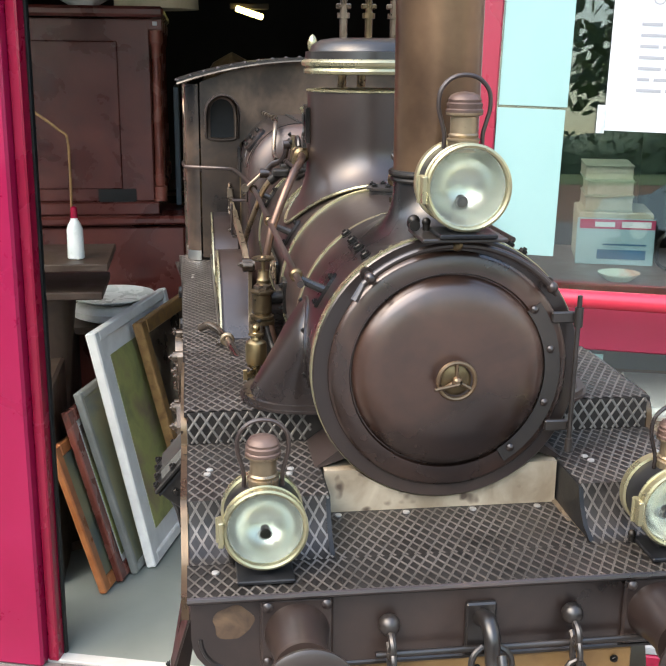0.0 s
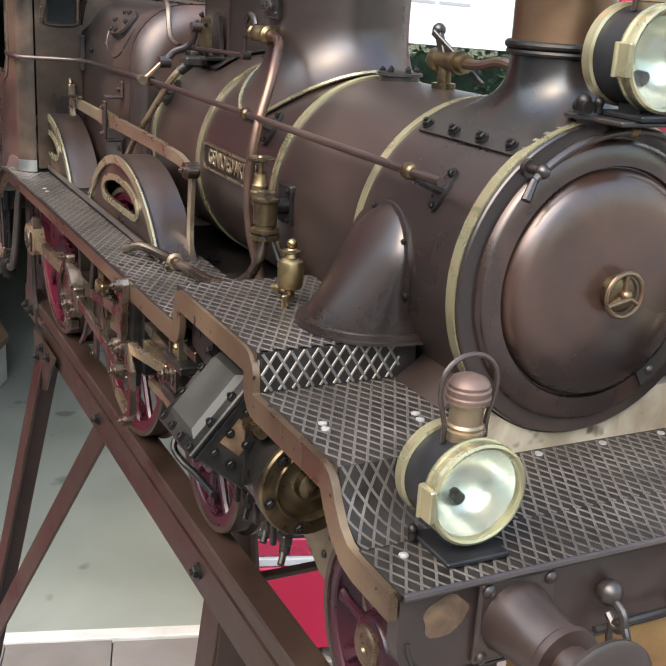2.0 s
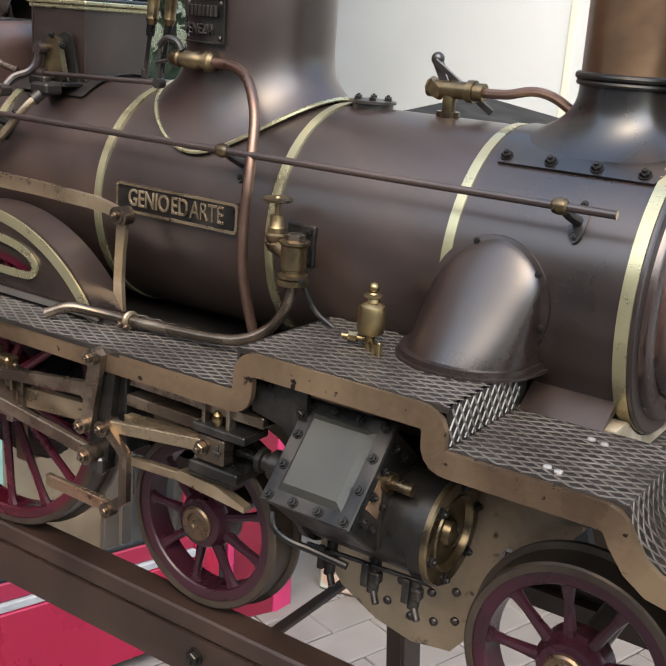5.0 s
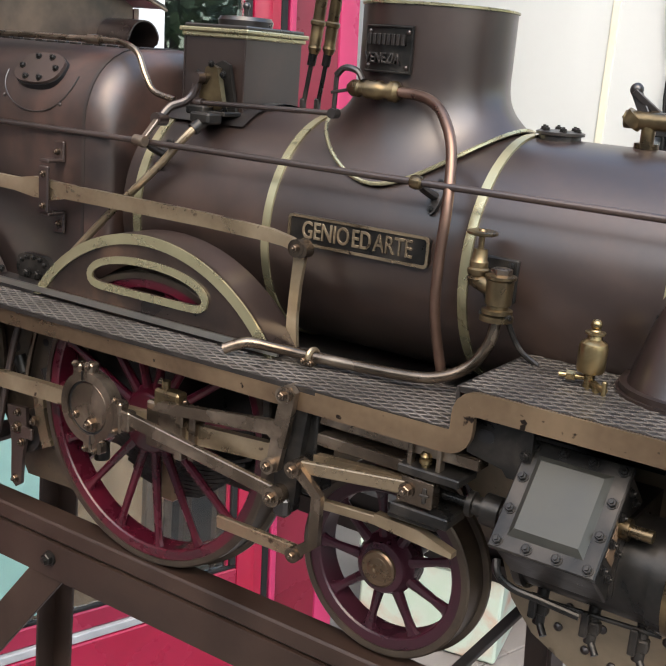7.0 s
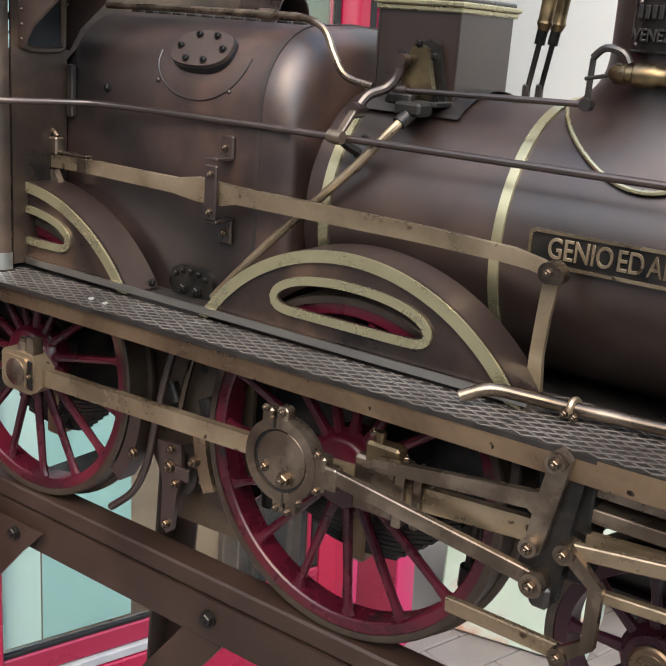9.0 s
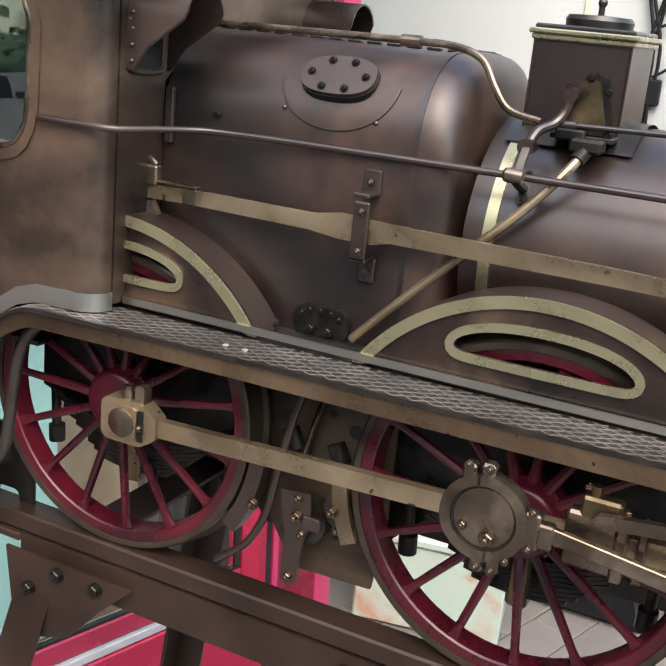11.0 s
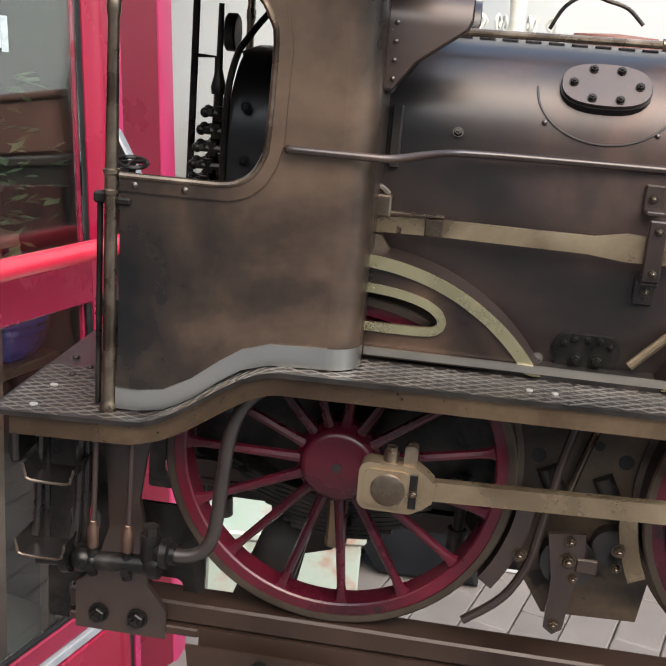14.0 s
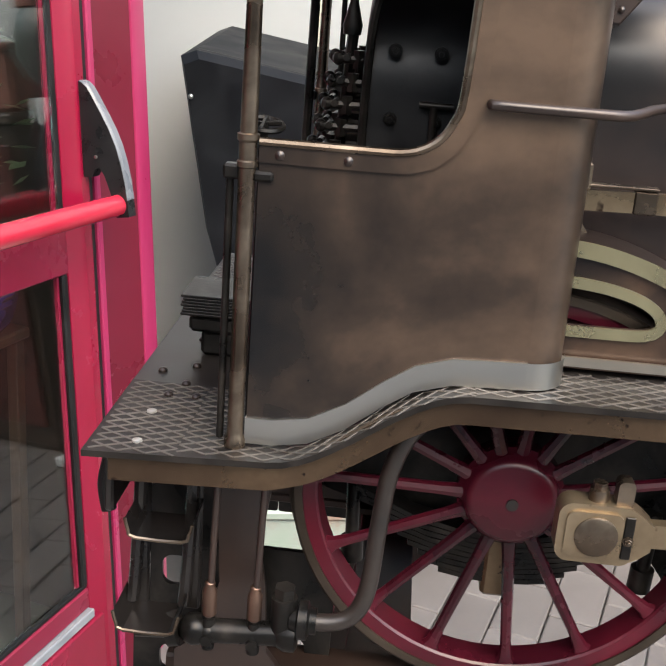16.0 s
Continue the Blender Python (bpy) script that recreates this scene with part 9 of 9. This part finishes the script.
part("socket", Bld().box((0.118, 2.333, 1.29), (0.07, 0.028, 0.07), 0.004), RUBBER, cabl)
chd = thing("chandelier", (0.34, 2.15, 1.3), "pale glass chandelier with curled arms hanging by the wall", "chandelier")
part("stem", Bld().lathe((0.36, 2.15, 1.34), Z, [(0, 0.0), (0.01, 0.02), (0.03, 0.012), (0.05, 0.026), (0.08, 0.018), (0.25, 0.030), (0.50, 0.036), (0.52, 0.02), (1.1, 0.004)], 16), PALEGLASS, chd)
for k in range(8):
    a = 2 * math.pi * k / 8 + 0.3
    c, s_ = math.cos(a), math.sin(a)
    part("arm", Bld().tube([(0.36 + r * c, 2.15 + r * s_, z) for r, z in ((0.015, 1.40), (0.05, 1.37), (0.09, 1.385), (0.11, 1.42), (0.10, 1.44), (0.085, 1.425), (0.092, 1.41))], 0.004, 8, 4), PALEGLASS, chd)
sc = thing("white_bracket", (0.5, 2.3, 1.4), "dark curled wrought-iron ornament", "ornament")
part("scroll", Bld().tube([(0.44, 2.05, 1.415), (0.47, 2.05, 1.47), (0.52, 2.05, 1.50), (0.57, 2.05, 1.49), (0.62, 2.05, 1.475), (0.66, 2.05, 1.44)], 0.005, 8, 4).tube([(0.50, 2.05, 1.495), (0.53, 2.05, 1.525), (0.56, 2.05, 1.515), (0.58, 2.05, 1.53)], 0.006, 8, 3), IRON, sc)
urn = thing("lidded_urn", (0.60, 2.0, 1.0), "round dark green urn with a reddish lid on a stand", "urn")
part("bowl", Bld().lathe((0.60, 2.05, 1.12), Z, [(0, 0.05), (0.02, 0.06), (0.06, 0.105), (0.12, 0.132), (0.18, 0.130), (0.23, 0.112), (0.245, 0.10)], 40), URNGREEN, urn)
part("lid", Bld().lathe((0.60, 2.05, 1.366), Z, [(0, 0.108), (0.012, 0.112), (0.03, 0.110), (0.045, 0.100), (0.05, 0.0)], 40), URNRED, urn)
us = thing("urn_stand", (0.60, 2.05, 0), "pale stone column under the urn", "column")
part("shaft", Bld().lathe((0.60, 2.05, 0.03), Z, [(0, 0.11), (0.04, 0.11), (0.06, 0.08), (1.0, 0.07), (1.02, 0.10), (1.089, 0.10)], 28), PLASTER, us)
part("base", Bld().box((0.60, 2.05, 0.017), (0.26, 0.26, 0.03), 0.004), PLASTER, us)
# dresser further along the white wall, mirrored by the door glass
drs = thing("dresser", (1.20, 2.15, 0), "dark wooden dresser standing against the white wall", "dresser")
part("body", Bld().box((1.20, 2.16, 0.535), (0.80, 0.32, 1.03), 0.006), DKWOOD, drs)
part("top", Bld().box((1.20, 2.15, 1.066), (0.84, 0.36, 0.030), 0.006), DKWOOD, drs)
part("base", Bld().box((1.20, 2.16, 0.011), (0.76, 0.29, 0.018), 0), DKWOOD, drs)
for x in (1.005, 1.395):
    dd = part("door", Bld().box((x, 1.992, 0.54), (0.36, 0.018, 0.90), 0.005), MAHOG, drs)
    part("knob", Bld().ball((x + (0.14 if x < 1.2 else -0.14), 1.976, 0.60), 0.012), BRASS, dd)
trg = thing("terracotta_trough", (1.15, 2.12, 1.081), "terracotta planting trough on the dresser", "planter")
part("trough", Bld().box((1.15, 2.12, 1.172), (0.68, 0.20, 0.180), 0.012), URNRED, trg)
part("rim", Bld().box((1.15, 2.12, 1.270), (0.71, 0.23, 0.022), 0.006), URNRED, trg)
# pale floral box low beside the post
fb = thing("floral_box", (-0.03, 1.60, 0), "pale mint box painted with faded flowers on the paving", "box")
part("box", Bld().box((-0.06, 1.62, 0.115), (0.36, 0.24, 0.222), 0.006, Matrix.Rotation(0.2, 4, 'Z')), FLORAL, fb)
part("lid", Bld().box((-0.06, 1.62, 0.240), (0.38, 0.26, 0.025), 0.006, Matrix.Rotation(0.2, 4, 'Z')), FLORAL, fb)

# ---- the street that the door glass mirrors ----
def strip_of(prof, low=-0.3):
    """A long slab of ground along the street with the top line prof of (x, z)."""
    k = len(prof)
    vs = [(x, y, z) for y in (-60, 60) for x, z in prof] + [(x, y, low) for y in (-60, 60) for x in (prof[0][0], prof[-1][0])]
    a, b, c, d = 2 * k, 2 * k + 1, 2 * k + 2, 2 * k + 3
    return Bld().add(vs, [(i, i + 1, k + i + 1, k + i) for i in range(k - 1)] + [(a, *range(k), b), (c, *range(k, 2 * k), d), (0, a, c, k), (k - 1, 2 * k - 1, d, b), (a, b, d, c)])


solid("road", strip_of([(5.0, -0.015), (9.0, 0.26), (14.0, 0.62), (19.5, 1.50)]), ASPHALT, "grey asphalt street rising from the forecourt", "road", kind="structure")
solid("kerb", Bld().box((8.9, 0, 0.27), (0.18, 120, 0.13), 0.02), STONE, "pale stone kerb along the street", "kerb", kind="structure")
solid("earth_bank", strip_of([(19.5, 1.52), (20.4, 1.75), (21.2, 2.35)]), EARTH, "reddish earth bank beside the street", "bank", kind="structure")
solid("verge", strip_of([(21.2, 2.36), (23.0, 2.7), (40.0, 3.2)]), GRASS, "grassy verge above the earth bank", "grass", kind="structure")
skip_ = thing("yellow_container", (16.0, 9.7, 0.95), "dull yellow container standing by the street", "container")
part("body", Bld().box((16.3, 9.70, 1.37), (0.9, 0.84, 0.72), 0.03), YELLOW, skip_)
part("lid", Bld().box((16.3, 9.70, 1.755), (0.94, 0.88, 0.04), 0.01), YELLOW, skip_)
hd = Bld()
for j in range(56):
    for q, (x, z) in enumerate(((23.3, 2.4), (23.45, 3.2), (23.8, 3.75), (24.6, 3.9), (25.2, 2.6))):
        hd.v.append((x + rng.uniform(-0.15, 0.15), -16 + 0.8 * j, z + rng.uniform(-0.2, 0.2)))
hd.f += [(5 * j + q, 5 * j + q + 1, 5 * j + q + 6, 5 * j + q + 5) for j in range(55) for q in range(4)]
for k in range(5000):
    y, x, z = rng.uniform(-14, 28), rng.uniform(23.0, 24.0), rng.uniform(2.6, 4.0)
    r = rng.uniform(0.06, 0.16)
    d = Vector((rng.uniform(-1, 1), rng.uniform(-1, 1), rng.uniform(-0.3, 1))).normalized()
    e = d.orthogonal().normalized()
    f_ = d.cross(e)
    c = Vector((x, y, z + 0.3 * math.sin(y * 0.7)))
    hd.add([c + e * r, c + f_ * r * 0.6, c - e * r, c - f_ * r * 0.6, c + d * r * 0.35], [(0, 1, 4), (1, 2, 4), (2, 3, 4), (3, 0, 4)])
tagged(part("hedge", hd, LEAF_GREEN), "dense green hedge across the street", "hedge", kind="stuff")


def tree(x, y, h, cr):
    t = thing("street_tree", (x, y, 2.4), "leafy green street tree", "tree", "street trees")
    part("trunk", Bld().tube([(x, y, 2.3), (x + 0.1, y, h * 0.3), (x, y + 0.1, h * 0.6)], lambda q: 0.22 - 0.1 * q, 10).tube([(x, y, h * 0.45), (x + 0.7, y + 0.5, h * 0.7)], 0.07, 8).tube([(x, y, h * 0.45), (x - 0.6, y - 0.7, h * 0.72)], 0.07, 8), DKWOOD, t)
    b = Bld()
    for k in range(700):
        p, q = rng.uniform(0, 6.28), rng.uniform(-1, 1)
        rr = cr * rng.uniform(0.35, 1.0) * (1 + 0.25 * math.sin(3 * p + 2 * q))
        c = Vector((x + rr * math.cos(p) * math.sqrt(1 - q * q), y + rr * math.sin(p) * math.sqrt(1 - q * q), h * 0.72 + rr * 0.8 * q))
        d = Vector((rng.uniform(-1, 1), rng.uniform(-1, 1), rng.uniform(-1, 1))).normalized()
        e = d.orthogonal().normalized()
        f_ = d.cross(e)
        r = rng.uniform(0.15, 0.4)
        b.add([c + e * r, c + f_ * r * 0.6, c - e * r, c - f_ * r * 0.6], [(0, 1, 2, 3)])
    part("crown", b, LEAF_GREEN, t)["kind"] = "stuff"


tree(26.5, 10.0, 9.5, 2.6)
tree(27.5, -1.5, 9.0, 3.0)
tree(27.0, 20.0, 8.5, 2.8)


def parked_car(y, mat, label):
    c = thing("parked_car", (16.800, y, 0.98), label, "car", "cars parked along the street")

    def piece(name, b, m, parent, **kw):
        b.v = [(p[0] + 4.0, p[1], p[2] + 0.98) for p in b.v]
        return part(name, b, m, parent, **kw)

    side = [(-2.05, 0.35), (-2.08, 0.62), (-1.95, 0.86), (-1.15, 0.95), (-0.55, 1.38), (0.75, 1.44), (1.45, 1.02), (2.0, 0.92), (2.08, 0.55), (2.0, 0.32)]
    n = len(side)
    vs = []
    for x, k in ((11.920, 0.98), (12.000, 1.0), (13.600, 1.0), (13.680, 0.98)):
        vs += [(x + ((0.16 if x < 12.8 else -0.16) if z > 1.2 else 0), y + a * k, z) for a, z in side]
    fs = [(j * n + i, j * n + (i + 1) % n, (j + 1) * n + (i + 1) % n, (j + 1) * n + i) for j in range(3) for i in range(n)] + [tuple(range(n)), tuple(range(3 * n, 4 * n))]
    piece("body", Bld().add(vs, fs), mat, c, sharp=25)
    for a0, a1, b0, b1 in ((-0.95, 0.02, -0.50, 0.02), (0.08, 1.15, 0.08, 0.70)):
        piece("side_window", Bld().add([(11.910, y + a0, 0.97), (11.910, y + a1, 0.98), (12.062, y + b1, 1.36), (12.062, y + b0, 1.34)], [(0, 1, 2, 3)]), RUBBER, c)
    for a in (-1.3, 1.3):
        for x, d in ((11.900, 1), (13.700, -1)):
            w = piece("wheel", Bld().lathe((x, y + a, 0.325), (d, 0, 0), [(0, 0.30), (0.02, 0.32), (0.18, 0.32), (0.2, 0.30)], 28), RUBBER, c)
            piece("rim", Bld().lathe((x - d * 0.004, y + a, 0.325), (d, 0, 0), [(0, 0.05), (0.006, 0.19), (0.01, 0.20)], 24), NICKEL, w)


parked_car(12.65, CARGREY, "light grey-blue parked hatchback")
parked_car(5.85, CARROSE, "pale rose-grey parked hatchback")
parked_car(0.6, CARGREY, "light grey-blue parked hatchback")
# Unseen wall, added to cut low sky light and darken side reflections.
solid("wall_opposite", Bld().box((0.0, -6.6, 2.1), (24.0, 0.3, 4.2), 0), RENDERW, "unseen plain wall added to shade the near side", "wall", kind="structure")

# ---- paving ----
pm = mesh_of("paver", Bld().box((0, 0, 0), (0.1130, 0.2280, 0.050), 0.003), TILE)
pm2 = mesh_of("paver", Bld().box((0, 0, 0), (0.1125, 0.2275, 0.050), 0.004), TILE)
paving = thing("paving", (0.3, 0.9, 0), "pale pinkish concrete pavers before the shop", "paving", kind="structure")
far = Bld()
TH = math.atan2(DIR.y, DIR.x) - math.pi / 2
PR = Matrix.Rotation(TH, 4, 'Z')
for i in range(-2, 34):
    for j in range(-14, 14):
        n, u = 0.075 + 0.116 * i, 0.116 + 0.231 * j + (0.1155 if i % 2 else 0)
        c = L3(u, n, -0.024 + rng.uniform(-0.0012, 0.0012))
        if c.y > 2.32 or c.x > 2.1 or c.y < -0.9 or n < 0.0:
            continue
        if 0.1 < c.y and c.x < 1.25 and n < 1.75:
            ob = put("paver", pm if (i + j) % 3 else pm2, paving, Matrix.Translation(c) @ PR @ Matrix.Rotation(rng.uniform(-0.006, 0.006), 4, 'Z'))
        else:
            far.box(c, (0.113, 0.228, 0.05), 0, PR)
tagged(part("paver_field", far, TILE, paving), "further pavers of the forecourt", kind="stuff")
